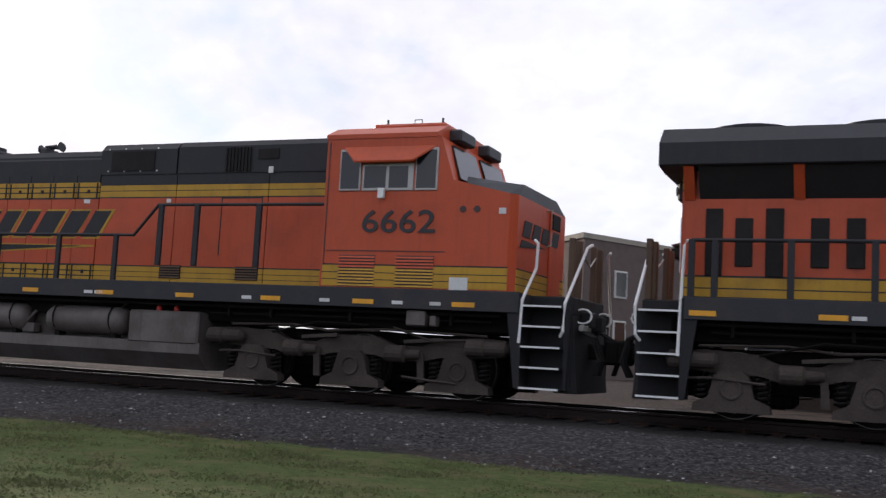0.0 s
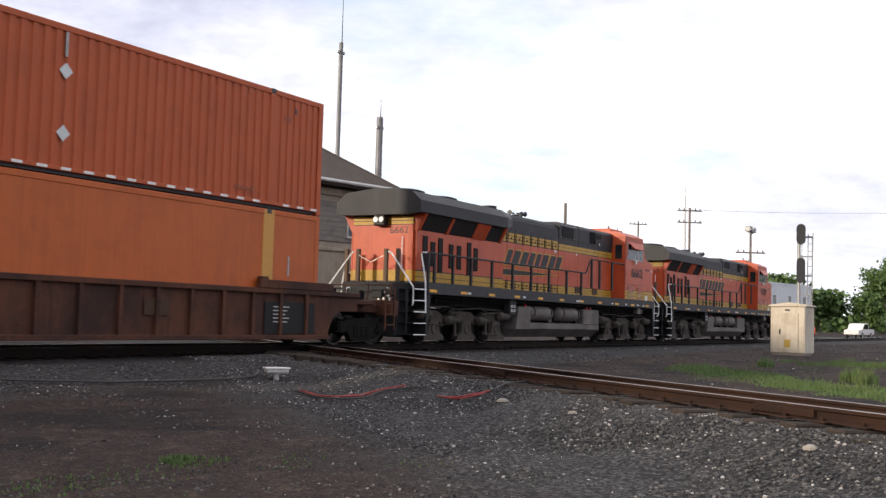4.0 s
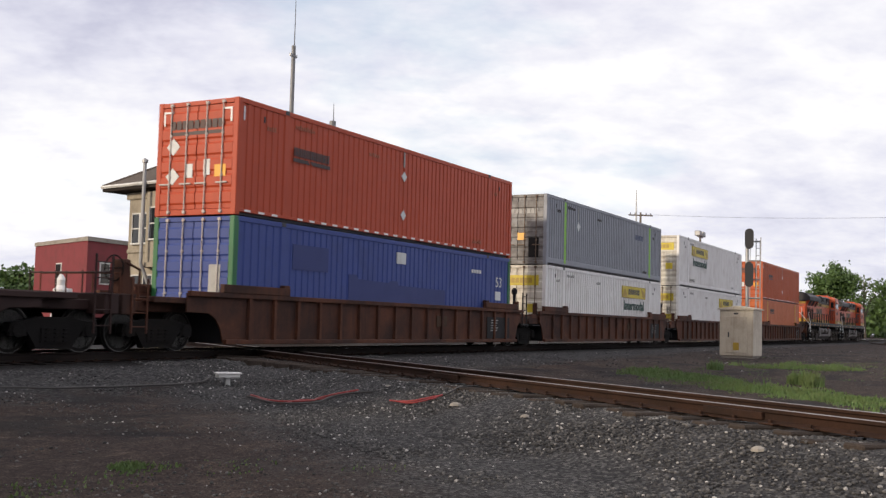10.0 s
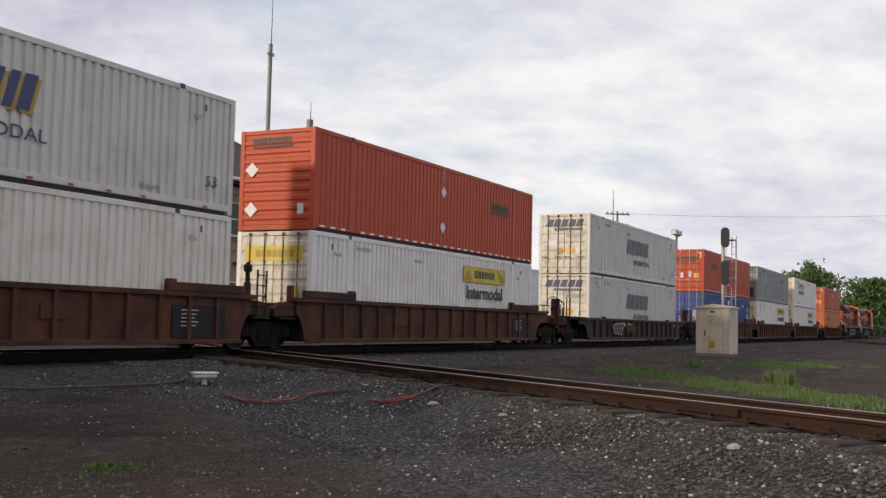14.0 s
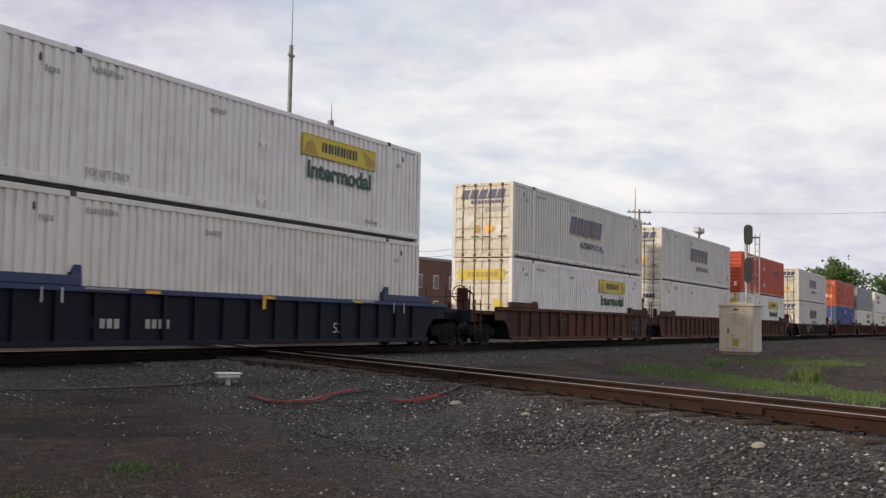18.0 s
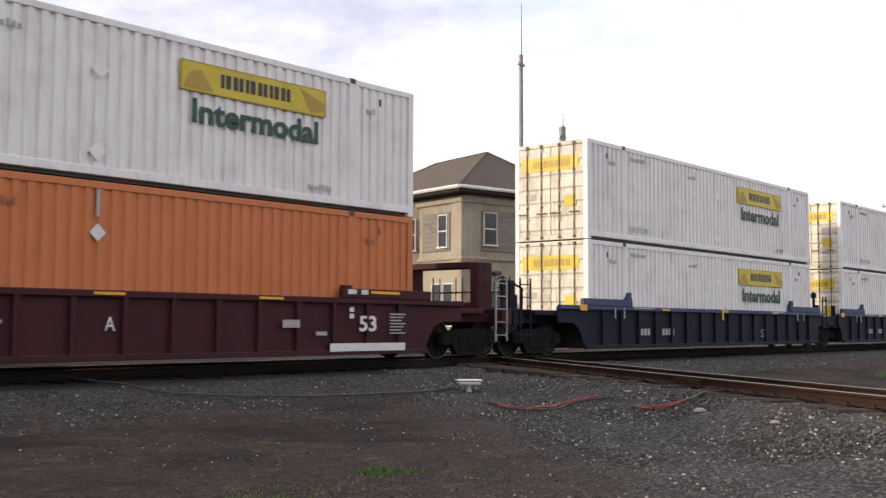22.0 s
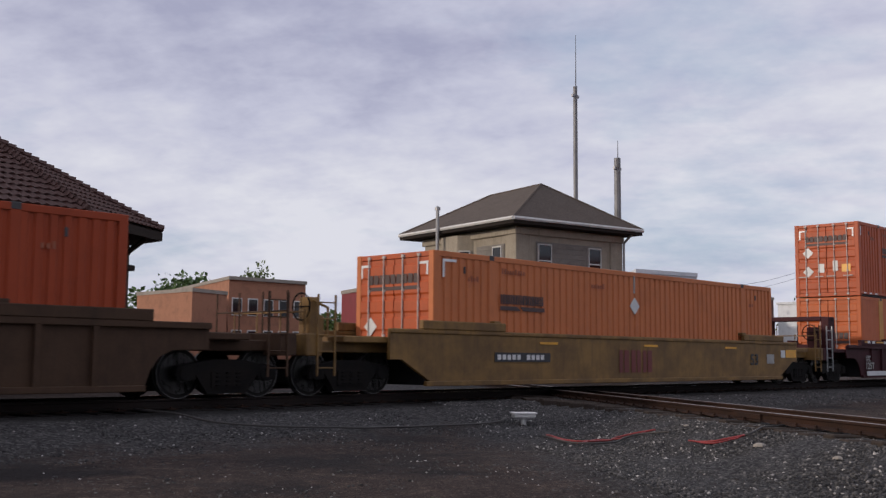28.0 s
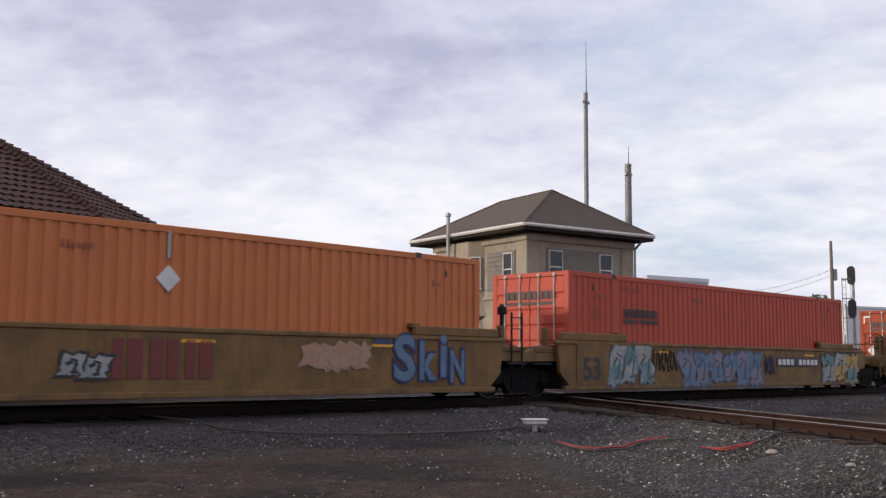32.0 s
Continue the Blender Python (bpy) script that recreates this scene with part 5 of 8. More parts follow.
graffiti(CARS[17], 10.9, 12.6, 0.85, 0.55, 3, ("gra_pink",), "gra_pink", 4)
graffiti(CARS[17], 4.2, 4.9, 0.62, 0.5, 2, ("gra_white",), "ink", 14)
graffiti(CARS[17], 6.0, 6.8, 0.62, 0.5, 2, ("gra_white",), "ink", 15)
graffiti(CARS[4], 3.2, 4.9, 0.60, 0.5, 4, ("car_dark",), "gra_white", 41)
graffiti(CARS[4], 5.6, 7.2, 0.62, 0.4, 3, ("car_rust",), "car_rust", 42)
# dark rust that has run down from the roof of one orange container
M["rust_run"] = plain("dark_rust_run", (0.27, 0.052, 0.018), 0.8, dirt=(0.13, 0.032, 0.016), amount=0.8, grain=0.4, patch=4.0, spec=0.2)
for u, y, z, box in TRAIN:
    if u == -320.82 and z == HIGH:
        for x, top_z, w, h, seed in ((10.85, 2.2, 0.12, 0.8, 61), (11.02, 2.3, 0.13, 1.05, 65), (11.18, 2.1, 0.1, 0.6, 66), (13.85, 1.3, 0.13, 0.9, 62), (14.03, 1.4, 0.12, 1.1, 67), (14.2, 1.15, 0.1, 0.6, 68), (3.7, 1.5, 0.14, 0.35, 64)):
            part("rust_stain", blob(Build(), x, top_z - h / 2, w, h, -CW - 0.002, 12, 0.22, seed), M["rust_run"], box)
bars_on(CARS[17], [(12.75, 13.2, 1.1, 1.22)], "ink_navy", -1.47)
for dx, key, bold, dy in ((0.0, "gra_navy", 0.075, 0.0), (0.0, "gra_blue", 0.028, -0.006)):
    for word, x, w, h, z in (("S", 13.3, 0.62, 0.98, 0.34), ("k", 14.05, 0.5, 0.84, 0.36), ("i", 14.68, 0.2, 0.94, 0.42), ("N", 15.0, 0.44, 0.72, 0.30)):
        g = 0.05 if key == "gra_navy" else 0.0
        letters(word, x - g, -1.472 + dy, z - g, w + 2 * g, h + 2 * g, M[key], CARS[17], bold=bold)

# ---- locomotives: x = 0 at the rear, nose to +x; deck at z = 1.72 ----
DECK = 1.72
LWHEEL = 0.52
BIG_WHEEL = wheel_mesh(LWHEEL)


def banded(x0, x1, y0, y1, levels):
    """A panel whose paint changes at levels: rows of z0, z1, slot."""
    b = Build()
    zs = [levels[0][0]] + [z1 for z0, z1, s in levels]
    o = len(b.v)
    for z in zs:
        b.v += [(x0, y0, z), (x1, y0, z), (x1, y1, z), (x0, y1, z)]
    for i, (z0, z1, s) in enumerate(levels):
        for k in range(4):
            b.f.append((i * 4 + k, i * 4 + (k + 1) % 4, i * 4 + 4 + (k + 1) % 4, i * 4 + 4 + k))
            b.k.append(s)
    b.f += [(3, 2, 1, 0), tuple(len(levels) * 4 + k for k in range(4))]
    b.k += [levels[0][2], levels[-1][2]]
    return b


def loco_truck(parent, x):
    # near-black core added behind the side frames, so their gaps look shaded
    t = part("truck", Build().cbox(-2.6, 2.6, -0.66, 0.66, 0.40, 1.08, 0.03), M["truck"], parent, at=pose(x, 0, RAIL_Z))
    axles = (-2.0, 0.0, 2.0)
    for side in (-1, 1):
        f = Build()
        top = [(-2.95, 0.86), (-2.80, 1.02), (-2.4, 1.05), (-1.65, 1.0), (-1.3, 0.86), (-0.75, 0.86), (-0.4, 1.0), (0.4, 1.0), (0.75, 0.86), (1.3, 0.86), (1.65, 1.0), (2.4, 1.05), (2.80, 1.02), (2.95, 0.86)]
        low = [(2.7, 0.74), (2.25, 0.70), (1.6, 0.68), (1.3, 0.60), (0.7, 0.60), (0.4, 0.68), (-0.4, 0.68), (-0.7, 0.60), (-1.3, 0.60), (-1.6, 0.68), (-2.25, 0.70), (-2.7, 0.74)]
        f.prism(top + low, "y", -0.10, 0.10)
        fr = part("side_frame", f, M["loco_truck"], t, at=pose(0, side * 1.16, 0, 0, 0, 0 if side < 0 else 180))
        for ax in axles:
            part("journal_box", cached(("journal",), lambda: Build().prism([(-0.58, 0.12), (0.58, 0.12), (0.56, 0.24), (0.34, 0.34), (0.25, 0.66), (0.16, 0.74), (-0.16, 0.74), (-0.25, 0.66), (-0.34, 0.34), (-0.56, 0.24)], "y", -0.22, 0.02)
                        .lathe([(0.03, -0.228), (0.12, -0.228), (0.135, -0.25), (0.16, -0.25), (0.175, -0.2)], (0, 0, 0.47), "y", 18), "journal_box", [M["loco_truck"]]), None, fr, at=pose(ax, 0, 0))
            for q in (-0.45, 0.45):
                part("spring_coil", cached(("loco_spring",), lambda: Build().tube([(0.09 * math.cos(k * 1.05), 0.09 * math.sin(k * 1.05), k * 0.0125) for k in range(28)], 0.024, 5), "spring_coil", [M["truck"]]), None, fr, at=pose(ax + q, -0.1, 0.30))
        for gx in (-2.55, 2.55):
            part("brake_cylinder", cached(("cyl",), lambda: Build().lathe([(0.06, -0.42), (0.14, -0.38), (0.15, -0.1), (0.12, -0.06), (0.12, 0.3), (0.05, 0.36)], (0, -0.2, 0), "x", 14), "brake_cylinder", [M["loco_truck"]]), None, fr, at=pose(gx, 0, 0.88))
        for gx in (-1.0, 1.0):
            part("brake_cylinder", cached(("cyl2",), lambda: Build().lathe([(0.05, -0.34), (0.15, -0.3), (0.15, 0.02), (0.09, 0.06), (0.07, 0.32)], (0, -0.2, 0), "x", 14), "brake_cylinder", [M["loco_truck"]]), None, fr, at=pose(gx, 0, 0.72))
            part("brake_lever", cached(("lever",), lambda: Build().prism([(-0.05, 0.0), (0.06, 0.0), (0.10, -0.5), (-0.02, -0.5)], "y", -0.2, -0.14).prism([(-0.3, 0.14), (0.4, 0.2), (0.4, 0.26), (-0.3, 0.2)], "y", -0.2, -0.14), "brake_lever", [M["loco_truck"]]), None, fr, at=pose(gx + 0.3, 0, 0.76))
        for k, pts in enumerate(([(-2.5, -0.16, 1.10), (-1.2, -0.16, 1.14), (-0.5, -0.16, 1.06), (0.6, -0.16, 1.12), (2.5, -0.16, 1.08)], [(-1.6, -0.2, 0.98), (-0.7, -0.2, 1.2), (0.3, -0.18, 1.18)], [(0.8, -0.2, 1.16), (1.5, -0.19, 0.96), (2.3, -0.2, 1.0)], [(-2.7, -0.2, 0.6), (-2.3, -0.24, 0.62), (-1.5, -0.24, 0.56)], [(1.0, -0.22, 0.34), (1.5, -0.24, 0.30), (2.0, -0.24, 0.27)])):
            part("brake_pipe", cached(("truck_pipe", k), lambda: Build().tube(pts, 0.022, 5), "brake_pipe", [M["loco_truck"] if k != 1 else M["truck"]]), None, fr)
        for ax in axles:
            w = part("wheel", BIG_WHEEL, None, t, at=pose(ax, side * 0.775, LWHEEL, 0, 0, 0 if side < 0 else 180))
            if side < 0:
                WHEELS.append((w, ax, side * 0.775, LWHEEL))
    for ax in axles:
        part("axle", cached(("loco_axle",), lambda: Build().tube([(0, -0.7, 0), (0, 0.7, 0)], 0.1, 10), "axle", [M["truck"]]), None, t, at=pose(ax, 0, LWHEEL))
        part("traction_motor", cached(("motor",), lambda: Build().cbox(0.15, 0.85, -0.5, 0.5, 0.2, 0.8, 0.05), "traction_motor", [M["truck"]]), None, t, at=pose(ax, 0, 0))
    return t


def end_steps(loco, base, face):
    """The step well at one corner pair, with its handrails; face: +1 at the front."""
    def xs(p, q):
        return min(base + face * p, base + face * q), max(base + face * p, base + face * q)
    for side in (-1, 1):
        y0, y1 = (-1.52, -1.0) if side < 0 else (1.0, 1.52)
        s = part("step_well", Build().prism([(base + face * -0.03, 0.18), (base + face * 0.02, 0.18), (base + face * 0.02, DECK), (base + face * -0.03, DECK)], "y", y0, y1)
                 .box(*xs(0.0, 0.72), side * 1.0 - 0.02, side * 1.0 + 0.02, 0.2, DECK - 0.04)
                 .prism([(base + face * -0.26, DECK), (base + face * 0.02, DECK), (base + face * 0.03, 0.2), (base + face * -0.06, 0.2)], "y", side * 1.52 - 0.02, side * 1.52 + 0.02)
                 .prism([(base + face * 0.66, DECK - 0.2), (base + face * 0.78, DECK - 0.2), (base + face * 0.74, 0.2), (base + face * 0.70, 0.2)], "y", side * 1.30 - 0.02, side * 1.30 + 0.02), M["loco_well"], loco)
        for i in range(5):
            z = 0.22 + i * 0.33
            a, e = xs(0.03, 0.68)
            part("step", Build().cbox(a, e, y0, y1, z - 0.03, z, 0.006), M["loco_well"], s)
            part("step_edge", Build().box(a, e, side * 1.535 - 0.012, side * 1.535 + 0.012, z - 0.03, z), M["rail_white"], s)
        if face > 0:
            near = [(0.0, 1.54, 0.92), (0.03, 1.54, 1.62), (0.12, 1.16, 2.16), (0.13, 1.14, 2.58), (0.06, 1.12, 2.64)]
        else:
            near = [(0.06, 1.54, 0.84), (0.04, 1.5, 1.75), (0.04, 1.34, 2.55), (0.0, 1.34, 2.63), (-0.2, 1.4, 2.63)]
        far = [(0.66, 1.45, 1.05), (0.72, 1.52, 1.14), (0.74, 1.52, 1.58), (0.86 if face > 0 else 0.70, 0.72, 2.56), (0.92 if face > 0 else 0.74, 0.62, 2.62)]
        for way in (near, far):
            part("corner_handrail", Build().tube([(base + face * p, side * q, z) for p, q, z in way], 0.026, 7), M["rail_white"], loco, "white corner handrail")
        for yy in (side * 0.92, side * 0.5):
            part("end_post", cached(("end_post",), lambda: Build().cbox(-0.05, 0.05, -0.06, 0.06, 0, 0.98, 0.01), "end_post", [M["wood_post"]]), None, loco, "brown weathered end post", at=pose(base + face * 0.66, yy, DECK))
        part("grab_loop", Build().tube([(base + face * 0.82 + 0.15 * math.cos(k * 0.5236), side * 0.7, 1.42 + 0.12 * math.sin(k * 0.5236)) for k in range(13)], 0.018, 6, False), M["rail_white"], loco, "white grab loop")
    chain = Build().tube([(base + face * 0.70, -0.45, 2.5), (base + face * 0.72, 0.0, 2.3), (base + face * 0.70, 0.45, 2.5)], 0.014, 5)
    part("safety_chain", chain, M["steel"], loco)
    part("pilot", Build().prism([(base + face * 0.45, 0.14), (base + face * 0.85, 0.14), (base + face * 0.78, 0.9), (base + face * 0.72, 1.5), (base + face * 0.45, 1.5)], "y", -1.0, 1.0), M["loco_well"], loco)
    part("end_platform", Build().cbox(*xs(-0.4, 0.74), -1.0, 1.0, 1.42, DECK, 0.02), M["loco_well"], loco)
    part("coupler", Build().cbox(*xs(0.7, 1.2), -0.13, 0.13, 0.72, 0.98, 0.03).cbox(*xs(1.08, 1.32), -0.22, 0.2, 0.64, 1.06, 0.04), M["truck"], loco)
    for k, yy in enumerate((-0.8, -0.6, -0.42, 0.5, 0.7)):
        part("air_hose", Build().tube([(base + face * 0.78, yy, 1.2), (base + face * 1.0, yy, 1.08), (base + face * 1.12, yy + 0.1, 0.7), (base + face * 1.02, yy + 0.2, 0.46)], 0.026, 6), M["rubber"], loco)
        part("hose_fitting", cached(("fitting",), lambda: Build().cbox(-0.05, 0.05, -0.04, 0.04, -0.05, 0.05, 0.012), "hose_fitting", [M["steel"]]), None, loco, at=pose(base + face * 0.84, yy, 1.22))
    part("mu_box", Build().cbox(*xs(0.74, 0.92), -0.55, -0.2, 1.24, 1.5, 0.02), M["loco_well"], loco)
    part("mu_box", Build().cbox(*xs(0.74, 0.9), 0.25, 0.6, 1.2, 1.46, 0.02), M["loco_well"], loco)


WHEELS = []
M["loco_well"] = plain("sooty_step_paint", (0.02, 0.02, 0.022), 0.65, dirt=(0.05, 0.042, 0.036), amount=0.3, spec=0.25)


def locomotive(u, number):
    loco = thing("locomotive", pose(u, 0, 0), "orange, yellow and black diesel locomotive with road number " + number, "locomotive", "locomotives of the train")
    O, Y, K, D = M["loco_orange"], M["loco_yellow"], M["loco_black"], M["loco_deck"]
    part("underframe", Build().cbox(0.55, 20.45, -1.12, 1.12, 1.06, 1.45, 0.03), M["truck"], loco)
    part("walkway", Build().cbox(0.82, 20.56, -1.56, 1.56, 1.62, DECK, 0.01), D, loco)
    for side in (-1, 1):
        part("side_sill", Build().cbox(0.82, 20.56, side * 1.55 - 0.02, side * 1.55 + 0.02, 1.40, DECK + 0.02, 0.008), D, loco)
        for k in range(11):
            refl = Build().box(0.9 + k * 1.85, 1.3 + k * 1.85, side * 1.575 - 0.006, side * 1.575 + 0.006, 1.46, 1.54)
            part("amber_reflector", refl, M["tape_amber"], loco)
        for x in (15.3, 16.9, 18.3, 19.0, 3.2, 7.1, 11.7, 11.95):
            part("white_mark", Build().box(x, x + 0.2, side * 1.575 - 0.006, side * 1.575 + 0.006, 1.47, 1.53), M["ink_white"], loco)
    # long hood in upright doors
    hy = 0.95
    levels = [(DECK, 1.74, 2), (1.74, 1.84, 1), (1.84, 1.865, 2), (1.865, 1.94, 1), (1.94, 1.965, 2), (1.965, 2.055, 1), (2.055, 2.09, 2), (2.09, 3.405, 0), (3.405, 3.44, 2), (3.44, 3.53, 1), (3.53, 3.555, 2), (3.555, 3.64, 1), (3.64, 3.665, 2), (3.665, 3.75, 1), (3.75, 3.92, 2)]
    part("hood_core", Build().box(6.2, 16.85, -hy + 0.03, hy - 0.03, DECK, 4.3), K, loco)
    edges = [6.35, 7.0, 7.62, 8.25, 8.9, 9.5, 10.1, 10.72, 11.32]
    for side in (-1, 1):
        for x0, x1 in zip(edges, edges[1:]):
            d = part("hood_door", cached(("hood_door", side, round(x1 - x0, 2)), lambda: banded(0.008, x1 - x0 - 0.008, min(side * hy, side * (hy - 0.04)), max(side * hy, side * (hy - 0.04)), levels), "hood_door", [O, Y, K]), None, loco, at=pose(x0, 0, 0))
            for hx in (0.045, x1 - x0 - 0.075):
                for z0, z1 in ((1.76, 2.07), (3.42, 3.74)):
                    part("hinge_strip", cached(("hinge_strip", side, z0), lambda: Build().cbox(0, 0.03, side * (hy + 0.008) - 0.012, side * (hy + 0.008) + 0.012, z0, z1, 0.006), "hinge_strip", [K]), None, d, at=pose(hx, 0, 0))
            part("latch", cached(("latch", side), lambda: Build().cbox(0.30, 0.36, side * (hy + 0.012) - 0.014, side * (hy + 0.012) + 0.014, 3.53, 3.60, 0.006).cbox(0.30, 0.36, side * (hy + 0.012) - 0.014, side * (hy + 0.012) + 0.014, 1.9, 1.97, 0.006), "latch", [K]), None, d)
        # cabinets behind the cab: plain sheet with louvres
        for x0, x1 in ((11.34, 13.2), (13.22, 15.3), (15.32, 16.82)):
            low = [(DECK, 1.76, 2), (1.76, 1.85, 1), (1.85, 1.862, 2), (1.862, 1.95, 1), (1.95, 1.962, 2), (1.962, 2.06, 1), (2.06, 2.085, 2), (2.085, 3.42, 0), (3.42, 3.445, 2), (3.445, 3.56, 1), (3.56, 3.575, 2), (3.575, 3.68, 1), (3.68, 3.92, 2)]
            part("cabinet_side", banded(x0, x1, min(side * hy, side * (hy - 0.04)), max(side * hy, side * (hy - 0.04)), low), [O, Y, K], loco)
        part("door_outline", Build().box(14.28, 14.30, side * hy - 0.006, side * hy + 0.006, 2.3, 3.4).box(15.18, 15.2, side * hy - 0.006, side * hy + 0.006, 2.3, 3.4).box(14.28, 15.2, side * hy - 0.006, side * hy + 0.006, 3.4, 3.42), K, loco)
        for gx in (12.95, 14.7):
            lo = part("louvre", Build().cbox(gx, gx + 0.5, side * (hy + 0.006) - 0.008, side * (hy + 0.006) + 0.008, 1.84, 2.10, 0.004), M["screen"], loco)
            for k in range(5):
                part("louvre_blade", Build().prism([(side * (hy + 0.012), 1.855 + k * 0.05), (side * (hy + 0.032), 1.855 + k * 0.05), (side * (hy + 0.012), 1.885 + k * 0.05)], "x", gx + 0.01, gx + 0.49), M["wood_post"], lo)
        # roof shoulders
        part("hood_shoulder", Build().prism([(side * hy, 3.9), (side * hy, 4.22), (side * (hy - 0.14), 4.42), (0.0, 4.44), (0.0, 3.9)], "x", 6.3, 11.3), K, loco)
        part("hood_shoulder", Build().prism([(side * (hy + 0.02), 3.9), (side * (hy + 0.02), 4.40), (side * (hy - 0.10), 4.53), (0.0, 4.55), (0.0, 3.9)], "x", 11.32, 13.18), K, loco)
        part("hood_shoulder", Build().prism([(side * (hy + 0.02), 3.9), (side * (hy + 0.02), 4.42), (side * (hy - 0.08), 4.53), (0.0, 4.55), (0.0, 3.9)], "x", 13.22, 16.82), K, loco)
        for x0, x1, z0, z1 in ((11.6, 12.65, 3.97, 4.36), (15.05, 15.5, 4.15, 4.34)):
            part("intake_grille", Build().box(x0, x1, side * (hy + 0.03) - 0.012, side * (hy + 0.03) + 0.012, z0, z1), M["screen"], loco)
        slat = Build()
        for k in range(8):
            slat.box(14.33 + k * 0.075, 14.365 + k * 0.075, side * (hy + 0.03) - 0.02, side * (hy + 0.03) + 0.02, 3.92, 4.38)
        part("grille_slat", slat, M["screen"], loco)
        bolt = Build()
        for gx in (11.5, 11.9, 12.3, 12.7):
            for gz in (3.95, 4.40):
                bolt.cbox(gx, gx + 0.03, side * (hy + 0.025) - 0.01, side * (hy + 0.025) + 0.01, gz, gz + 0.03, 0.004)
        part("bolt_head", bolt, M["ink_white"], loco)
        stick = Build().box(10.95, 11.1, side * (hy + 0.004) - 0.006, side * (hy + 0.004) + 0.006, 3.32, 3.40).box(13.0, 13.1, side * (hy + 0.004) - 0.006, side * (hy + 0.004) + 0.006, 3.33, 3.4).box(15.3, 15.4, side * (hy + 0.03) - 0.006, side * (hy + 0.03) + 0.006, 3.88, 4.0)
        part("sticker", stick, M["ink_white"], loco)
        # wide wordmark as leaning bars over a swoosh
        y = side * (hy + 0.002)
        if side < 0:
            wordmark(loco, 6.72, y, 2.60, 4.75, 0.60, 4, 0.62, 0.06, Y)
            rim = Build().prism([(6.15, 2.22), (6.45, 2.50), (8.6, 2.49), (11.3, 2.47), (11.3, 2.44), (8.6, 2.30)], "y", y - 0.004, y)
            part("wordmark_rim", rim, Y, loco)
            wordmark(loco, 6.80, y - 0.004, 2.635, 4.70, 0.53, 4, 0.62, 0.13, K, "black leaning bar of the wordmark")
            ink = Build().prism([(6.28, 2.25), (6.5, 2.475), (8.6, 2.465), (11.0, 2.455), (8.6, 2.33)], "y", y - 0.008, y - 0.003)
            part("wordmark_wedge", ink, K, loco)
    # radiator section at the rear, wide, under an overhanging roof
    ry = 1.18
    rl = [(DECK, 1.78, 2), (1.78, 1.9, 1), (1.9, 1.92, 2), (1.92, 2.08, 1), (2.08, 2.11, 2), (2.11, 3.3, 0)]
    part("radiator_core", Build().box(0.75, 6.3, -ry + 0.04, ry - 0.04, DECK, 3.9), O, loco)
    for side in (-1, 1):
        ya, yb = min(side * ry, side * (ry - 0.04)), max(side * ry, side * (ry - 0.04))
        part("radiator_side", banded(0.72, 6.3, ya, yb, rl), [O, Y, K], loco)
        part("intake_screen", Build().prism([(side * ry, 3.3), (side * 1.45, 3.78), (side * 1.0, 3.78), (side * 1.0, 3.3)], "x", 0.95, 4.0), M["screen"], loco)
        part("intake_screen", Build().prism([(side * ry, 3.3), (side * 1.4, 3.78), (side * 1.0, 3.78), (side * 1.0, 3.3)], "x", 4.75, 5.9), M["screen"], loco)
        for gx in (0.72, 2.35, 4.0, 4.72, 5.9):
            rib = Build().prism([(side * ry, 3.28), (side * (ry + 0.02), 3.28), (side * 1.48, 3.80), (side * 0.95, 3.80), (side * 0.95, 3.28)], "x", gx, gx + (0.7 if gx == 4.0 else 0.16))
            part("radiator_rib", rib, O, loco)
        for k, gx in enumerate((1.05, 1.5, 1.95, 2.6, 3.1, 3.75, 4.2)):
            z0, z1 = (2.1, 3.15) if k in (0, 2, 5) else (2.25, 3.0)
            part("louvre_door", Build().cbox(gx, gx + 0.26, side * (ry + 0.012) - 0.02, side * (ry + 0.012) + 0.02, z0, z1, 0.01), M["screen"], loco)
        part("radiator_edge", Build().prism([(side * 1.5, 3.78), (side * 1.52, 3.80), (side * 1.52, 4.14), (side * 1.2, 4.42), (0, 4.55), (0, 3.74), (side * 1.0, 3.74)], "x", 0.35, 5.95), K, loco)
        part("radiator_fairing", Build().mesh([(5.95, side * 1.52, 3.80), (5.95, side * 1.52, 4.14), (5.95, side * 1.2, 4.42), (5.95, 0, 4.55), (5.95, 0, 3.78), (7.4, side * hy, 4.0), (7.4, side * hy, 4.22), (7.4, side * (hy - 0.14), 4.42), (7.4, 0, 4.46), (7.4, 0, 4.0)],
                                              [(0, 1, 6, 5), (1, 2, 7, 6), (2, 3, 8, 7), (0, 5, 9, 4), (0, 4, 3, 2, 1), (5, 6, 7, 8, 9)]), K, loco)
    part("radiator_fan_cover", Build().lathe([(0.75, 0), (0.75, 0.08), (0.6, 0.12)], (1.6, 0, 4.5), "z", 20).lathe([(0.75, 0), (0.75, 0.08), (0.6, 0.12)], (3.6, 0, 4.5), "z", 20), K, loco)
    part("rear_face", banded(0.66, 0.76, -ry + 0.1, ry - 0.1, [(DECK, 1.78, 2), (1.78, 2.1, 1), (2.1, 3.45, 0), (3.45, 3.47, 2), (3.47, 3.57, 1), (3.57, 3.59, 2), (3.59, 3.70, 1), (3.7, 3.9, 2)]), [O, Y, K], loco)
    part("headlight_box", Build().cbox(0.42, 0.68, -0.2, 0.2, 3.42, 3.75, 0.03), K, loco)
    for yy in (-0.1, 0.1):
        part("headlight", Build().lathe([(0.085, -0.02), (0.07, 0.0)], (0.41, yy, 3.6), "x", 14), M["rail_white"], loco, "round white headlight")
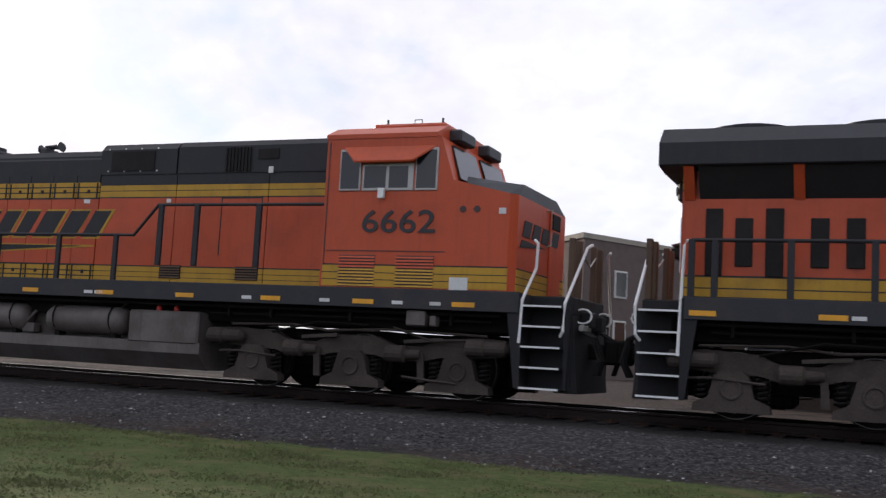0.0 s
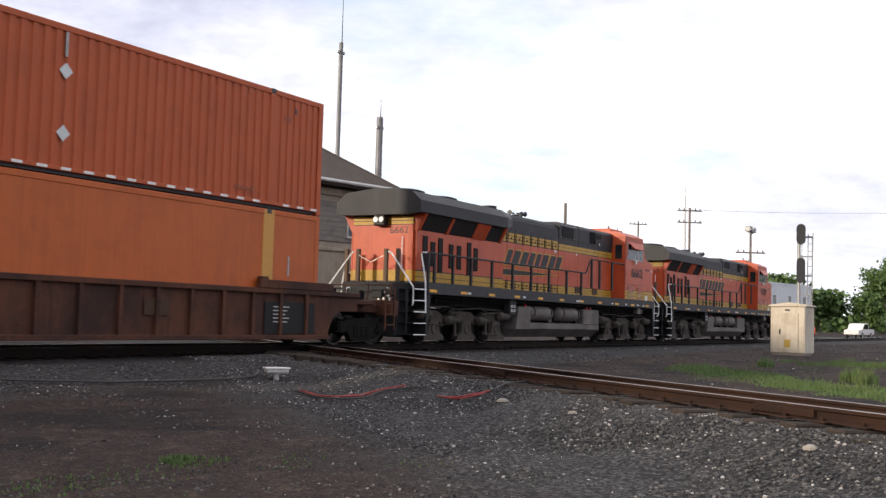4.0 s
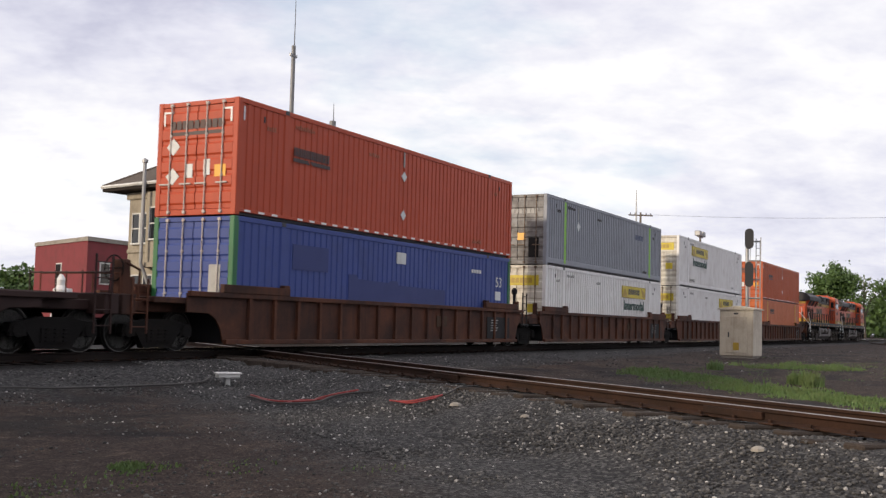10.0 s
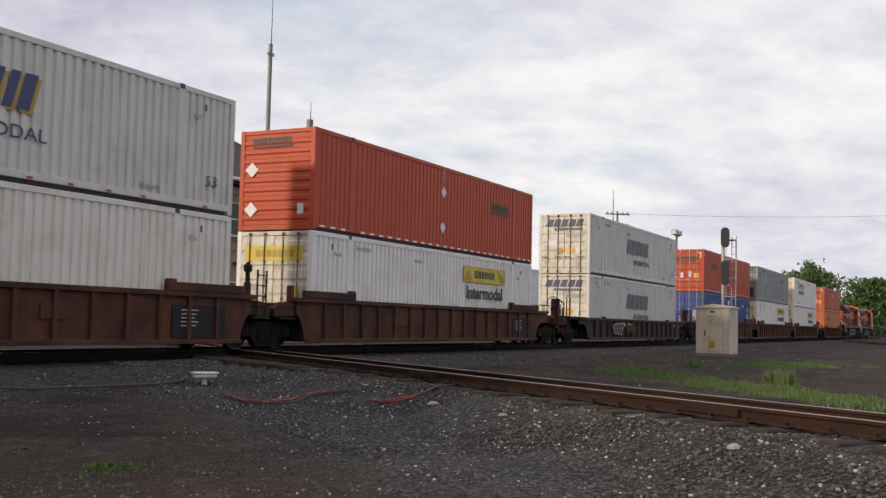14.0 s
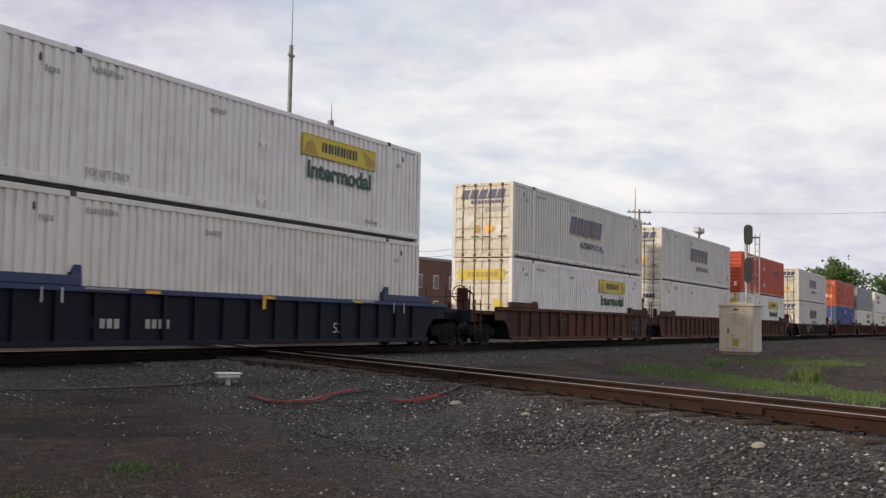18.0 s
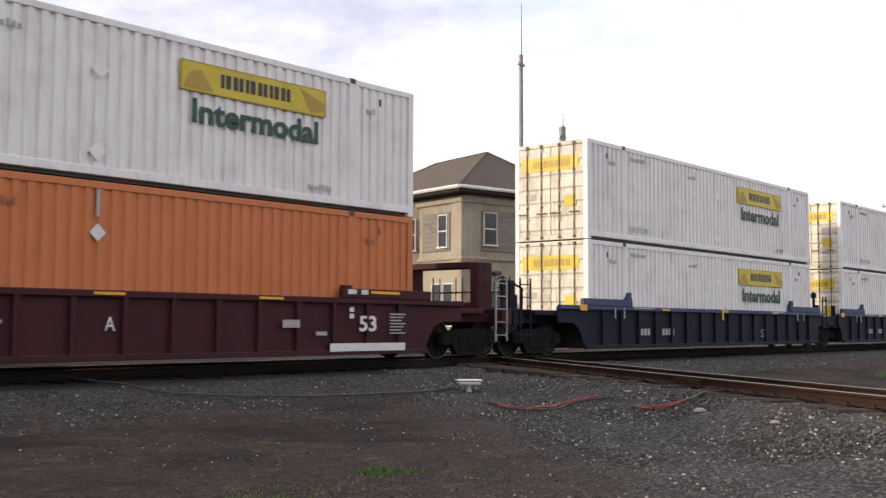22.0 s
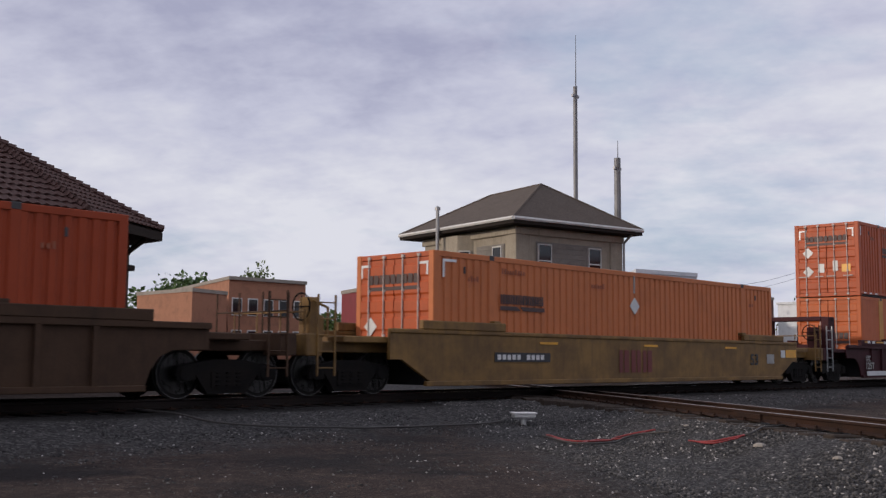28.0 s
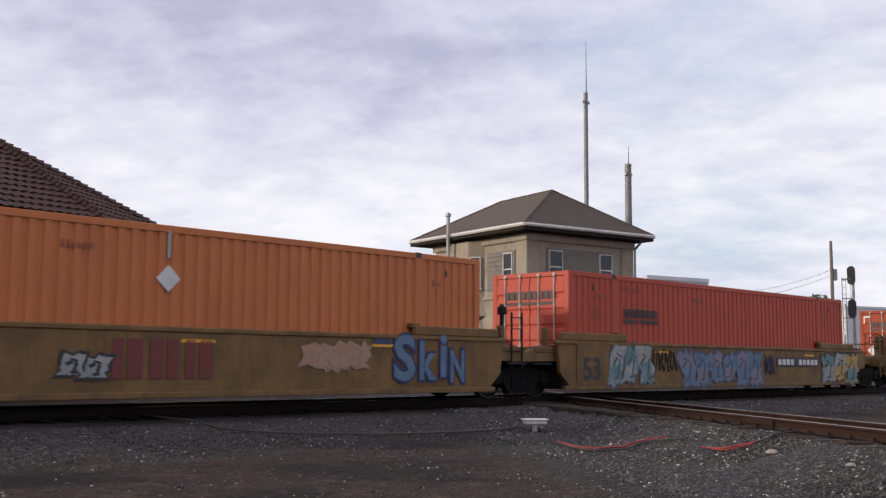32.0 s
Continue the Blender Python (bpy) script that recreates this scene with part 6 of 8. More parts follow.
    part("grab_iron", Build().tube([(0.62, -0.75, 2.15), (0.60, -0.75, 2.2), (0.60, -0.75, 3.05), (0.62, -0.75, 3.1)], 0.016, 6), M["rail_white"], loco)
    letters(number, 0.655, -0.26, 3.2, 0.66, 0.2, M["ink_brown"], loco, "x")
    # cab: full width, sloping front
    cy = 1.54
    cab = Build()
    cab.prism([(16.85, DECK), (19.55, DECK), (19.55, 3.54), (19.30, 3.60), (19.05, 4.34), (18.9, 4.42), (16.95, 4.42), (16.85, 4.36)], "y", -cy, cy)
    part("cab_shell", cab, O, loco)
    # nose: sides run on, then turn in across the corners to a narrow front
    plan = [(19.545, -cy, 3.54), (20.32, -cy, 3.36), (20.42, -cy + 0.16, 3.36), (20.42, cy - 0.16, 3.36), (20.32, cy, 3.36), (19.545, cy, 3.54)]
    nose = Build().mesh([(p[0], p[1], DECK) for p in plan] + plan, [(0, 1, 7, 6), (1, 2, 8, 7), (2, 3, 9, 8), (3, 4, 10, 9), (4, 5, 11, 10), (0, 6, 11, 5), (5, 4, 3, 2, 1, 0)])
    crown = [(19.40, -1.15, 3.72), (20.22, -1.08, 3.60), (20.36, -0.95, 3.60), (20.36, 0.95, 3.60), (20.22, 1.08, 3.60), (19.40, 1.15, 3.72)]
    part("nose", nose, O, loco)
    top_ = Build().mesh(plan + crown, [(0, 1, 7, 6), (1, 2, 8, 7), (2, 3, 9, 8), (3, 4, 10, 9), (4, 5, 11, 10), (0, 6, 11, 5), (6, 7, 8, 9, 10, 11)])
    part("nose_top", top_, K, loco, "black anti-glare nose top")
    for side in (-1, 1):
        y = side * (cy + 0.004)
        part("cab_stripe", banded(16.9, 20.33, y - 0.008, y + 0.008, [(1.76, 1.87, 0), (1.87, 1.885, 1), (1.885, 1.99, 0), (1.99, 2.005, 1), (2.005, 2.12, 0), (2.12, 2.145, 1)]), [Y, K], loco)
        part("seam_line", Build().box(16.95, 19.2, y - 0.006, y + 0.006, 2.37, 2.385).box(16.9, 16.92, y - 0.006, y + 0.006, 2.0, 4.3), M["ink_brown"], loco)
        for gx in (17.22, 18.32):
            lo = part("cab_louvre", Build().box(gx, gx + 0.7, y - 0.010, y + 0.010, 1.76, 2.30), M["ink_brown"], loco)
            for k in range(10):
                part("louvre_blade", Build().prism([(y + side * 0.008, 1.765 + k * 0.054), (y + side * 0.026, 1.765 + k * 0.054), (y + side * 0.008, 1.80 + k * 0.054)], "x", gx, gx + 0.7), Y if k < 6 else O, lo)
        roofp = Build().prism([(side * (cy + 0.014), 4.35), (side * (cy + 0.014), 4.43), (side * 1.15, 4.62), (0, 4.66), (0, 4.35)], "x", 16.83, 18.98)
        part("cab_roof", roofp, O, loco)
        for x0, x1 in ((17.16, 17.52), (18.62, 18.98)):
            fr = part("window_frame", Build().cbox(x0 - 0.03, x1 + 0.03, y - 0.02, y + 0.02, 3.42, 4.16, 0.01), M["steel"], loco)
            part("window_pane", Build().box(x0, x1, y - 0.024, y + 0.024, 3.46, 4.12), M["glass"], fr)
        fr = part("window_frame", Build().cbox(17.58, 18.56, y - 0.016, y + 0.016, 3.42, 3.90, 0.01), M["steel"], loco)
        part("window_pane", Build().box(17.62, 18.04, y - 0.02, y + 0.02, 3.47, 3.85).box(18.1, 18.46, y - 0.02, y + 0.02, 3.47, 3.85), M["glass"], fr)
        part("sun_shade", Build().mesh([(17.2, y, 4.2), (18.95, y, 4.2), (18.6, y + side * 0.2, 3.92), (17.5, y + side * 0.2, 3.92), (17.2, y, 4.17), (18.95, y, 4.17), (18.6, y + side * 0.19, 3.89), (17.5, y + side * 0.19, 3.89)],
                                       [(0, 1, 2, 3), (4, 7, 6, 5), (0, 3, 7, 4), (1, 5, 6, 2), (2, 6, 7, 3)]), O, loco)
        part("mirror", Build().cbox(17.93, 18.05, y + side * 0.06 - 0.04, y + side * 0.06 + 0.04, 3.28, 3.46, 0.01), M["rail_white"], loco)
        if side < 0:
            letters(number, 17.63, y - 0.01, 2.69, 1.38, 0.40, M["ink"], loco, bold=0.008, label="black road number")
        part("white_square", Build().box(19.32, 19.65, y - 0.014, y + 0.014, 1.72, 1.95), M["placard"], loco)
        part("small_plate", Build().box(20.14, 20.26, y - 0.008, y + 0.008, 3.02, 3.12), M["placard"], loco)
        part("vent_hole", Build().lathe([(0.06, -0.01), (0.06, 0.0)], (19.5, y, 3.1), "y", 8).lathe([(0.06, -0.01), (0.06, 0.0)], (19.75, y, 3.1), "y", 8), M["ink_brown"], loco)
        wind = Build().mesh([(19.335, side * 0.12, 3.66), (19.335, side * 1.3, 3.66), (19.115, side * 1.2, 4.26), (19.115, side * 0.12, 4.26), (19.30, side * 0.12, 3.65), (19.30, side * 1.3, 3.65), (19.08, side * 1.2, 4.25), (19.08, side * 0.12, 4.25)],
                             [(0, 1, 2, 3), (4, 7, 6, 5), (0, 4, 5, 1), (1, 5, 6, 2), (2, 6, 7, 3), (3, 7, 4, 0)])
        part("windshield", wind, M["glass"], loco, "dark windshield pane")
        part("rear_cab_window", Build().box(16.83, 16.86, min(side * 1.1, side * 1.4), max(side * 1.1, side * 1.4), 3.45, 4.05), M["glass"], loco)
        part("number_box", Build().cbox(18.95, 19.2, min(side * 0.35, side * 1.05), max(side * 0.35, side * 1.05), 4.36, 4.58, 0.03), M["ink"], loco)
    part("nose_stripe", banded(20.42, 20.428, -cy + 0.16, cy - 0.16, [(1.76, 1.87, 0), (1.87, 1.885, 1), (1.885, 1.99, 0), (1.99, 2.005, 1), (2.005, 2.12, 0), (2.12, 2.145, 1)]), [Y, K], loco)
    door = part("nose_door", Build().cbox(20.42, 20.45, 0.36, 1.06, 1.8, 3.34, 0.01), O, loco)
    part("nose_window", Build().cbox(20.445, 20.47, 0.46, 0.92, 3.02, 3.30, 0.02), M["screen"], door)
    for k in range(4):
        y_ = -1.15 + k * 0.52
        part("wordmark_bar", Build().prism([(y_, 2.70), (y_ + 0.4, 2.70), (y_ + 0.52, 2.98), (y_ + 0.12, 2.98)], "x", 20.42, 20.434 if k < 3 else 20.456), K, loco)
    part("wordmark_wedge", Build().prism([(-1.25, 2.50), (0.2, 2.62), (-1.15, 2.64)], "x", 20.42, 20.434), K, loco)
    part("nose_grab", Build().tube([(20.40, 0.2, 3.30), (20.52, 0.2, 3.32), (20.52, 0.2, 2.7), (20.42, 0.2, 2.66)], 0.016, 6), M["steel"], loco)
    part("roof_unit", Build().cbox(17.3, 18.75, -0.7, 0.7, 4.62, 4.80, 0.04), O, loco, "red roof air unit")
    for x in (17.5, 18.6):
        part("antenna", Build().tube([(x, -0.5, 4.7), (x, -0.5, 4.92)], 0.02, 6), M["ink"], loco)
    ant = Build().tube([(17.95, -0.3, 4.8), (17.95, -0.3, 4.95), (18.1, -0.3, 4.95), (18.1, -0.3, 4.8)], 0.012, 5)
    part("antenna", ant, M["ink"], loco)
    # roof kit
    part("exhaust_pipe", Build().cbox(7.0, 7.9, -0.35, 0.35, 4.4, 4.62, 0.05).lathe([(0.26, 0.0), (0.26, 0.14), (0.2, 0.14)], (7.4, 0, 4.6), "z", 16), K, loco)
    horn = Build()
    for k, (dx, dy) in enumerate(((0.42, -0.12), (0.36, 0.0), (-0.36, 0.12))):
        f = 1 if dx > 0 else -1
        horn.lathe([(0.025, 0.0), (0.035, f * 0.2), (0.06, dx * 0.85), (0.10, dx)], (9.2, -0.2 + dy, 4.66), "x", 10)
    horn.cbox(9.12, 9.28, -0.4, 0.0, 4.42, 4.62, 0.02)
    part("air_horn", horn, M["ink"], loco, "dark three-chime air horn")
    # tank, reservoirs and boxes under the deck
    part("fuel_tank", Build().prism([(-1.42, 0.62), (-1.42, 0.42), (-1.1, 0.12), (1.1, 0.12), (1.42, 0.42), (1.42, 0.62), (1.0, 0.66), (-1.0, 0.66)], "x", 6.9, 14.35).box(7.2, 14.1, -0.95, 0.95, 0.6, 1.3), M["tank"], loco)
    for side in (-1, 1):
        part("tank_end_box", Build().cbox(12.7, 14.3, side * 1.2 - 0.24, side * 1.2 + 0.24, 0.58, 1.20, 0.04), M["tank"], loco)
        part("tank_end_box", Build().prism([(6.85, 0.4), (8.0, 0.4), (8.0, 1.18), (7.05, 1.18)], "y", side * 1.2 - 0.24, side * 1.2 + 0.24), M["tank"], loco)
        for x0, x1 in ((8.04, 10.04), (10.56, 12.53)):
            part("air_reservoir", Build().lathe([(0.06, x0), (0.2, x0 + 0.05), (0.27, x0 + 0.16), (0.27, x1 - 0.16), (0.2, x1 - 0.05), (0.06, x1)], (0, side * 1.17, 0.97), "x", 18), M["tank"], loco, "dusty grey air reservoir", smooth=True)
            for x in (x0 + 0.3, x1 - 0.3):
                b = Build().tube([(x, side * 1.17 + 0.285 * math.cos(k * 0.4833), 1.0 + 0.285 * math.sin(k * 0.4833)) for k in range(14)], 0.016, 5)
                b.cbox(x - 0.06, x + 0.06, side * 1.2 - 0.1, side * 1.2 + 0.1, 0.62, 0.78, 0.01)
                part("tank_strap", b, M["truck"], loco)
        kit = Build().tube([(12.3, side * 1.2, 1.2), (12.45, side * 1.2, 1.32), (12.8, side * 1.2, 1.34)], 0.02, 5).tube([(9.9, side * 1.2, 1.1), (10.05, side * 1.25, 0.9), (10.2, side * 1.2, 1.1)], 0.03, 6).cbox(9.9, 10.2, side * 1.15 - 0.1, side * 1.15 + 0.1, 0.66, 0.85, 0.02)
        kit.cbox(18.98, 19.1, side * 1.42 - 0.1, side * 1.42 + 0.1, 1.12, 1.3, 0.02)
        kit.cbox(18.55, 18.9, side * 1.42 - 0.1, side * 1.42 + 0.1, 1.12, 1.38, 0.02)
        part("equipment_box", kit, M["tank"], loco)
        eb = part("equipment_box", Build().cbox(6.3, 6.8, side * 1.36 - 0.12, side * 1.36 + 0.12, 0.86, 1.40, 0.02), M["loco_well"], loco)
        for k in range(4):
            part("stencil_bar", Build().box(6.36 + (k % 2) * 0.2, 6.50 + (k % 2) * 0.2, side * 1.485 - 0.004, side * 1.485 + 0.004, 0.98 + (k // 2) * 0.14, 1.07 + (k // 2) * 0.14), M["ink_pale"], eb)
        cap = Build().lathe([(0.055, 0.0), (0.055, 0.07), (0.02, 0.1)], (13.7, side * 1.3, 1.2), "z", 10).lathe([(0.055, 0.0), (0.055, 0.07), (0.02, 0.1)], (13.3, side * 1.3, 1.2), "z", 10).lathe([(0.06, 0.0), (0.06, 0.09), (0.02, 0.12)], (7.8, side * 1.3, 1.18), "z", 10)
        part("filler_cap", cap, M["red_part"], loco)
        pipes = Build().tube([(0.8, side * 1.4, 1.34), (10.0, side * 1.4, 1.32), (20.2, side * 1.4, 1.34)], 0.03, 6).tube([(1.2, side * 1.3, 1.22), (6.2, side * 1.3, 1.24)], 0.025, 6).tube([(14.5, side * 1.3, 1.2), (20.0, side * 1.3, 1.24)], 0.025, 6)
        for x in (1.5, 3.2, 5.0, 14.9, 15.8, 17.4, 19.3):
            pipes.cbox(x, x + 0.05, side * 1.38 - 0.04, side * 1.38 + 0.04, 1.15, 1.42, 0.008)
        part("brake_pipe", pipes, M["truck"], loco)
        # walkway handrails
        y = side * 1.5
        rail = Build().tube([(0.9, y, 2.62), (12.72, y, 2.62), (13.25, y, 3.2), (16.95, y, 3.2)], 0.032, 7)
        part("handrail", rail, K, loco)
        mesh = cached(("stanchion", side), lambda: Build().cbox(-0.05, 0.05, y - 0.035, y + 0.035, DECK - 0.25, 2.63, 0.008), "stanchion", [K])
        tall = cached(("stanchion_tall", side), lambda: Build().cbox(-0.055, 0.055, y - 0.035, y + 0.035, 2.05, 3.21, 0.008), "stanchion", [K])
        for x in (0.9, 1.25, 2.35, 3.5, 4.9, 6.4, 7.85, 9.33, 10.9, 12.3):
            part("stanchion", mesh, None, loco, at=pose(x, 0, 0))
        for x in (13.32, 14.14, 15.49):
            part("stanchion", tall, None, loco, at=pose(x, 0, 0))
    loco_truck(loco, 3.52)
    loco_truck(loco, 17.47)
    end_steps(loco, 0.8, -1)
    end_steps(loco, 20.58, 1)
    return loco


for u, number in ((-26.0, "6662"), (-3.62, "8329")):
    TRAIN.append((u, 0.0, 0.0, locomotive(u, number)))

# ---- ground: one sheet, a little lower towards the camera ----
def ground_z(x, y):
    """Height of the ground at a place."""
    near = -0.62 + 0.12 * max(0.0, min(1.0, (x - 5) / 25)) + 0.22 * max(0.0, min(1.0, (x - 25) / 25))
    if y > 0:
        near = -0.34
    low = -0.10 * max(0.0, min(1.0, (-9 - y) / 9))
    bed = max(0.0, min(1.0, (5.2 - abs(y)) / 2.6))
    z = (near + low) * (1 - bed) + (-0.292) * bed
    # low bank under the slanting track
    c = abs((x - DIAG[0]) * DIAG_N[0] + y * DIAG_N[1])
    d = max(0.0, min(1.0, (3.0 - c) / 1.6))
    if -40 < y < 3:
        z = z * (1 - d) + max(z, RAIL_Z - 0.195) * d
    return z




def spaced(a, b, step):
    n = max(1, round((b - a) / step))
    return [a + (b - a) * i / n for i in range(n + 1)]


def make_ground():
    xs = spaced(-900, -60, 60) + spaced(-54, -14, 2.5)[1:] + spaced(-13, 34, 0.3) + spaced(36, 120, 2.5) + spaced(140, 2400, 110)
    ys = spaced(-900, -40, 60) + spaced(-36, -19, 1.2) + spaced(-18.6, 6, 0.3) + spaced(8, 60, 2.5) + spaced(80, 1600, 80)
    b = Build()
    n = len(ys)
    for x in xs:
        for y in ys:
            z = ground_z(x, y)
            if -16 < x < 40 and -20 < y < 8:
                z += 0.035 * noise.noise((x * 0.8, y * 0.8, 0)) + 0.012 * noise.noise((x * 4, y * 4, 3))
            b.v.append((x, y, z))
    for i in range(len(xs) - 1):
        for j in range(n - 1):
            b.f.append((i * n + j, (i + 1) * n + j, (i + 1) * n + j + 1, i * n + j + 1))
            b.k.append(0)
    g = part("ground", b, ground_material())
    g.data.polygons.foreach_set("use_smooth", [True] * len(g.data.polygons))
    return tagged(g, "dark gravelly ground with grey ballast and a strip of lawn", "ground", kind="structure")


make_ground()


# ---- tracks ----
def rail_ring(h):
    return [(-0.07, -h), (0.07, -h), (0.07, -h + 0.012), (0.012, -h + 0.04), (0.012, -0.05), (0.036, -0.035), (0.036, -0.004), (0.03, 0.0), (-0.03, 0.0), (-0.036, -0.004), (-0.036, -0.035), (-0.012, -0.05), (-0.012, -h + 0.04), (-0.07, -h + 0.012)]


def railway_rail(parent, a, b, top, h=0.18, web="rail_rust"):
    """One rail between two points of its head."""
    a, b = Vector(a), Vector(b)
    d = (b - a).normalized()
    side = Vector((d.y, -d.x, 0)).normalized()
    bd = Build()
    ring = rail_ring(h)
    n = len(ring)
    pts = [p + side * u + Vector((0, 0, w)) for p in (a, b) for u, w in ring]
    for i in range(n):
        bd.slot = 1 if i in (6, 7, 8) else 0
        j = (i + 1) % n
        bd.mesh([pts[i], pts[j], pts[n + j], pts[n + i]], [(0, 1, 2, 3)])
    bd.slot = 0
    bd.mesh(pts, [tuple(range(n)), tuple(range(2 * n - 1, n - 1, -1))])
    return part("rail", bd, [M[web], M[top]], parent)


main_line = thing("main_track", pose(0, 0, 0), "straight railway track with shiny rails on dark ties", "track", kind="structure")
for y in (-0.7525, 0.7525):
    railway_rail(main_line, (-500, y, RAIL_Z), (1500, y, RAIL_Z), "rail_top", web="rail_dark")
TIE = Build().cbox(-0.11, 0.11, -1.3, 1.3, -0.17, 0.0, 0.012).data("tie", [M["tie"]])
OLD_TIE = Build().cbox(-0.12, 0.12, -1.35, 1.35, -0.17, 0.0, 0.02).data("tie", [M["old_tie"]])
PLATE = Build().cbox(-0.1, 0.1, -0.16, 0.16, 0.0, 0.02, 0.006).cbox(-0.02, 0.02, -0.11, -0.075, 0.0, 0.055, 0.006).cbox(-0.02, 0.02, 0.075, 0.11, 0.0, 0.055, 0.006).data("tie_plate", [M["rail_rust"]])
rnd = random.Random(4)
for i in range(110):
    x = -16 + i * 0.52
    part("tie", TIE, None, main_line, at=pose(x, rnd.uniform(-0.04, 0.04), RAIL_Z - 0.19, 0, 0, rnd.uniform(-1.5, 1.5)))
    part("tie_plate", PLATE, None, main_line, at=pose(x, -0.7525, RAIL_Z - 0.192))
more = Build()
for i in range(420):
    x = 41.5 + i * 0.55
    more.box(x - 0.11, x + 0.11, -1.3, 1.3, RAIL_Z - 0.36, RAIL_Z - 0.19)
for i in range(60):
    x = -17 - i * 0.55
    more.box(x - 0.11, x + 0.11, -1.3, 1.3, RAIL_Z - 0.36, RAIL_Z - 0.19)
tagged(part("far_ties", more, M["tie"], main_line), kind="stuff")

slant = thing("slanting_track", pose(0, 0, 0), "rusty railway track that slants across the gravel to the crossing", "track", kind="structure")


CANT = 0.04


def diag_point(s, off, dz=0.0):
    """A point s metres along the slanting track from the crossing, off to its side."""
    p = Vector((DIAG[0], 0, 0)) + DIAG_DIR * s + Vector((DIAG_N[0], DIAG_N[1], 0)) * off
    return (p.x, p.y, RAIL_Z - CANT * (off + 0.7525) + dz)


for off in (-0.7525, 0.7525):
    for s0, s1 in ((-60.0, -19.2), (-19.2, -12.4), (-12.4, -2.4), (-2.4, 2.4), (2.4, 60.0)):
        railway_rail(slant, diag_point(s0, off), diag_point(s1, off), "rail_top_dull", 0.15)
for off in (-0.62, 0.62):
    railway_rail(slant, diag_point(-4.5, off), diag_point(4.5, off), "rail_top_dull", 0.15)
turn = math.degrees(math.atan2(DIAG_DIR.y, DIAG_DIR.x))
for i in range(60):
    s = -32 + i * 0.53
    lie = pose(*diag_point(s, rnd.uniform(-0.12, 0.12), -0.165 + rnd.uniform(-0.035, 0.008)), 2.29, 0, turn + rnd.uniform(-2, 2))
    if s < -9.4:
        part("tie", OLD_TIE, None, slant, at=lie)
    else:
        # the long timbers under the crossing reach out past the near rail
        out = 1.35 + 0.75 * min(1.0, (s + 9.4) / 4.0) + rnd.uniform(-0.15, 0.15)
        part("tie", Build().cbox(-0.12, 0.12, -1.35, out, -0.17, 0.0, 0.02), M["old_tie"], slant, at=lie)
    part("tie_plate", PLATE, None, slant, at=pose(*diag_point(s, 0.7525, -0.157), 2.29, 0, turn))
    part("tie_plate", PLATE, None, slant, at=pose(*diag_point(s, -0.7525, -0.157), 2.29, 0, turn))
for s in (-19.2, -12.4):
    part("joint_bar", Build().cbox(-0.45, 0.45, -0.025, 0.025, -0.12, -0.04, 0.006), M["rail_rust"], slant, at=pose(*diag_point(s, -0.79), 0, 0, turn))
# a third line far ahead that curves in from the side
side_line = thing("joining_track", pose(0, 0, 0), "far rusty track that curves in to the main line", "track", kind="structure")
for off in (0.0, 1.5):
    line = Build()
    pts = []
    for k in range(25):
        t = k / 24
        x = 150 - 100 * t
        y = -3.2 - 26 * t ** 2.2 - off
        pts.append((x, y, ground_z(x, y) + 0.1))
    line.tube(pts, 0.05, 6)
    part("rail", line, M["rail_rust"], side_line)


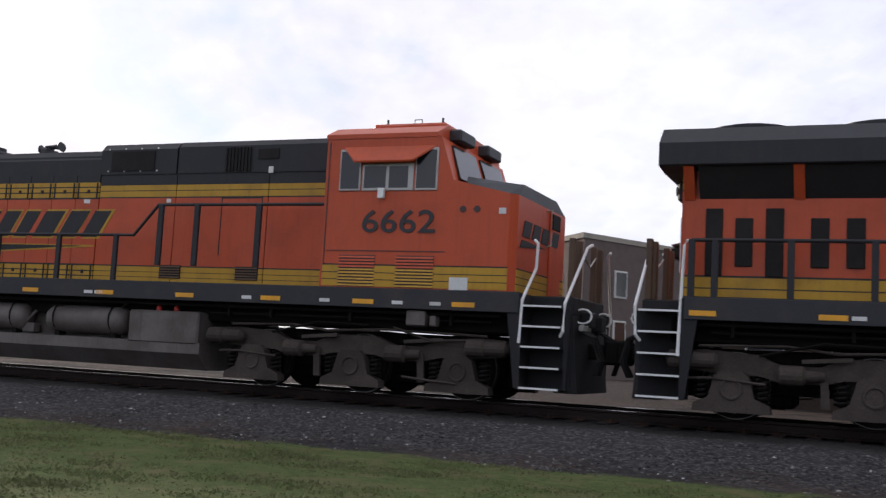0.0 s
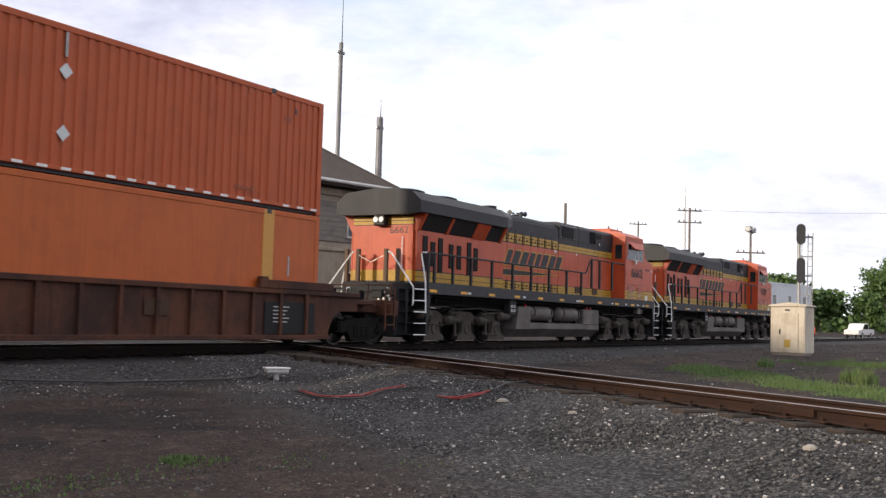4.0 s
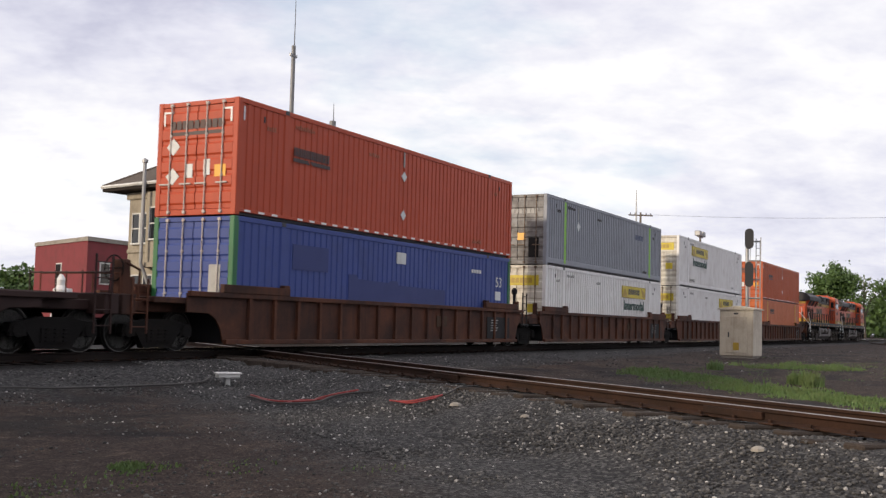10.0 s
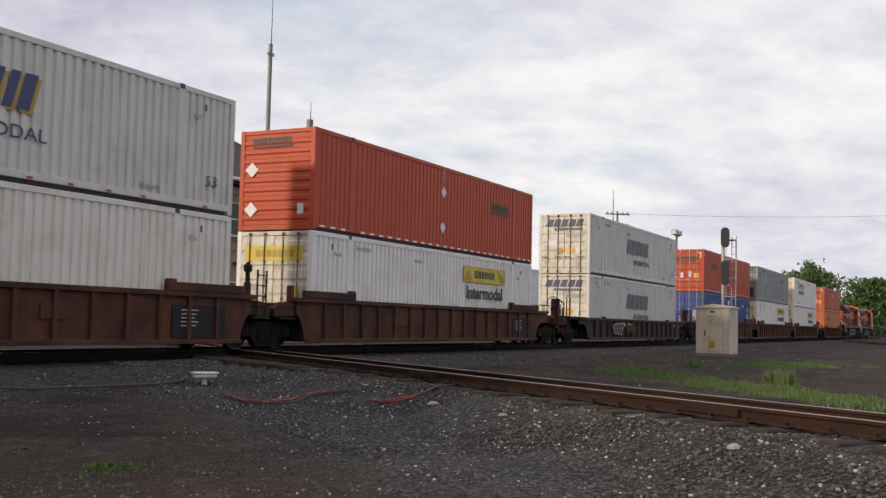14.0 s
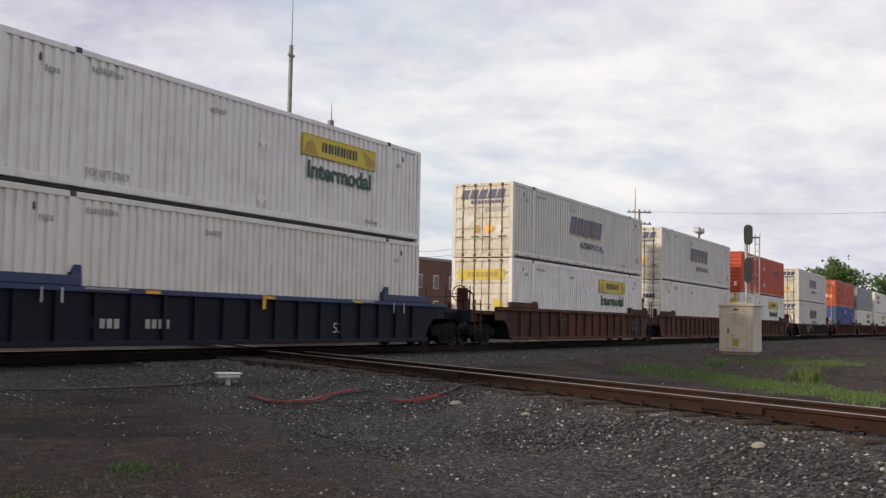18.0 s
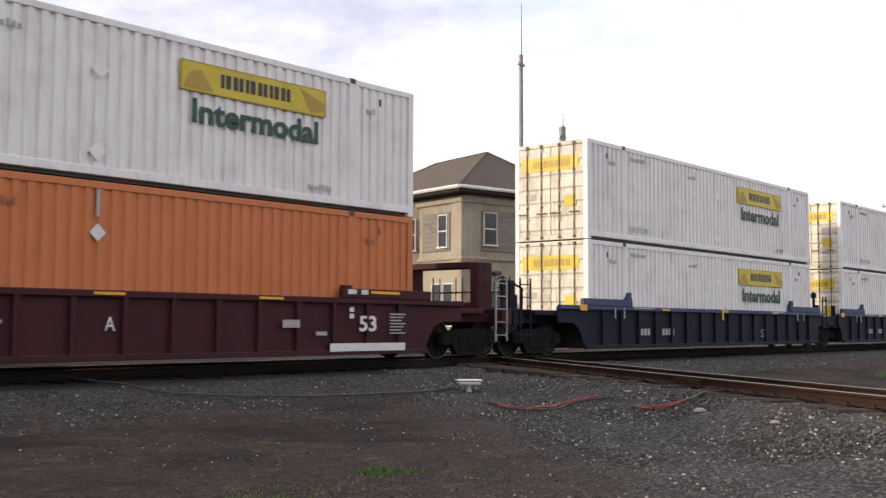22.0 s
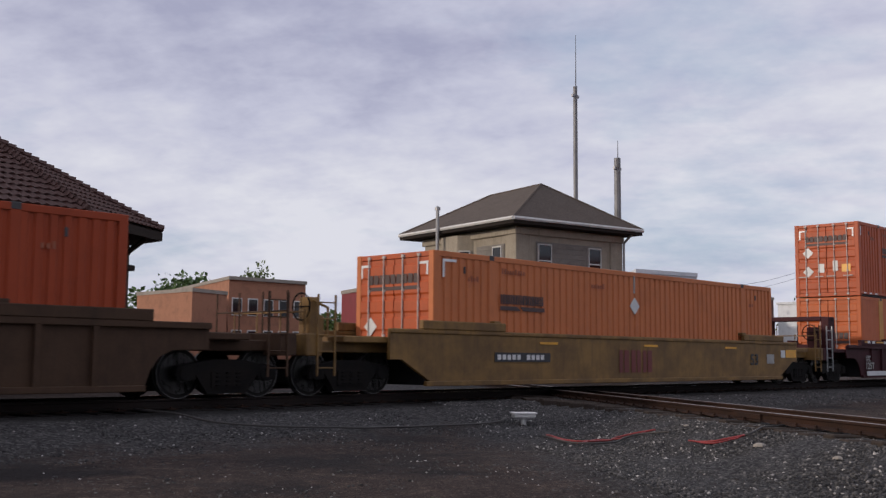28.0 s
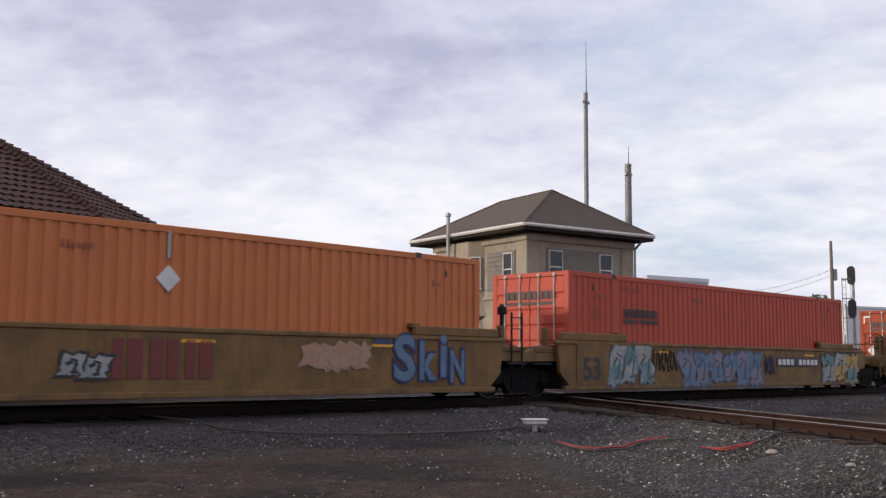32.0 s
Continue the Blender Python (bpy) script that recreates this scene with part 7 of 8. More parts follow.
# ---- loose stones: thick near the camera's view, thin beyond ----
def scatter_stones():
    rng = np.random.default_rng(3)
    ico = [(0.0, 0.0, 1.0)] + [(0.87 * math.cos(k * 1.2566), 0.87 * math.sin(k * 1.2566), 0.38) for k in range(5)] + [(0.8 * math.cos(k * 1.2566 + 0.6), 0.8 * math.sin(k * 1.2566 + 0.6), -0.5) for k in range(5)]
    tris = [(0, 1 + k, 1 + (k + 1) % 5) for k in range(5)] + [(1 + k, 6 + k, 1 + (k + 1) % 5) for k in range(5)] + [(6 + k, 6 + (k + 1) % 5, 1 + (k + 1) % 5) for k in range(5)]
    base = np.array(ico)
    tri = np.array(tris)
    vs, fs, o = [], [], 0
    # x0, x1, y0, y1, count, radii; the rows marked by a side lie along the slanting track
    areas = [(-14, 34, -5.6, -2.6, 11000, 0.012, 0.032, 0), (-1, 30, -16, -5.5, 6000, 0.007, 0.024, 0), (-27, 1.5, 0.85, 4.4, 52000, 0.010, 0.027, -1), (-21, 1.5, 0.85, 3.6, 9000, 0.012, 0.03, 1), (30, 70, -16, -2, 1600, 0.02, 0.05, 0), (-21, 0, -0.68, 0.68, 5000, 0.012, 0.028, 1), (4, 20, -14.5, -4.5, 20000, 0.006, 0.018, 0)]
    for k, (x0, x1, y0, y1, n, r0, r1, side) in enumerate(areas):
        xs, ys, rs, dice = rng.uniform(x0, x1, n), rng.uniform(y0, y1, n), rng.uniform(r0, r1, n), rng.random(n)
        if k == 2:
            ys = y0 + (y1 - y0) * (ys - y0) ** 1.5 / (y1 - y0) ** 1.5
        keep = []
        for i in range(n):
            x, y = xs[i], ys[i]
            if side:
                x, y, _ = diag_point(xs[i], side * ys[i])
            c = (x - DIAG[0]) * DIAG_N[0] + y * DIAG_N[1]
            if k == 1 and noise.noise((x * 0.5, y * 0.5, 5)) < -0.05 and dice[i] < 0.75:
                continue
            if k == 6 and dice[i] > 0.1 + max(0.0, 1.0 - abs(c + 4.2) / 4.0) + 0.6 * noise.noise((x * 0.6, y * 0.6, 11)):
                continue
            keep.append((x, y, ground_z(x, y) + rs[i] * 0.12))
        m = len(keep)
        if not m:
            continue
        r = rng.uniform(r0, r1, m) * np.where(rng.random(m) > 0.02, 1.0, 1.6)
        q = base[None] * rng.uniform(0.72, 1.2, (m, *base.shape))
        q *= np.stack([r, r * rng.uniform(0.6, 1.0, m), r * rng.uniform(0.5, 0.8, m)], 1)[:, None, :]
        a = rng.uniform(0, 6.28, m)
        ca, sa = np.cos(a)[:, None], np.sin(a)[:, None]
        q = np.stack([q[:, :, 0] * ca - q[:, :, 1] * sa, q[:, :, 0] * sa + q[:, :, 1] * ca, q[:, :, 2]], 2)
        vs.append((q + np.array(keep)[:, None, :]).reshape(-1, 3))
        fs.append((tri[None] + (o + np.arange(m) * len(base))[:, None, None]).reshape(-1, 3))
        o += m * len(base)
    me = bpy.data.meshes.new("loose_stones")
    me.from_pydata(np.concatenate(vs).tolist(), [], np.concatenate(fs).tolist())
    me.materials.append(M["stones"])
    return tagged(new("loose_stones", me), "scattered grey ballast stones on the gravel", "stones", kind="stuff")


scatter_stones()


def grass_tufts(name, spots, label, key="grass"):
    """spots: x, y, spread, blades, height."""
    rng = random.Random(9)
    b = Build()
    for x, y, spread, n, h in spots:
        for i in range(n):
            a, q = rng.uniform(0, 6.283), spread * math.sqrt(rng.random())
            px, py = x + q * math.cos(a), y + q * math.sin(a) * 0.7
            z = ground_z(px, py) - 0.01
            hh = h * rng.uniform(0.4, 1.0) * (1.15 - 0.5 * q / spread)
            t = rng.uniform(0, 6.283)
            dx, dy = 0.012 * math.cos(t), 0.012 * math.sin(t)
            lx, ly = rng.uniform(-0.4, 0.4) * hh, rng.uniform(-0.4, 0.4) * hh
            b.mesh([(px - dx, py - dy, z), (px + dx, py + dy, z), (px + lx * 0.4 + dx * 0.7, py + ly * 0.4 + dy * 0.7, z + hh * 0.6), (px + lx * 0.4 - dx * 0.7, py + ly * 0.4 - dy * 0.7, z + hh * 0.6), (px + lx, py + ly, z + hh)], [(0, 1, 2, 3), (3, 2, 4)])
    me = bpy.data.meshes.new(name)
    me.from_pydata(b.v, [], b.f)
    me.materials.append(M[key])
    return tagged(new(name, me), label, "grass", kind="stuff")


lawn_spots = []
rg = random.Random(2)
for i in range(900):
    x, y = rg.uniform(-17, -0.6), rg.uniform(-11.5, -5.5)
    if min(-5.45 - y, 0.35 * y + 1.4 - x) + 0.5 * noise.noise((x * 0.9, y * 0.9, 4)) > 0:
        lawn_spots.append((x, y, 0.34, 48, rg.choice((0.03, 0.04, 0.055))))
grass_tufts("lawn_grass", lawn_spots, "short dull green lawn beside the ballast", "lawn_blade")
weeds = [(7.0, -10.9, 0.2, 260, 0.08), (7.1, -11.0, 0.4, 140, 0.05), (6.2, -11.2, 0.7, 90, 0.05), (4.8, -11.4, 0.8, 120, 0.05), (5.6, -11.1, 0.6, 90, 0.05), (7.6, -11.5, 0.6, 50, 0.04), (5.4, -12.4, 0.5, 60, 0.05), (8.4, -12.6, 0.4, 30, 0.05)]
for i in range(260):
    f = rg.random()
    q = rg.gauss(0, 1.25)
    weeds.append((28.3 - 7.4 * f + q, -8.7 - 7.5 * f + rg.uniform(-0.4, 0.4) + 0.2 * q, 0.5, int(64 * math.exp(-0.25 * q * q)) + 8, rg.choice((0.07, 0.1, 0.15))))
for i in range(46):
    weeds.append((rg.gauss(35.6, 1.3), rg.gauss(-12.1, 0.9), 0.5, 60, rg.choice((0.1, 0.16, 0.22))))
for i in range(40):
    weeds.append((rg.uniform(27, 44), rg.uniform(-15.0, -9.3), 0.6, 26, 0.06))
for x, y, h in ((31.6, -10.1, 0.36), (26.7, -13.5, 0.5), (26.3, -13.7, 0.45), (27.0, -13.2, 0.4)):
    weeds.append((x, y, 0.35, 230, h))
grass_tufts("weeds", weeds, "patchy green weeds in the gravel")


# ---- small trackside things ----
def trackside_box():
    x, y = 15.55, -4.95
    z = -0.565
    t = thing("junction_box", pose(x, y, z - 0.05, 0, 0, -38), "flat white trackside box on a short post", "junction box")
    part("post", Build().tube([(0, 0, -0.1), (0, 0, 0.21)], 0.05, 10), M["trim"], t)
    part("box", Build().cbox(-0.21, 0.21, -0.13, 0.13, 0.205, 0.285, 0.02), M["trim"], t)
    part("lid", Build().cbox(-0.235, 0.235, -0.15, 0.15, 0.28, 0.31, 0.012), M["white"], t)
    return t


trackside_box()


def lying_cable(name, spots, r, key, label):
    """A cable over the ground through (x, y) places."""
    pts = []
    ends = [spots[0], *spots, spots[-1]]
    for i in range(1, len(ends) - 2):
        for k in range(8):
            f = k / 8
            x, y = (0.5 * (2 * ends[i][j] + (ends[i + 1][j] - ends[i - 1][j]) * f + (2 * ends[i - 1][j] - 5 * ends[i][j] + 4 * ends[i + 1][j] - ends[i + 2][j]) * f * f + (3 * ends[i][j] - ends[i - 1][j] - 3 * ends[i + 1][j] + ends[i + 2][j]) * f ** 3) for j in (0, 1))
            y += 0.02 * math.sin(i * 3.1 + k * 0.8)
            pts.append((x, y, ground_z(x, y) + r * 1.2 + 0.03))
    return tagged(part(name, Build().tube(pts, r, 6), M[key], smooth=True), label, "cable")


def on_ground(az, el):
    """The place on the ground that the eye sees at that bearing and height angle."""
    d = 6.0
    while d < 90:
        x, y = d * math.sin(radians(az)), EYE[1] + d * math.cos(radians(az))
        if EYE[2] + d * math.tan(radians(el)) < ground_z(x, y):
            break
        d += 0.02
    return x, y


lying_cable("signal_cable", [on_ground(*p) for p in ((51.8, -4.2), (53.1, -4.5), (54.6, -4.47), (55.8, -4.2), (57.6, -3.8))], 0.016, "cable_red", "faded red cable lying on the gravel")
lying_cable("signal_cable", [on_ground(*p) for p in ((59.7, -4.43), (60.6, -4.35), (62.1, -4.0))], 0.016, "cable_red", "faded red cable lying on the gravel")
lying_cable("loose_wire", [on_ground(*p) for p in ((51.6, -4.25), (53.1, -4.6), (54.8, -4.58), (56.4, -4.15), (58.4, -3.9))], 0.016, "cable_dark", "dark wire lying on the gravel")
lying_cable("loose_wire", [on_ground(*p) for p in ((30.0, -2.9), (34.0, -3.6), (40.5, -3.9), (44.5, -3.85), (48.7, -3.6), (49.7, -3.3))], 0.02, "cable_dark", "dark cable lying from the track to a white box")
lying_cable("loose_wire", [on_ground(*p) for p in ((62.1, -4.0), (63.7, -3.47), (66.0, -3.2))], 0.014, "cable_dark", "dark wire lying on the gravel")
lying_cable("signal_cable", [on_ground(*p) for p in ((52.2, -4.35), (53.4, -4.62), (54.4, -4.4), (55.9, -4.28), (57.0, -3.95))], 0.012, "cable_red", "faded red cable lying on the gravel")
lying_cable("signal_cable", [on_ground(*p) for p in ((59.2, -4.36), (60.4, -4.46), (61.3, -4.25), (61.9, -4.1))], 0.012, "cable_red", "faded red cable lying on the gravel")
for az, el, r in ((62.75, -4.42, 0.085), (59.1, -3.45, 0.05), (9.0, -4.15, 0.09), (66.5, -4.9, 0.06), (78.6, -6.1, 0.07)):
    x, y = on_ground(az, el)
    st = Build()
    st.lathe([(0.2 * r, 0), (r, r * 0.15), (r * 0.9, r * 0.5), (r * 0.35, r * 0.75)], (0, 0, 0), "z", 7)
    tagged(part("pale_stone", st, M["stone"], at=pose(x, y, ground_z(x, y) - 0.01, 4, 3, az * 7)), "pale stone lying on the gravel", "stone")


def relay_cabinet():
    d = 43.5
    a = radians(77.7)
    x, y = d * math.sin(a), EYE[1] + d * math.cos(a)
    t = thing("relay_cabinet", pose(x, y, ground_z(x, y), 0, 0, -98), "beige steel signal relay cabinet on the gravel", "cabinet")
    w, dp, h = 0.68, 0.5, 1.88
    part("plinth", Build().cbox(-w + 0.05, w - 0.05, -dp + 0.05, dp - 0.05, -0.1, 0.1, 0.01), M["stone"], t)
    part("body", Build().cbox(-w, w, -dp, dp, 0.08, h, 0.02), M["cabinet"], t)
    part("roof", Build().prism([(-w - 0.06, h), (w + 0.06, h), (w + 0.06, h + 0.05), (0, h + 0.16), (-w - 0.06, h + 0.05)], "y", -dp - 0.06, dp + 0.06), M["cabinet"], t)
    door = part("door", Build().cbox(-0.42, 0.42, -dp - 0.03, -dp, 0.2, 1.62, 0.01), M["cabinet"], t)
    part("handle", Build().cbox(-0.32, -0.27, -dp - 0.07, -dp - 0.03, 0.8, 1.0, 0.01), M["casting"], door)
    part("vent", Build().cbox(-0.12, 0.12, -dp - 0.04, -dp - 0.028, 0.3, 0.6, 0.005), M["sign_dark"], door)
    part("label_plate", Build().box(-0.1, 0.08, -dp - 0.012, -dp - 0.002, 1.70, 1.77), M["casting"], t)
    return t


relay_cabinet()


def signal_head(parent, x, y, z, h, w):
    """An upright oval signal housing, seen from behind, with hooded lamps on its far face."""
    r = w / 2
    ring = [(r * math.cos(k * 0.3927), h - r + r * math.sin(k * 0.3927)) for k in range(9)] + [(-r * math.cos(k * 0.3927), r - r * math.sin(k * 0.3927)) for k in range(9)]
    hd = part("signal_head", Build().prism(ring, "y", -0.12, 0.12), M["signal_black"], parent, at=pose(x, y, z))
    for k in range(3):
        part("hood", cached(("hood",), lambda: Build().lathe([(0.11, 0.12), (0.11, 0.36), (0.1, 0.36), (0.1, 0.12)], (0, 0, 0), "y", 12), "hood", [M["signal_black"]]), None, hd, at=pose(0, 0, h * (0.22 + 0.28 * k)))
    return hd


def signal_mast(x, y, top, heads, label, turned, levels, front):
    z0 = ground_z(x, y)
    t = thing("signal_mast", pose(x, y, z0, 0, 0, turned), label, "railway signal", "signals by the track")
    top -= z0
    part("mast", Build().tube([(0, 0, -0.1), (0, 0, top)], 0.07, 12), M["grey_metal"], t)
    part("base", Build().cbox(-0.25, 0.25, -0.25, 0.25, -0.1, 0.3, 0.03), M["grey_metal"], t)
    for hz, h, w in heads:
        hd = signal_head(t, 0.08, front * 0.22, hz - z0, h, w)
        hd.matrix_basis = hd.matrix_basis @ pose(0, 0, 0, 0, 0, 180 if front > 0 else 0)
        part("bracket", Build().cbox(-0.05, 0.05, -0.12, 0.12, hz - z0 + 0.3, hz - z0 + 0.4, 0.01), M["grey_metal"], t)
    part("ladder", Build().mesh([], []).tube([(0.33, 0, 0.2), (0.36, 0, top - 0.25)], 0.022, 6).tube([(0.50, 0, 0.2), (0.55, 0, top - 0.2)], 0.022, 6), M["grey_metal"], t)
    for k in range(15):
        part("rung", cached(("rung",), lambda: Build().tube([(0.34, 0, 0), (0.52, 0, 0)], 0.013, 5), "rung", [M["grey_metal"]]), None, t, at=pose(0, 0, 0.45 + k * (top - 0.8) / 14))
    for pz in levels:
        part("stay", cached(("stay",), lambda: Build().cbox(0.0, 0.54, -0.03, 0.03, -0.025, 0.025, 0.008).cbox(0.10, 0.54, 0.30, 0.34, -0.02, 0.02, 0.008).cbox(0.5, 0.54, -0.03, 0.34, -0.02, 0.02, 0.008), "stay", [M["grey_metal"]]), None, t, at=pose(0, 0, pz - z0))
    for x_ in (0.12, 0.52):
        part("cage_bar", Build().tube([(x_, 0.32, levels[-1] - z0), (x_, 0.32, levels[0] - z0)], 0.016, 5), M["grey_metal"], t)
    return t


def bearing(az, d):
    return d * math.sin(radians(az)), EYE[1] + d * math.cos(radians(az))


def up(el, d):
    return EYE[2] + d * math.tan(radians(el))


x, y = bearing(78.0, 46.0)
signal_mast(x, y, 4.85, ((4.15, 0.84, 0.36), (2.55, 1.05, 0.34)), "grey signal mast with black oval heads and a ladder", -78, (4.48, 3.67, 2.87, 2.1), -1)
x, y = bearing(66.9, 58.0)
signal_mast(x, y, 5.5, ((4.9, 0.95, 0.4), (3.2, 0.95, 0.4)), "grey signal mast with black heads beyond the track", 113, (5.2, 4.2, 3.2), 1)


def utility_pole(az, d, el, arms, label, r=0.16, lamp=False, box=False):
    x, y = bearing(az, d)
    z0, h = ground_z(x, y), up(el, d)
    t = thing("utility_pole", pose(x, y, 0), label, "utility pole")
    part("pole", Build().tube([(0, 0, z0 - 0.2), (0, 0, h)], [r, r * 0.65], 10), M["pole"], t)
    for dz in arms:
        part("crossarm", Build().cbox(-1.3, 1.3, -0.06, 0.06, h - dz - 0.06, h - dz + 0.06, 0.01), M["pole"], t, at=pose(0, 0, 0, 0, 0, 20 - az))
        for k in (-1.1, -0.6, 0.6, 1.1):
            part("insulator", cached(("insulator",), lambda: Build().lathe([(0.03, 0), (0.06, 0.05), (0.05, 0.16), (0.02, 0.2)], (0, 0, 0), "z", 8), "insulator", [M["casting"]]), None, t, at=pose(k * math.cos(radians(20 - az)), k * math.sin(radians(20 - az)), h - dz + 0.06))
    if lamp:
        for s in (-0.6, 0.6):
            part("flood_lamp", Build().cbox(s - 0.35, s + 0.35, -0.25, 0.25, h - 0.1, h + 0.35, 0.05), M["grey_metal"], t)
        part("lamp_arm", Build().cbox(-0.8, 0.8, -0.05, 0.05, h - 0.2, h - 0.1, 0.01), M["grey_metal"], t)
    if box:
        part("transformer", Build().lathe([(0.1, 0), (0.25, 0.03), (0.25, 0.85), (0.1, 0.9)], (0.38, 0, h - 3.0), "z", 12), M["grey_metal"], t)
    return x, y, h


p1 = utility_pole(72.48, 110.0, 6.2, (0.3, 1.5), "weathered wooden utility pole with two crossarms")
p2 = utility_pole(75.6, 95.0, 5.0, (1.9,), "tall pole with floodlights", 0.14, lamp=True)
p3 = utility_pole(65.9, 85.0, 6.4, (), "weathered wooden pole with a transformer", 0.17, box=True)
p4 = utility_pole(69.8, 150.0, 5.46, (0.4,), "far wooden utility pole")


def overhead_wire(a, b, sag):
    pts = [tuple(a[i] + (b[i] - a[i]) * k / 10 - (sag * (1 - ((k - 5) / 5) ** 2) if i == 2 else 0) for i in range(3)) for k in range(11)]
    tagged(part("overhead_wire", Build().tube(pts, 0.012, 4), M["cable_dark"]), "thin dark overhead wire between poles", "wire")


overhead_wire((p1[0], p1[1], p1[2] - 0.2), (*bearing(92, 110.0), up(6.0, 110.0)), 0.5)
overhead_wire((p3[0], p3[1], p3[2] - 2.2), (*bearing(60.5, 92.0), up(3.8, 92)), 0.4)
overhead_wire((p3[0], p3[1], p3[2] - 2.6), (*bearing(60.7, 92.0), up(3.5, 92)), 0.4)
x, y = bearing(72.25, 160.0)
t = thing("lattice_mast", pose(x, y, 0), "thin far radio mast", "antenna")
part("mast", Build().tube([(0, 0, -0.4), (0, 0, up(6.3, 160)), (0, 0, up(7.4, 160))], [0.16, 0.12, 0.05], 6), M["grey_metal"], t)
# the two aerials beside the tower
for az, d, thick_el, whip_el, r in ((53.4, 56.0, 14.6, 17.3, 0.13), (55.65, 53.0, 10.75, 11.7, 0.19)):
    x, y = bearing(az, d)
    t = thing("radio_aerial", pose(x, y, 0), "tall grey radio aerial with a thin whip", "antenna", "aerials by the tower")
    part("mast", Build().tube([(0, 0, -0.4), (0, 0, up(thick_el, d))], [r, r * 0.85], 10), M["aerial"], t)
    part("whip", Build().tube([(0.05, 0, up(thick_el, d) - 0.3), (0.05, 0, up(whip_el, d))], [0.03, 0.012], 5), M["cable_dark"], t)
    part("clamp", Build().cbox(-0.3, 0.3, -0.05, 0.05, up(thick_el, d) - 0.6, up(thick_el, d) - 0.45, 0.01), M["grey_metal"], t)

# ---- interlocking tower ----
def sash(parent, w, h, name="window"):
    """A sash window in the plane y = 0, looking to -y, lower left at the origin."""
    wn = part(name, Build().cbox(-0.09, w + 0.09, -0.07, 0.06, -0.08, 0.0, 0.01).cbox(-0.05, w + 0.05, -0.04, 0.06, h, h + 0.06, 0.01).cbox(-0.05, 0.0, -0.04, 0.06, 0, h, 0.01).cbox(w, w + 0.05, -0.04, 0.06, 0, h, 0.01).cbox(0, w, -0.03, 0.02, h / 2 - 0.03, h / 2 + 0.03, 0.006), M["trim"], parent)
    part("pane", Build().box(0, w, 0.0, 0.02, 0, h), M["glass"], wn)
    return wn


def tower():
    t = thing("signal_tower", pose(33.55, 10.4, 0, 0, 0, -11.0), "two-storey weathered stucco railway tower with a hipped shingle roof", "building")
    # local: eave corner at the origin, x along the face to the track, y away from it
    ox, oy, w, d = 0.75, 0.75, 6.2, 6.9
    z0, z1 = -0.5, 6.35
    th = 0.3
    part("wall", Build().box(ox, ox + w, oy, oy + th, z0, z1), M["concrete_wall"], t)
    part("wall", Build().box(ox, ox + th, oy + th, oy + d, z0, z1), M["concrete_wall"], t)
    part("wall", Build().box(ox + w - th, ox + w, oy + th, oy + d, z0, z1), M["concrete_wall"], t)
    part("wall", Build().box(ox + th, ox + w - th, oy + d - th, oy + d, z0, z1), M["concrete_wall"], t)
    part("corner_pilaster", Build().cbox(ox - 0.06, ox + 0.75, oy - 0.06, oy + 0.05, z0, 6.2, 0.02).cbox(ox - 0.06, ox + 0.05, oy, oy + 0.6, z0, 6.2, 0.02), M["concrete_wall"], t)
    part("corner_pilaster", Build().cbox(ox + w - 0.7, ox + w + 0.06, oy - 0.06, oy + 0.05, z0, 6.2, 0.02), M["concrete_wall"], t)
    part("cornice", Build().cbox(ox - 0.12, ox + w + 0.12, oy - 0.12, oy + d + 0.12, 6.0, 6.3, 0.03), M["concrete_wall"], t)
    part("band", Build().cbox(ox - 0.08, ox + w + 0.08, oy - 0.08, oy + 0.05, 3.55, 3.7, 0.02).cbox(ox - 0.08, ox + 0.05, oy, oy + d, 3.55, 3.7, 0.02), M["concrete_wall"], t)
    E_, R_ = 7.65, 8.8
    zt, ze = 8.74, 6.62
    roof = Build()
    e = [(0, 0, ze), (E_, 0, ze), (E_, R_, ze), (0, R_, ze)]
    low = [(p[0], p[1], ze - 0.06) for p in e]
    r0, r1 = (3.95, 2.85, zt), (3.8, 6.4, zt - 0.1)
    roof.mesh(e + [r0, r1], [(0, 1, 4), (1, 2, 5, 4), (2, 3, 5), (3, 0, 4, 5)])
    roof.mesh(low, [(3, 2, 1, 0)])
    part("roof", roof, M["shingle"], t)
    part("soffit", Build().box(0.02, E_ - 0.02, 0.02, R_ - 0.02, 6.36, 6.48), M["dark_wood"], t)
    g = Build()
    for a, b_ in ((e[0], e[1]), (e[1], e[2]), (e[2], e[3]), (e[3], e[0])):
        g.tube([(a[0], a[1], ze - 0.05), (b_[0], b_[1], ze - 0.05)], 0.085, 6)
    part("gutter", g, M["trim"], t, "pale metal gutter")
    hips = Build()
    for p, q in ((e[0], r0), (e[1], r0), (e[2], r1), (e[3], r1), (r0, r1)):
        hips.tube([p, q], 0.06, 5)
    part("hip_cap", hips, M["shingle"], t)
    # face to the track: boarded opening with a window at each end
    fy = oy - 0.005
    part("boarded_opening", Build().cbox(ox + 1.1, ox + 5.0, fy - 0.03, fy + 0.05, 3.95, 5.75, 0.01), M["board"], t)
    for k in range(8):
        part("board", cached(("tower_board",), lambda: Build().cbox(0, 3.84, -0.02, 0.0, 0, 0.205, 0.006), "board", [M["board"]]), None, t, at=pose(ox + 1.13, fy - 0.03, 3.98 + k * 0.218))
    for x in (ox + 1.2, ox + 4.15):
        wn = sash(t, 0.68, 1.35)
        wn.matrix_basis = pose(x, fy - 0.08, 4.25)
    wn = sash(t, 0.7, 1.6, "door_window")
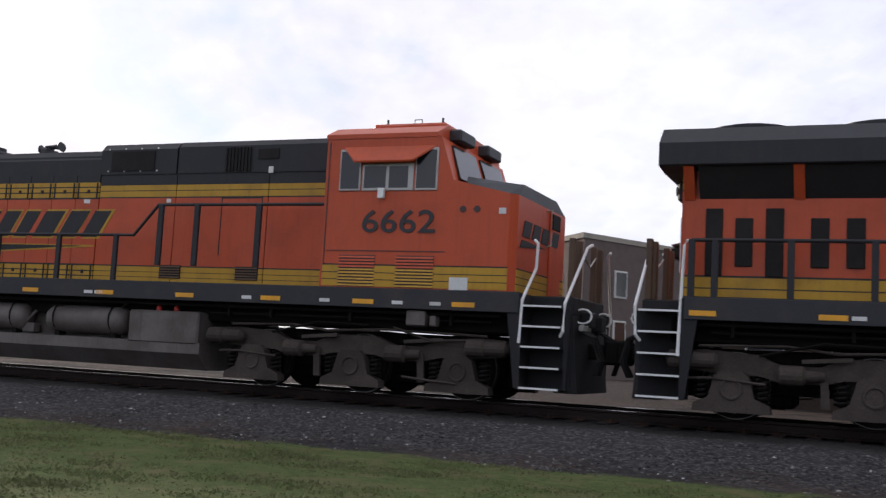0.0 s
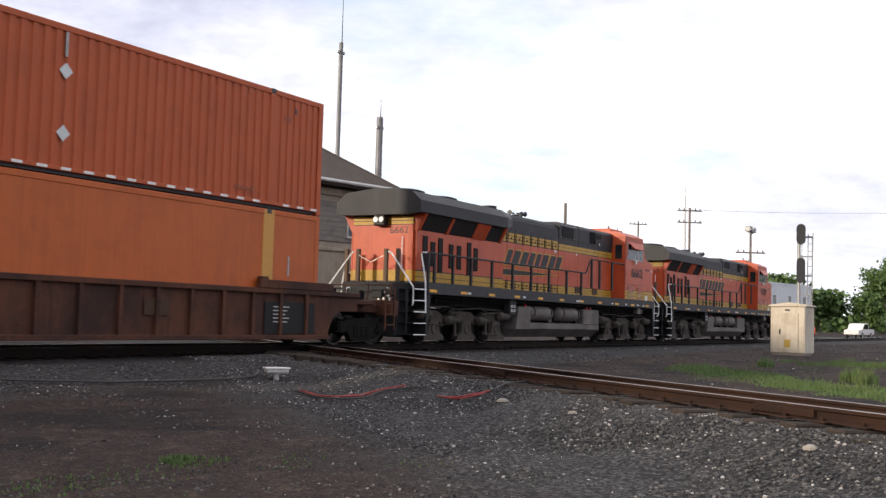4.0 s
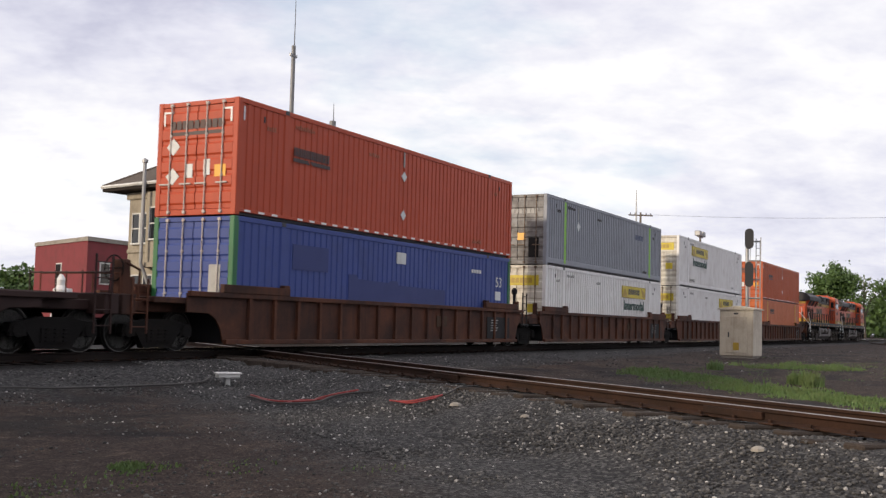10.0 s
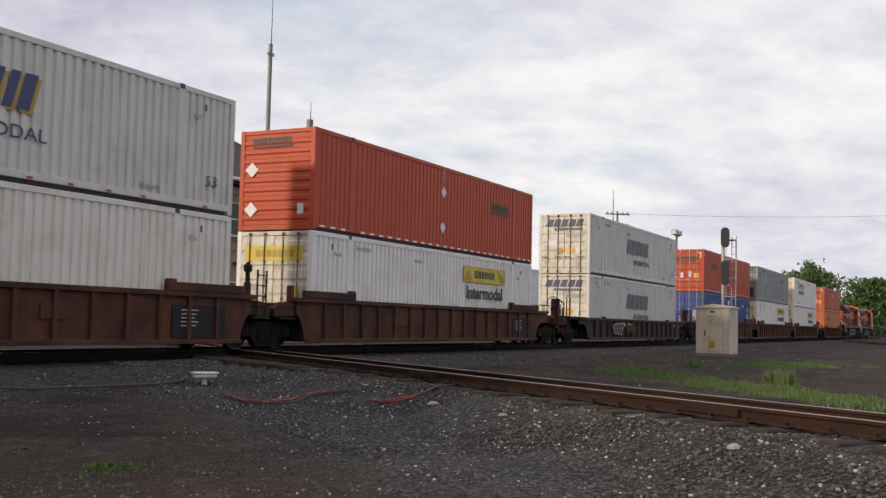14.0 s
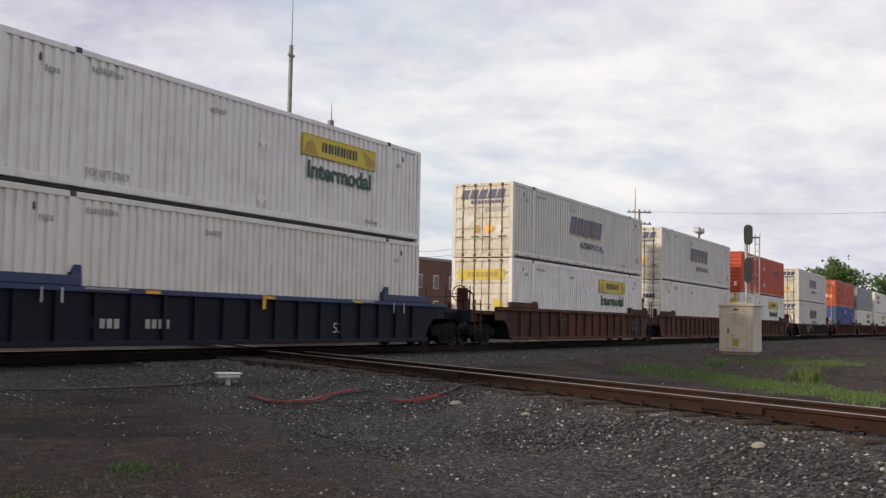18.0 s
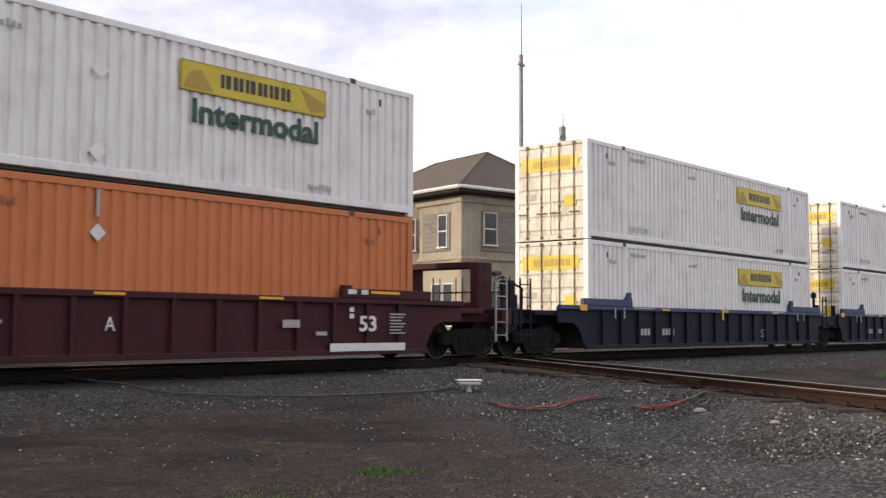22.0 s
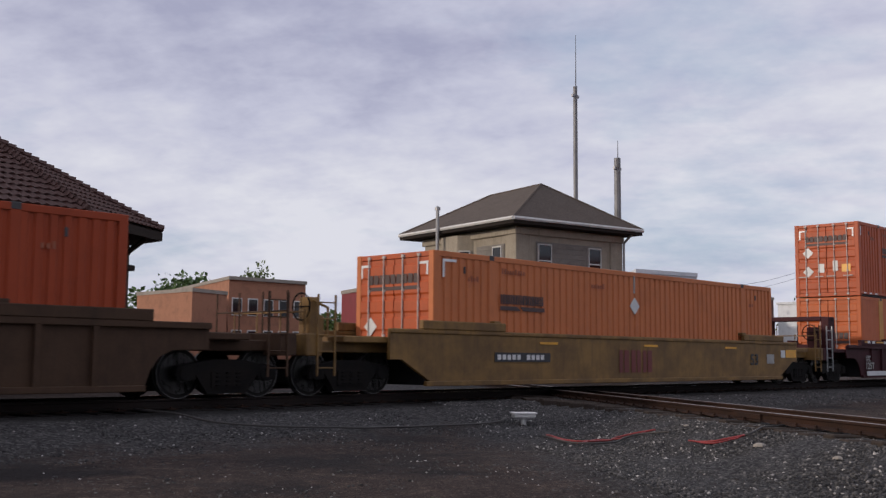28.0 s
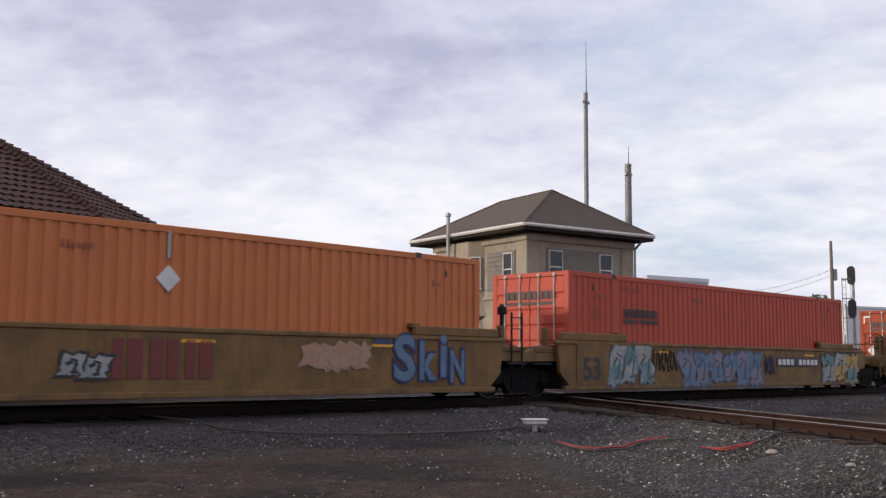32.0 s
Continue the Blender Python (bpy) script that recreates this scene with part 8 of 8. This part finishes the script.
    wn.matrix_basis = pose(ox + 1.5, fy - 0.05, 0.6)
    wn = sash(t, 0.62, 1.15)
    wn.matrix_basis = pose(ox + 4.2, fy - 0.05, 1.45)
    part("wall_lamp", Build().cbox(ox + 1.7, ox + 2.1, fy - 0.2, fy, 2.95, 3.1, 0.02), M["casting"], t)
    # face along the lineside road: bay in the middle, windows, boards
    fx = ox - 0.005
    turned = pose(0, 0, 0, 0, 0, -90)
    def west(y, z):
        return pose(fx - 0.06, y, z) @ turned
    part("boarded_opening", Build().cbox(fx - 0.03, fx + 0.05, oy + 0.75, oy + 2.75, 3.95, 5.65, 0.01), M["board"], t)
    for k in range(8):
        part("board", cached(("tower_board_w",), lambda: Build().cbox(-0.02, 0.0, 0, 1.94, 0, 0.2, 0.006), "board", [M["board"]]), None, t, at=pose(fx - 0.03, oy + 0.78, 3.98 + k * 0.208))
    for y, z, w_, h_ in ((oy + 1.5, 4.15, 0.55, 1.35), (oy + 6.5, 4.0, 0.5, 1.3), (oy + 6.0 - 0.1, 4.0, 0.5, 1.3)):
        wn = sash(t, w_, h_)
        wn.matrix_basis = west(y, z)
    for y in (oy + 1.95, oy + 1.15):
        wn = sash(t, 0.6, 1.75)
        wn.matrix_basis = west(y, 0.75)
    for y in (oy + 6.4, oy + 5.5):
        wn = sash(t, 0.6, 1.2)
        wn.matrix_basis = west(y, 1.3)
    wn = sash(t, 0.75, 1.9, "door_window")
    wn.matrix_basis = west(oy + 4.0, 0.6)
    by0, by1 = oy + 3.0, oy + 5.3
    bay = Build().prism([(fx, by0), (fx - 0.55, by0 + 0.5), (fx - 0.55, by1 - 0.5), (fx, by1)], "z", 3.0, 6.2)
    bay.prism([(fx, by0 - 0.1), (fx - 0.7, by0 + 0.45), (fx - 0.7, by1 - 0.45), (fx, by1 + 0.1)], "z", 2.85, 3.05)
    part("bay", bay, M["concrete_wall"], t)
    wn = sash(t, 0.5, 1.35)
    wn.matrix_basis = pose(fx - 0.6, by0 + 1.45, 4.1) @ turned
    wn = sash(t, 0.42, 1.35)
    wn.matrix_basis = pose(fx - 0.50, by0 + 0.38, 4.1, 0, 0, -42.3)
    part("bay_bracket", Build().prism([(fx, 2.85), (fx - 0.5, 2.85), (fx, 2.2)], "y", (by0 + by1) / 2 - 0.15, (by0 + by1) / 2 + 0.15), M["concrete_wall"], t)
    flue = Build().tube([(-0.14, oy + 4.6, 3.0), (-0.14, oy + 4.6, 7.45)], 0.085, 10).tube([(-0.14, oy + 4.6, 3.0), (fx - 0.2, oy + 4.2, 1.0)], 0.085, 10)
    part("flue", flue.lathe([(0.13, 0), (0.13, 0.12), (0.02, 0.2)], (-0.14, oy + 4.6, 7.45), "z", 10), M["grey_metal"], t, "grey metal flue pipe")
    part("downpipe", Build().tube([(E_ - 0.6, 0.05, 6.45), (ox + w + 0.1, oy - 0.1, 6.0), (ox + w + 0.1, oy - 0.1, 0)], 0.06, 8), M["grey_metal"], t)
    return t


tower()


# ---- depot with a clay tile roof ----
def tiled(b, corners, rows):
    """Courses of half-round tiles over a plane patch: corners eave-left, eave-right, top-right, top-left."""
    a, c, d, e = (Vector(p) for p in corners)
    nrm = (c - a).cross(e - a).normalized()
    for i in range(rows):
        f0, f1 = i / rows, (i + 1) / rows
        l0, r0, l1, r1 = a.lerp(e, f0), c.lerp(d, f0), a.lerp(e, f1), c.lerp(d, f1)
        n = max(1, round((r0 - l0).length / 0.27))
        for k in range(n):
            p, q = l0.lerp(r0, k / n), l0.lerp(r0, (k + 1) / n)
            s, u = l1.lerp(r1, k / n), l1.lerp(r1, (k + 1) / n)
            m0, m1 = (p + q) / 2 + nrm * 0.055, (s + u) / 2 + nrm * 0.03
            lift = nrm * 0.03
            b.mesh([p + lift, m0 + lift, q + lift, s, m1, u], [(0, 1, 4, 3), (1, 2, 5, 4), (0, 2, 1)])
    return b


def roof_plane(t, corners, rows):
    base = Build()
    up_ = Vector((0, 0, 0.06))
    pts = [Vector(p) for p in corners]
    base.mesh([p - up_ for p in pts] + [p - up_ * 3 for p in pts], [tuple(range(len(pts))), tuple(range(2 * len(pts) - 1, len(pts) - 1, -1))] + [(i, (i + 1) % len(pts), len(pts) + (i + 1) % len(pts), len(pts) + i) for i in range(len(pts))])
    part("roof_deck", base, M["dark_wood"], t)
    c = corners if len(corners) == 4 else [corners[0], corners[1], corners[2], corners[2]]
    tagged(part("tile_course", tiled(Build(), c, rows), M["tile"], t), kind="stuff")


def depot():
    t = thing("railway_depot", pose(0, 0, 0), "dark brick railway depot with a brown clay tile hipped roof", "building")
    # low wing
    ze, zr = 4.05, 7.05
    x0, x1, y0, y1, yr = -5.6, 9.0, 12.3, 23.0, 17.5
    roof_plane(t, [(x0, y0, ze), (x1, y0, ze), (x1, yr, zr), (2.3, yr, zr)], 13)
    roof_plane(t, [(x0, y1, ze), (x0, y0, ze), (2.3, yr, zr)], 10)
    part("wing_wall", Build().box(x0 + 1.0, x1, y0 + 1.3, y0 + 1.65, -0.5, ze - 0.1), M["depot_brick"], t)
    part("wing_wall", Build().box(x0 + 1.0, x0 + 1.35, y0 + 1.65, y1 - 1.0, -0.5, ze - 0.1), M["depot_brick"], t)
    part("wing_band", Build().cbox(x0 + 0.95, x1, y0 + 1.24, y0 + 1.34, 1.0, 1.2, 0.02).cbox(x0 + 0.95, x1, y0 + 1.24, y0 + 1.34, 3.0, 3.2, 0.02), M["stone"], t)
    part("fascia", Build().box(x0, x1, y0 - 0.04, y0 + 0.04, ze - 0.28, ze - 0.06), M["dark_wood"], t)
    part("soffit", Build().box(x0 + 0.05, x1, y0, y0 + 1.5, ze - 0.32, ze - 0.24), M["dark_wood"], t)
    bk = cached(("rafter",), lambda: Build().prism([(0, 0), (0, -0.22), (1.2, -0.22), (1.2, 0)], "x", -0.06, 0.06), "rafter_tail", [M["dark_wood"]])
    for i in range(18):
        part("rafter_tail", bk, None, t, at=pose(x0 + 0.5 + i * 0.8, y0 + 0.05, ze - 0.3))
    for i in range(5):
        wn = sash(t, 1.0, 1.7)
        wn.matrix_basis = pose(x0 + 2.0 + i * 2.3, y0 + 1.24, 1.25)
    part("dormer", Build().prism([(14.0, 5.1), (14.0, 5.55), (16.4, 6.6), (16.4, 5.6)], "x", 4.35, 7.0), M["trim"], t)
    part("dormer_window", Build().box(4.6, 5.6, 13.96, 14.02, 5.14, 5.44).box(5.75, 6.8, 13.96, 14.02, 5.14, 5.44), M["glass"], t)
    part("dormer_roof", Build().prism([(13.7, 5.52), (13.7, 5.62), (16.7, 6.85), (16.7, 6.75)], "x", 4.15, 7.2), M["tile"], t)
    part("chimney", Build().cbox(3.35, 4.0, 17.2, 17.85, 6.4, 7.75, 0.03).cbox(3.28, 4.07, 17.13, 17.92, 7.72, 7.95, 0.03), M["depot_brick"], t)
    # pavilion with a half-octagon end under a taller hip
    eave = [(7.4, 8.55, 4.62), (13.9, 9.1, 4.62), (17.75, 11.6, 4.62), (17.9, 17.0, 4.62), (13.5, 20.0, 4.62), (7.4, 20.0, 4.62)]
    apex = (12.0, 12.2, 7.02)
    for i in range(3):
        roof_plane(t, [eave[i], eave[i + 1], apex], 13)
    roof_plane(t, [eave[5], eave[0], apex], 12)
    roof_plane(t, [eave[3], eave[4], apex], 8)
    caps = Build()
    for i in range(5):
        p, q = Vector(eave[i]), Vector(apex)
        for k in range(26):
            a, b_ = p.lerp(q, k / 26), p.lerp(q, (k + 1) / 26)
            caps.tube([a + Vector((0, 0, 0.07)), b_ + Vector((0, 0, 0.04))], [0.13, 0.10], 6)
    part("hip_tile", caps, M["tile"], t)
    c = Vector((12.3, 13.6, 0))
    wall = [(p[0] + (c.x - p[0]) * 0.2, p[1] + (c.y - p[1]) * 0.2) for p in eave]
    for i in range(5):
        a, b_ = Vector((*wall[i], 0)), Vector((*wall[i + 1], 0))
        n_ = (b_ - a).cross(Vector((0, 0, 1))).normalized() * -0.35
        part("pavilion_wall", Build().mesh([(p.x, p.y, z) for z in (-0.5, 4.4) for p in (a, b_, b_ + n_, a + n_)], [(0, 1, 5, 4), (1, 2, 6, 5), (2, 3, 7, 6), (3, 0, 4, 7), (4, 5, 6, 7), (3, 2, 1, 0)]), M["depot_brick"], t)
    sof = Build().mesh([(p[0], p[1], 4.30) for p in eave] + [(p[0], p[1], 4.44) for p in eave], [tuple(range(6)), tuple(range(11, 5, -1))] + [(i, (i + 1) % 6, 6 + (i + 1) % 6, 6 + i) for i in range(6)])
    part("soffit", sof, M["dark_wood"], t)
    a, b_ = Vector((*wall[1], 0)), Vector((*wall[2], 0))
    d = (b_ - a).normalized()
    ang = math.degrees(math.atan2(d.y, d.x))
    band = Build().cbox(-0.1, (b_ - a).length + 0.1, -0.35, 0.0, 3.3, 3.48, 0.03)
    part("pent_eave", band, M["dark_wood"], t, at=pose(a.x, a.y, 0, 0, 0, ang))
    for i in range(2):
        aa, bb = Vector((*wall[i], 0)), Vector((*wall[i + 1], 0))
        dd = (bb - aa).normalized()
        an = math.degrees(math.atan2(dd.y, dd.x))
        ln = (bb - aa).length
        pil = Build()
        for k in range(4):
            pil.cbox(k * ln / 3 - 0.18, k * ln / 3 + 0.18, -0.1, 0.02, -0.5, 4.3, 0.02)
        part("pilaster", pil, M["depot_brick"], t, at=pose(aa.x, aa.y, 0, 0, 0, an))
        part("stone_band", Build().cbox(0.0, ln, -0.06, 0.02, 0.9, 1.1, 0.02).cbox(0.0, ln, -0.06, 0.02, 3.55, 3.7, 0.02), M["stone"], t, at=pose(aa.x, aa.y, 0, 0, 0, an))
        for k in range(3):
            at = pose(aa.x, aa.y, 0, 0, 0, an) @ pose(k * ln / 3 + ln / 6 - 0.55, -0.06, 1.15)
            wn = sash(t, 1.1, 2.0)
            wn.matrix_basis = at
            if (i, k) in ((1, 1),):
                pict = part("poster", Build().cbox(0.02, 1.08, -0.06, -0.03, 0.02, 1.98, 0.005), M["poster"] if i else M["trim"], wn, "faded blue-grey picture panel in the window")
    for k, (x, yy) in enumerate(((16.4, 11.2), (15.0, 10.3))):
        part("knee_brace", Build().tube([(x, yy + 0.9, 3.2), (x + 0.25, yy + 0.5, 3.9), (x + 0.6, yy + 0.1, 4.3)], 0.09, 6), M["dark_wood"], t)
    return t


M["poster"] = plain("faded_poster", (0.42, 0.44, 0.48), 0.6, dirt=(0.07, 0.075, 0.09), amount=0.9, patch=2.2)
depot()


# ---- buildings of the town beyond ----
def town_building(name, corner, a_az, a_d, b_az, b_d, top_el, key, label, windows=0, roof_key="shingle", depth=9.0, step=None):
    """Two faces that meet at a near corner (az, d); the far ends of the faces at a and b."""
    c = Vector((*bearing(*corner), 0))
    a, b_ = Vector((*bearing(a_az, a_d), 0)), Vector((*bearing(b_az, b_d), 0))
    h = up(top_el, corner[1])
    t = thing(name, pose(0, 0, 0), label, "building", "town buildings")
    q = a + b_ - c
    z0 = -0.6
    ring = [c, b_, q, a]
    part("wall", Build().prism([(p.x, p.y) for p in ring], "z", z0, h), M[key], t)
    mid = (a + b_) / 2
    cap = [(p.x + (mid.x - p.x) * -0.02, p.y + (mid.y - p.y) * -0.02) for p in ring]
    part("parapet", Build().prism(cap, "z", h - 0.02, h + 0.28), M["stone"] if key != "white_wall" else M["white_wall"], t)
    for p, q_, n in ((c, b_, windows), (a, c, windows // 2)):
        d = q_ - p
        ln = d.length
        ang = math.degrees(math.atan2(d.y, d.x))
        for i in range(n):
            for z in ([h * 0.62] if h < 7 else [h * 0.3, h * 0.68]):
                wn = part("window", cached(("town_window",), lambda: Build().cbox(-0.55, 0.55, -0.07, 0.02, -0.8, 0.8, 0.02), "window", [M["trim"]]), None, t, at=pose(*(p + d * ((i + 0.5) / n)).to_tuple()[:2], z, 0, 0, ang))
                part("pane", cached(("town_pane",), lambda: Build().box(-0.45, 0.45, -0.09, -0.03, -0.7, 0.7), "pane", [M["glass"]]), None, wn)
    return t


town_building("warehouse", (56.6, 80.0), 55.4, 92.0, 59.75, 84.5, 4.62, "white_wall", "white metal-clad warehouse with a small dark window", 1)
town_building("shop_building", (43.2, 78.0), 40.7, 88.0, 46.5, 84.0, 3.82, "red_brick", "dark red flat-roofed shop building", 2)
town_building("brick_hall", (34.7, 95.0), 31.6, 118.0, 38.75, 100.0, 4.08, "orange_brick", "orange brick hall with a row of tall windows", 5)
town_building("brick_annex", (32.8, 88.0), 30.0, 96.0, 34.6, 92.0, 3.4, "orange_brick", "low orange brick annex", 0)
town_building("brick_building", (60.2, 120.0), 59.0, 126.0, 63.6, 132.0, 3.45, "brown_brick", "far brown brick building with a stepped parapet", 4)
town_building("store", (66.5, 150.0), 63.8, 156.0, 71.0, 165.0, 3.0, "white_wall", "far white flat-roofed store", 3)
town_building("store", (75.6, 165.0), 73.5, 168.0, 78.6, 185.0, 2.35, "white_wall", "far white flat-roofed store", 4)
town_building("hall", (-15.2, 60.0), -17.6, 66.0, -8.0, 70.0, 6.6, "dark_wall", "dark grey-brown building beyond the track", 2)
x, y = bearing(42.0, 74.0)
statue = Build().lathe([(0.55, -0.6), (0.6, 0.4), (0.45, 1.6), (0.5, 2.3), (0.25, 2.6), (0.3, 2.95), (0.12, 3.3)], (0, 0, 0), "z", 12)
statue.lathe([(0.3, -0.6), (0.32, 1.2), (0.2, 2.4)], (0.7, 0, 0), "z", 10)
tagged(part("mural_statue", statue, M["white"], at=pose(x, y, 0)), "plain white statue before the red shop", "statue")


# ---- trees ----
def leaf_tree(az, d, top_el, spread, label, key="leaf", n=2600, seed=0, size=0.22, gap=0.0):
    x, y = bearing(az, d)
    z0, h = ground_z(x, y), up(top_el, d)
    rng = random.Random(seed)
    t = thing("tree", pose(x, y, z0), label, "tree", "trees")
    h -= z0
    b = Build().tube([(0, 0, -0.3), (0.1, 0.05, h * 0.3), (0.0, 0.1, h * 0.6), (0.05, 0, h * 0.85)], [h * 0.028, h * 0.02, h * 0.012, h * 0.004], 8)
    tips = []
    for i in range(16):
        a = i * 2.4 + rng.uniform(-0.3, 0.3)
        s = h * rng.uniform(0.22, 0.62)
        q = spread * rng.uniform(0.5, 0.95) * (1.0 - 0.35 * (s / h - 0.2))
        e = (q * math.cos(a), q * math.sin(a), s + h * rng.uniform(0.15, 0.36))
        m = (e[0] * 0.5, e[1] * 0.5, s + (e[2] - s) * 0.62)
        b.tube([(0, 0, s), m, e], [h * 0.011, h * 0.006, h * 0.002], 5)
        tips += [e, m, (e[0] * 0.75, e[1] * 0.75, (e[2] + m[2]) / 2)]
    part("trunk", b, M["bark"], t)
    tips += [(0, 0, h * 0.9), (0.2 * spread, 0, h * 0.84), (-0.2 * spread, 0.1, h * 0.8)]
    c = Build()
    for i in range(n):
        p = rng.choice(tips)
        r = spread * 0.30
        q = [p[j] + rng.gauss(0, r * (0.62 if j < 2 else 0.5)) for j in range(3)]
        if q[2] > h:
            q[2] = h - rng.random() * 0.1 * h
        s = size * rng.uniform(0.6, 1.3)
        u = Vector((rng.gauss(0, 1), rng.gauss(0, 1), rng.gauss(0, 1))).normalized()
        v = u.cross(Vector((rng.gauss(0, 1), rng.gauss(0, 1), rng.gauss(0, 1)))).normalized()
        o = Vector(q)
        c.mesh([o - u * s, o - v * s * 0.6, o + u * s, o + v * s * 0.6], [(0, 1, 2, 3)])
    me = bpy.data.meshes.new("crown")
    me.from_pydata(c.v, [], c.f)
    me.materials.append(M[key])
    part("crown", me, None, t)
    return t


leaf_tree(82.3, 280.0, 3.75, 6.2, "tall leafy green tree beyond the tracks", n=6500, seed=1, size=0.44)
leaf_tree(81.3, 240.0, 1.9, 3.5, "leafy green tree beyond the tracks", n=2600, seed=2, size=0.4)
leaf_tree(85.0, 330.0, 2.75, 7.0, "leafy green tree beyond the tracks", n=4600, seed=3, size=0.57)
leaf_tree(86.3, 420.0, 2.6, 11.0, "leafy green tree beyond the tracks", n=4800, seed=4, size=0.8)
leaf_tree(83.7, 300.0, 3.1, 3.4, "thin pale tree just in leaf", "leaf_pale", 420, 5, 0.36)
leaf_tree(89.5, 130.0, 2.8, 4.6, "leafy green tree beyond the tracks", n=3600, seed=6, size=0.36)
leaf_tree(36.3, 135.0, 5.2, 3.6, "pale tree just in leaf behind a brick hall", "leaf_pale", 1500, 7, 0.3)
leaf_tree(32.4, 150.0, 4.4, 4.6, "leafy green tree behind a brick hall", n=2400, seed=8, size=0.4)
leaf_tree(30.2, 140.0, 3.5, 4.4, "leafy green tree behind a brick hall", n=2400, seed=9, size=0.4)
leaf_tree(40.0, 160.0, 2.5, 4.0, "far leafy green tree", n=1400, seed=10, size=0.4)
leaf_tree(77.0, 230.0, 2.7, 6.5, "far leafy green tree", n=2600, seed=11, size=0.6)
leaf_tree(79.0, 240.0, 2.0, 6.0, "far leafy green tree", n=2600, seed=12, size=0.6)
leaf_tree(74.6, 250.0, 2.8, 7.0, "far leafy green tree", n=2400, seed=13, size=0.6)
leaf_tree(61.0, 150.0, 3.3, 4.0, "far leafy green tree", n=1600, seed=14, size=0.4)
leaf_tree(65.3, 190.0, 3.7, 4.5, "far dark tree beyond the stores", n=1800, seed=15, size=0.45)
leaf_tree(11.0, 75.0, 10.5, 1.6, "small tree top beyond the depot", n=500, seed=16, size=0.25)


def far_woods():
    rng = random.Random(21)
    b = Build()
    for i in range(9000):
        near = i % 3 == 0
        az = rng.uniform(88.5, 97) if near else rng.uniform(78.5, 86.2)
        d = rng.uniform(165, 210) if near else rng.uniform(340, 430)
        grow = 1.0 if near else 2.05
        x, y = bearing(az, d)
        lump = 0.5 + 0.5 * noise.noise((az * 0.9, 0, 0)) + 0.25 * noise.noise((az * 3.5, 2, 0))
        z = -0.3 + grow * (2.0 + 5.2 * lump) * (0.6 if az < 81.5 else 1.0) * rng.random() ** 0.7
        s = grow * rng.uniform(0.3, 0.65)
        u = Vector((rng.gauss(0, 1), rng.gauss(0, 1), rng.gauss(0, 1))).normalized()
        v = u.cross(Vector((rng.gauss(0, 1), rng.gauss(0, 1), rng.gauss(0, 1)))).normalized()
        o = Vector((x, y, z))
        b.mesh([o - u * s, o - v * s * 0.7, o + u * s, o + v * s * 0.7], [(0, 1, 2, 3)])
    me = bpy.data.meshes.new("far_woods")
    me.from_pydata(b.v, [], b.f)
    me.materials.append(M["leaf"])
    tagged(new("far_woods", me), "band of far green woods", "woods", kind="stuff")


far_woods()


# ---- parked vehicles far off ----
def vehicle(az, d, turn_, key, label, pickup=False):
    x, y = bearing(az, d)
    t = thing("pickup_truck" if pickup else "parked_car", pose(x, y, ground_z(x, y), 0, 0, turn_), label, "truck" if pickup else "car", "parked vehicles")
    if pickup:
        ring = [(-2.7, 0.45), (2.7, 0.45), (2.75, 0.95), (1.5, 1.08), (0.75, 1.78), (-0.7, 1.82), (-0.85, 1.15), (-2.7, 1.12)]
        glass = [(0.72, 1.70), (1.30, 1.12), (-0.68, 1.12), (-0.62, 1.74)]
    else:
        ring = [(-2.2, 0.4), (2.2, 0.4), (2.25, 0.8), (1.2, 0.95), (0.5, 1.42), (-1.1, 1.44), (-2.0, 1.0), (-2.25, 0.9)]
        glass = [(0.45, 1.36), (1.0, 0.98), (-1.7, 1.0), (-1.05, 1.38)]
    part("body", Build().prism(ring, "y", -0.9, 0.9), M[key], t)
    part("window", Build().prism(glass, "y", -0.91, 0.91), M["glass"], t)
    for wx in (-1.5, 1.5):
        for s in (-1, 1):
            w = part("wheel", cached(("car_wheel",), lambda: Build().lathe([(0.2, -0.12), (0.36, -0.11), (0.36, 0.11), (0.2, 0.12)], (0, 0, 0), "y", 14), "wheel", [M["rubber"]]), None, t, at=pose(wx, s * 0.82, 0.36))
            part("rim", cached(("car_rim",), lambda: Build().lathe([(0.2, -0.125), (0.2, 0.125)], (0, 0, 0), "y", 12), "rim", [M["steel"]]), None, w)
    for s in (-0.6, 0.6):
        part("headlight", cached(("car_light", pickup), lambda: Build().cbox(2.2 if not pickup else 2.7, 2.27 if not pickup else 2.77, -0.2, 0.2, 0.68, 0.85, 0.02), "headlight", [M["rail_white"]]), None, t, at=pose(0, s, 0))
    return t


vehicle(74.9, 105.0, 200, "white", "white pickup truck parked by the crossing", True)
vehicle(76.8, 120.0, 150, "white", "white parked car by the crossing")
vehicle(78.3, 135.0, 20, "red", "red parked car by the crossing")
vehicle(80.9, 140.0, 170, "white", "white parked van by the crossing", True)
vehicle(82.7, 150.0, 180, "swift", "pale parked car by the crossing")


# ---- what moves: the whole train glides along the main line ----
def motions():
    for u, y, z, ob in TRAIN:
        walk(ob, [(2.0 * i, pose(u + g, y, z)) for i, g in enumerate(GONE)])
    # the near wheels roll: metres gone over the radius, in steps of a twenty-fifth of a second
    for w, x, y, r in WHEELS + CAR_WHEELS:
        rows = []
        for k in range(801):
            t = k / 25
            i = min(int(t / 2), len(GONE) - 2)
            g = GONE[i] + (GONE[i + 1] - GONE[i]) * (t / 2 - i)
            rows.append((t, pose(x, y, r, 0, math.degrees(g / r))))
        walk(w, rows)


motions()
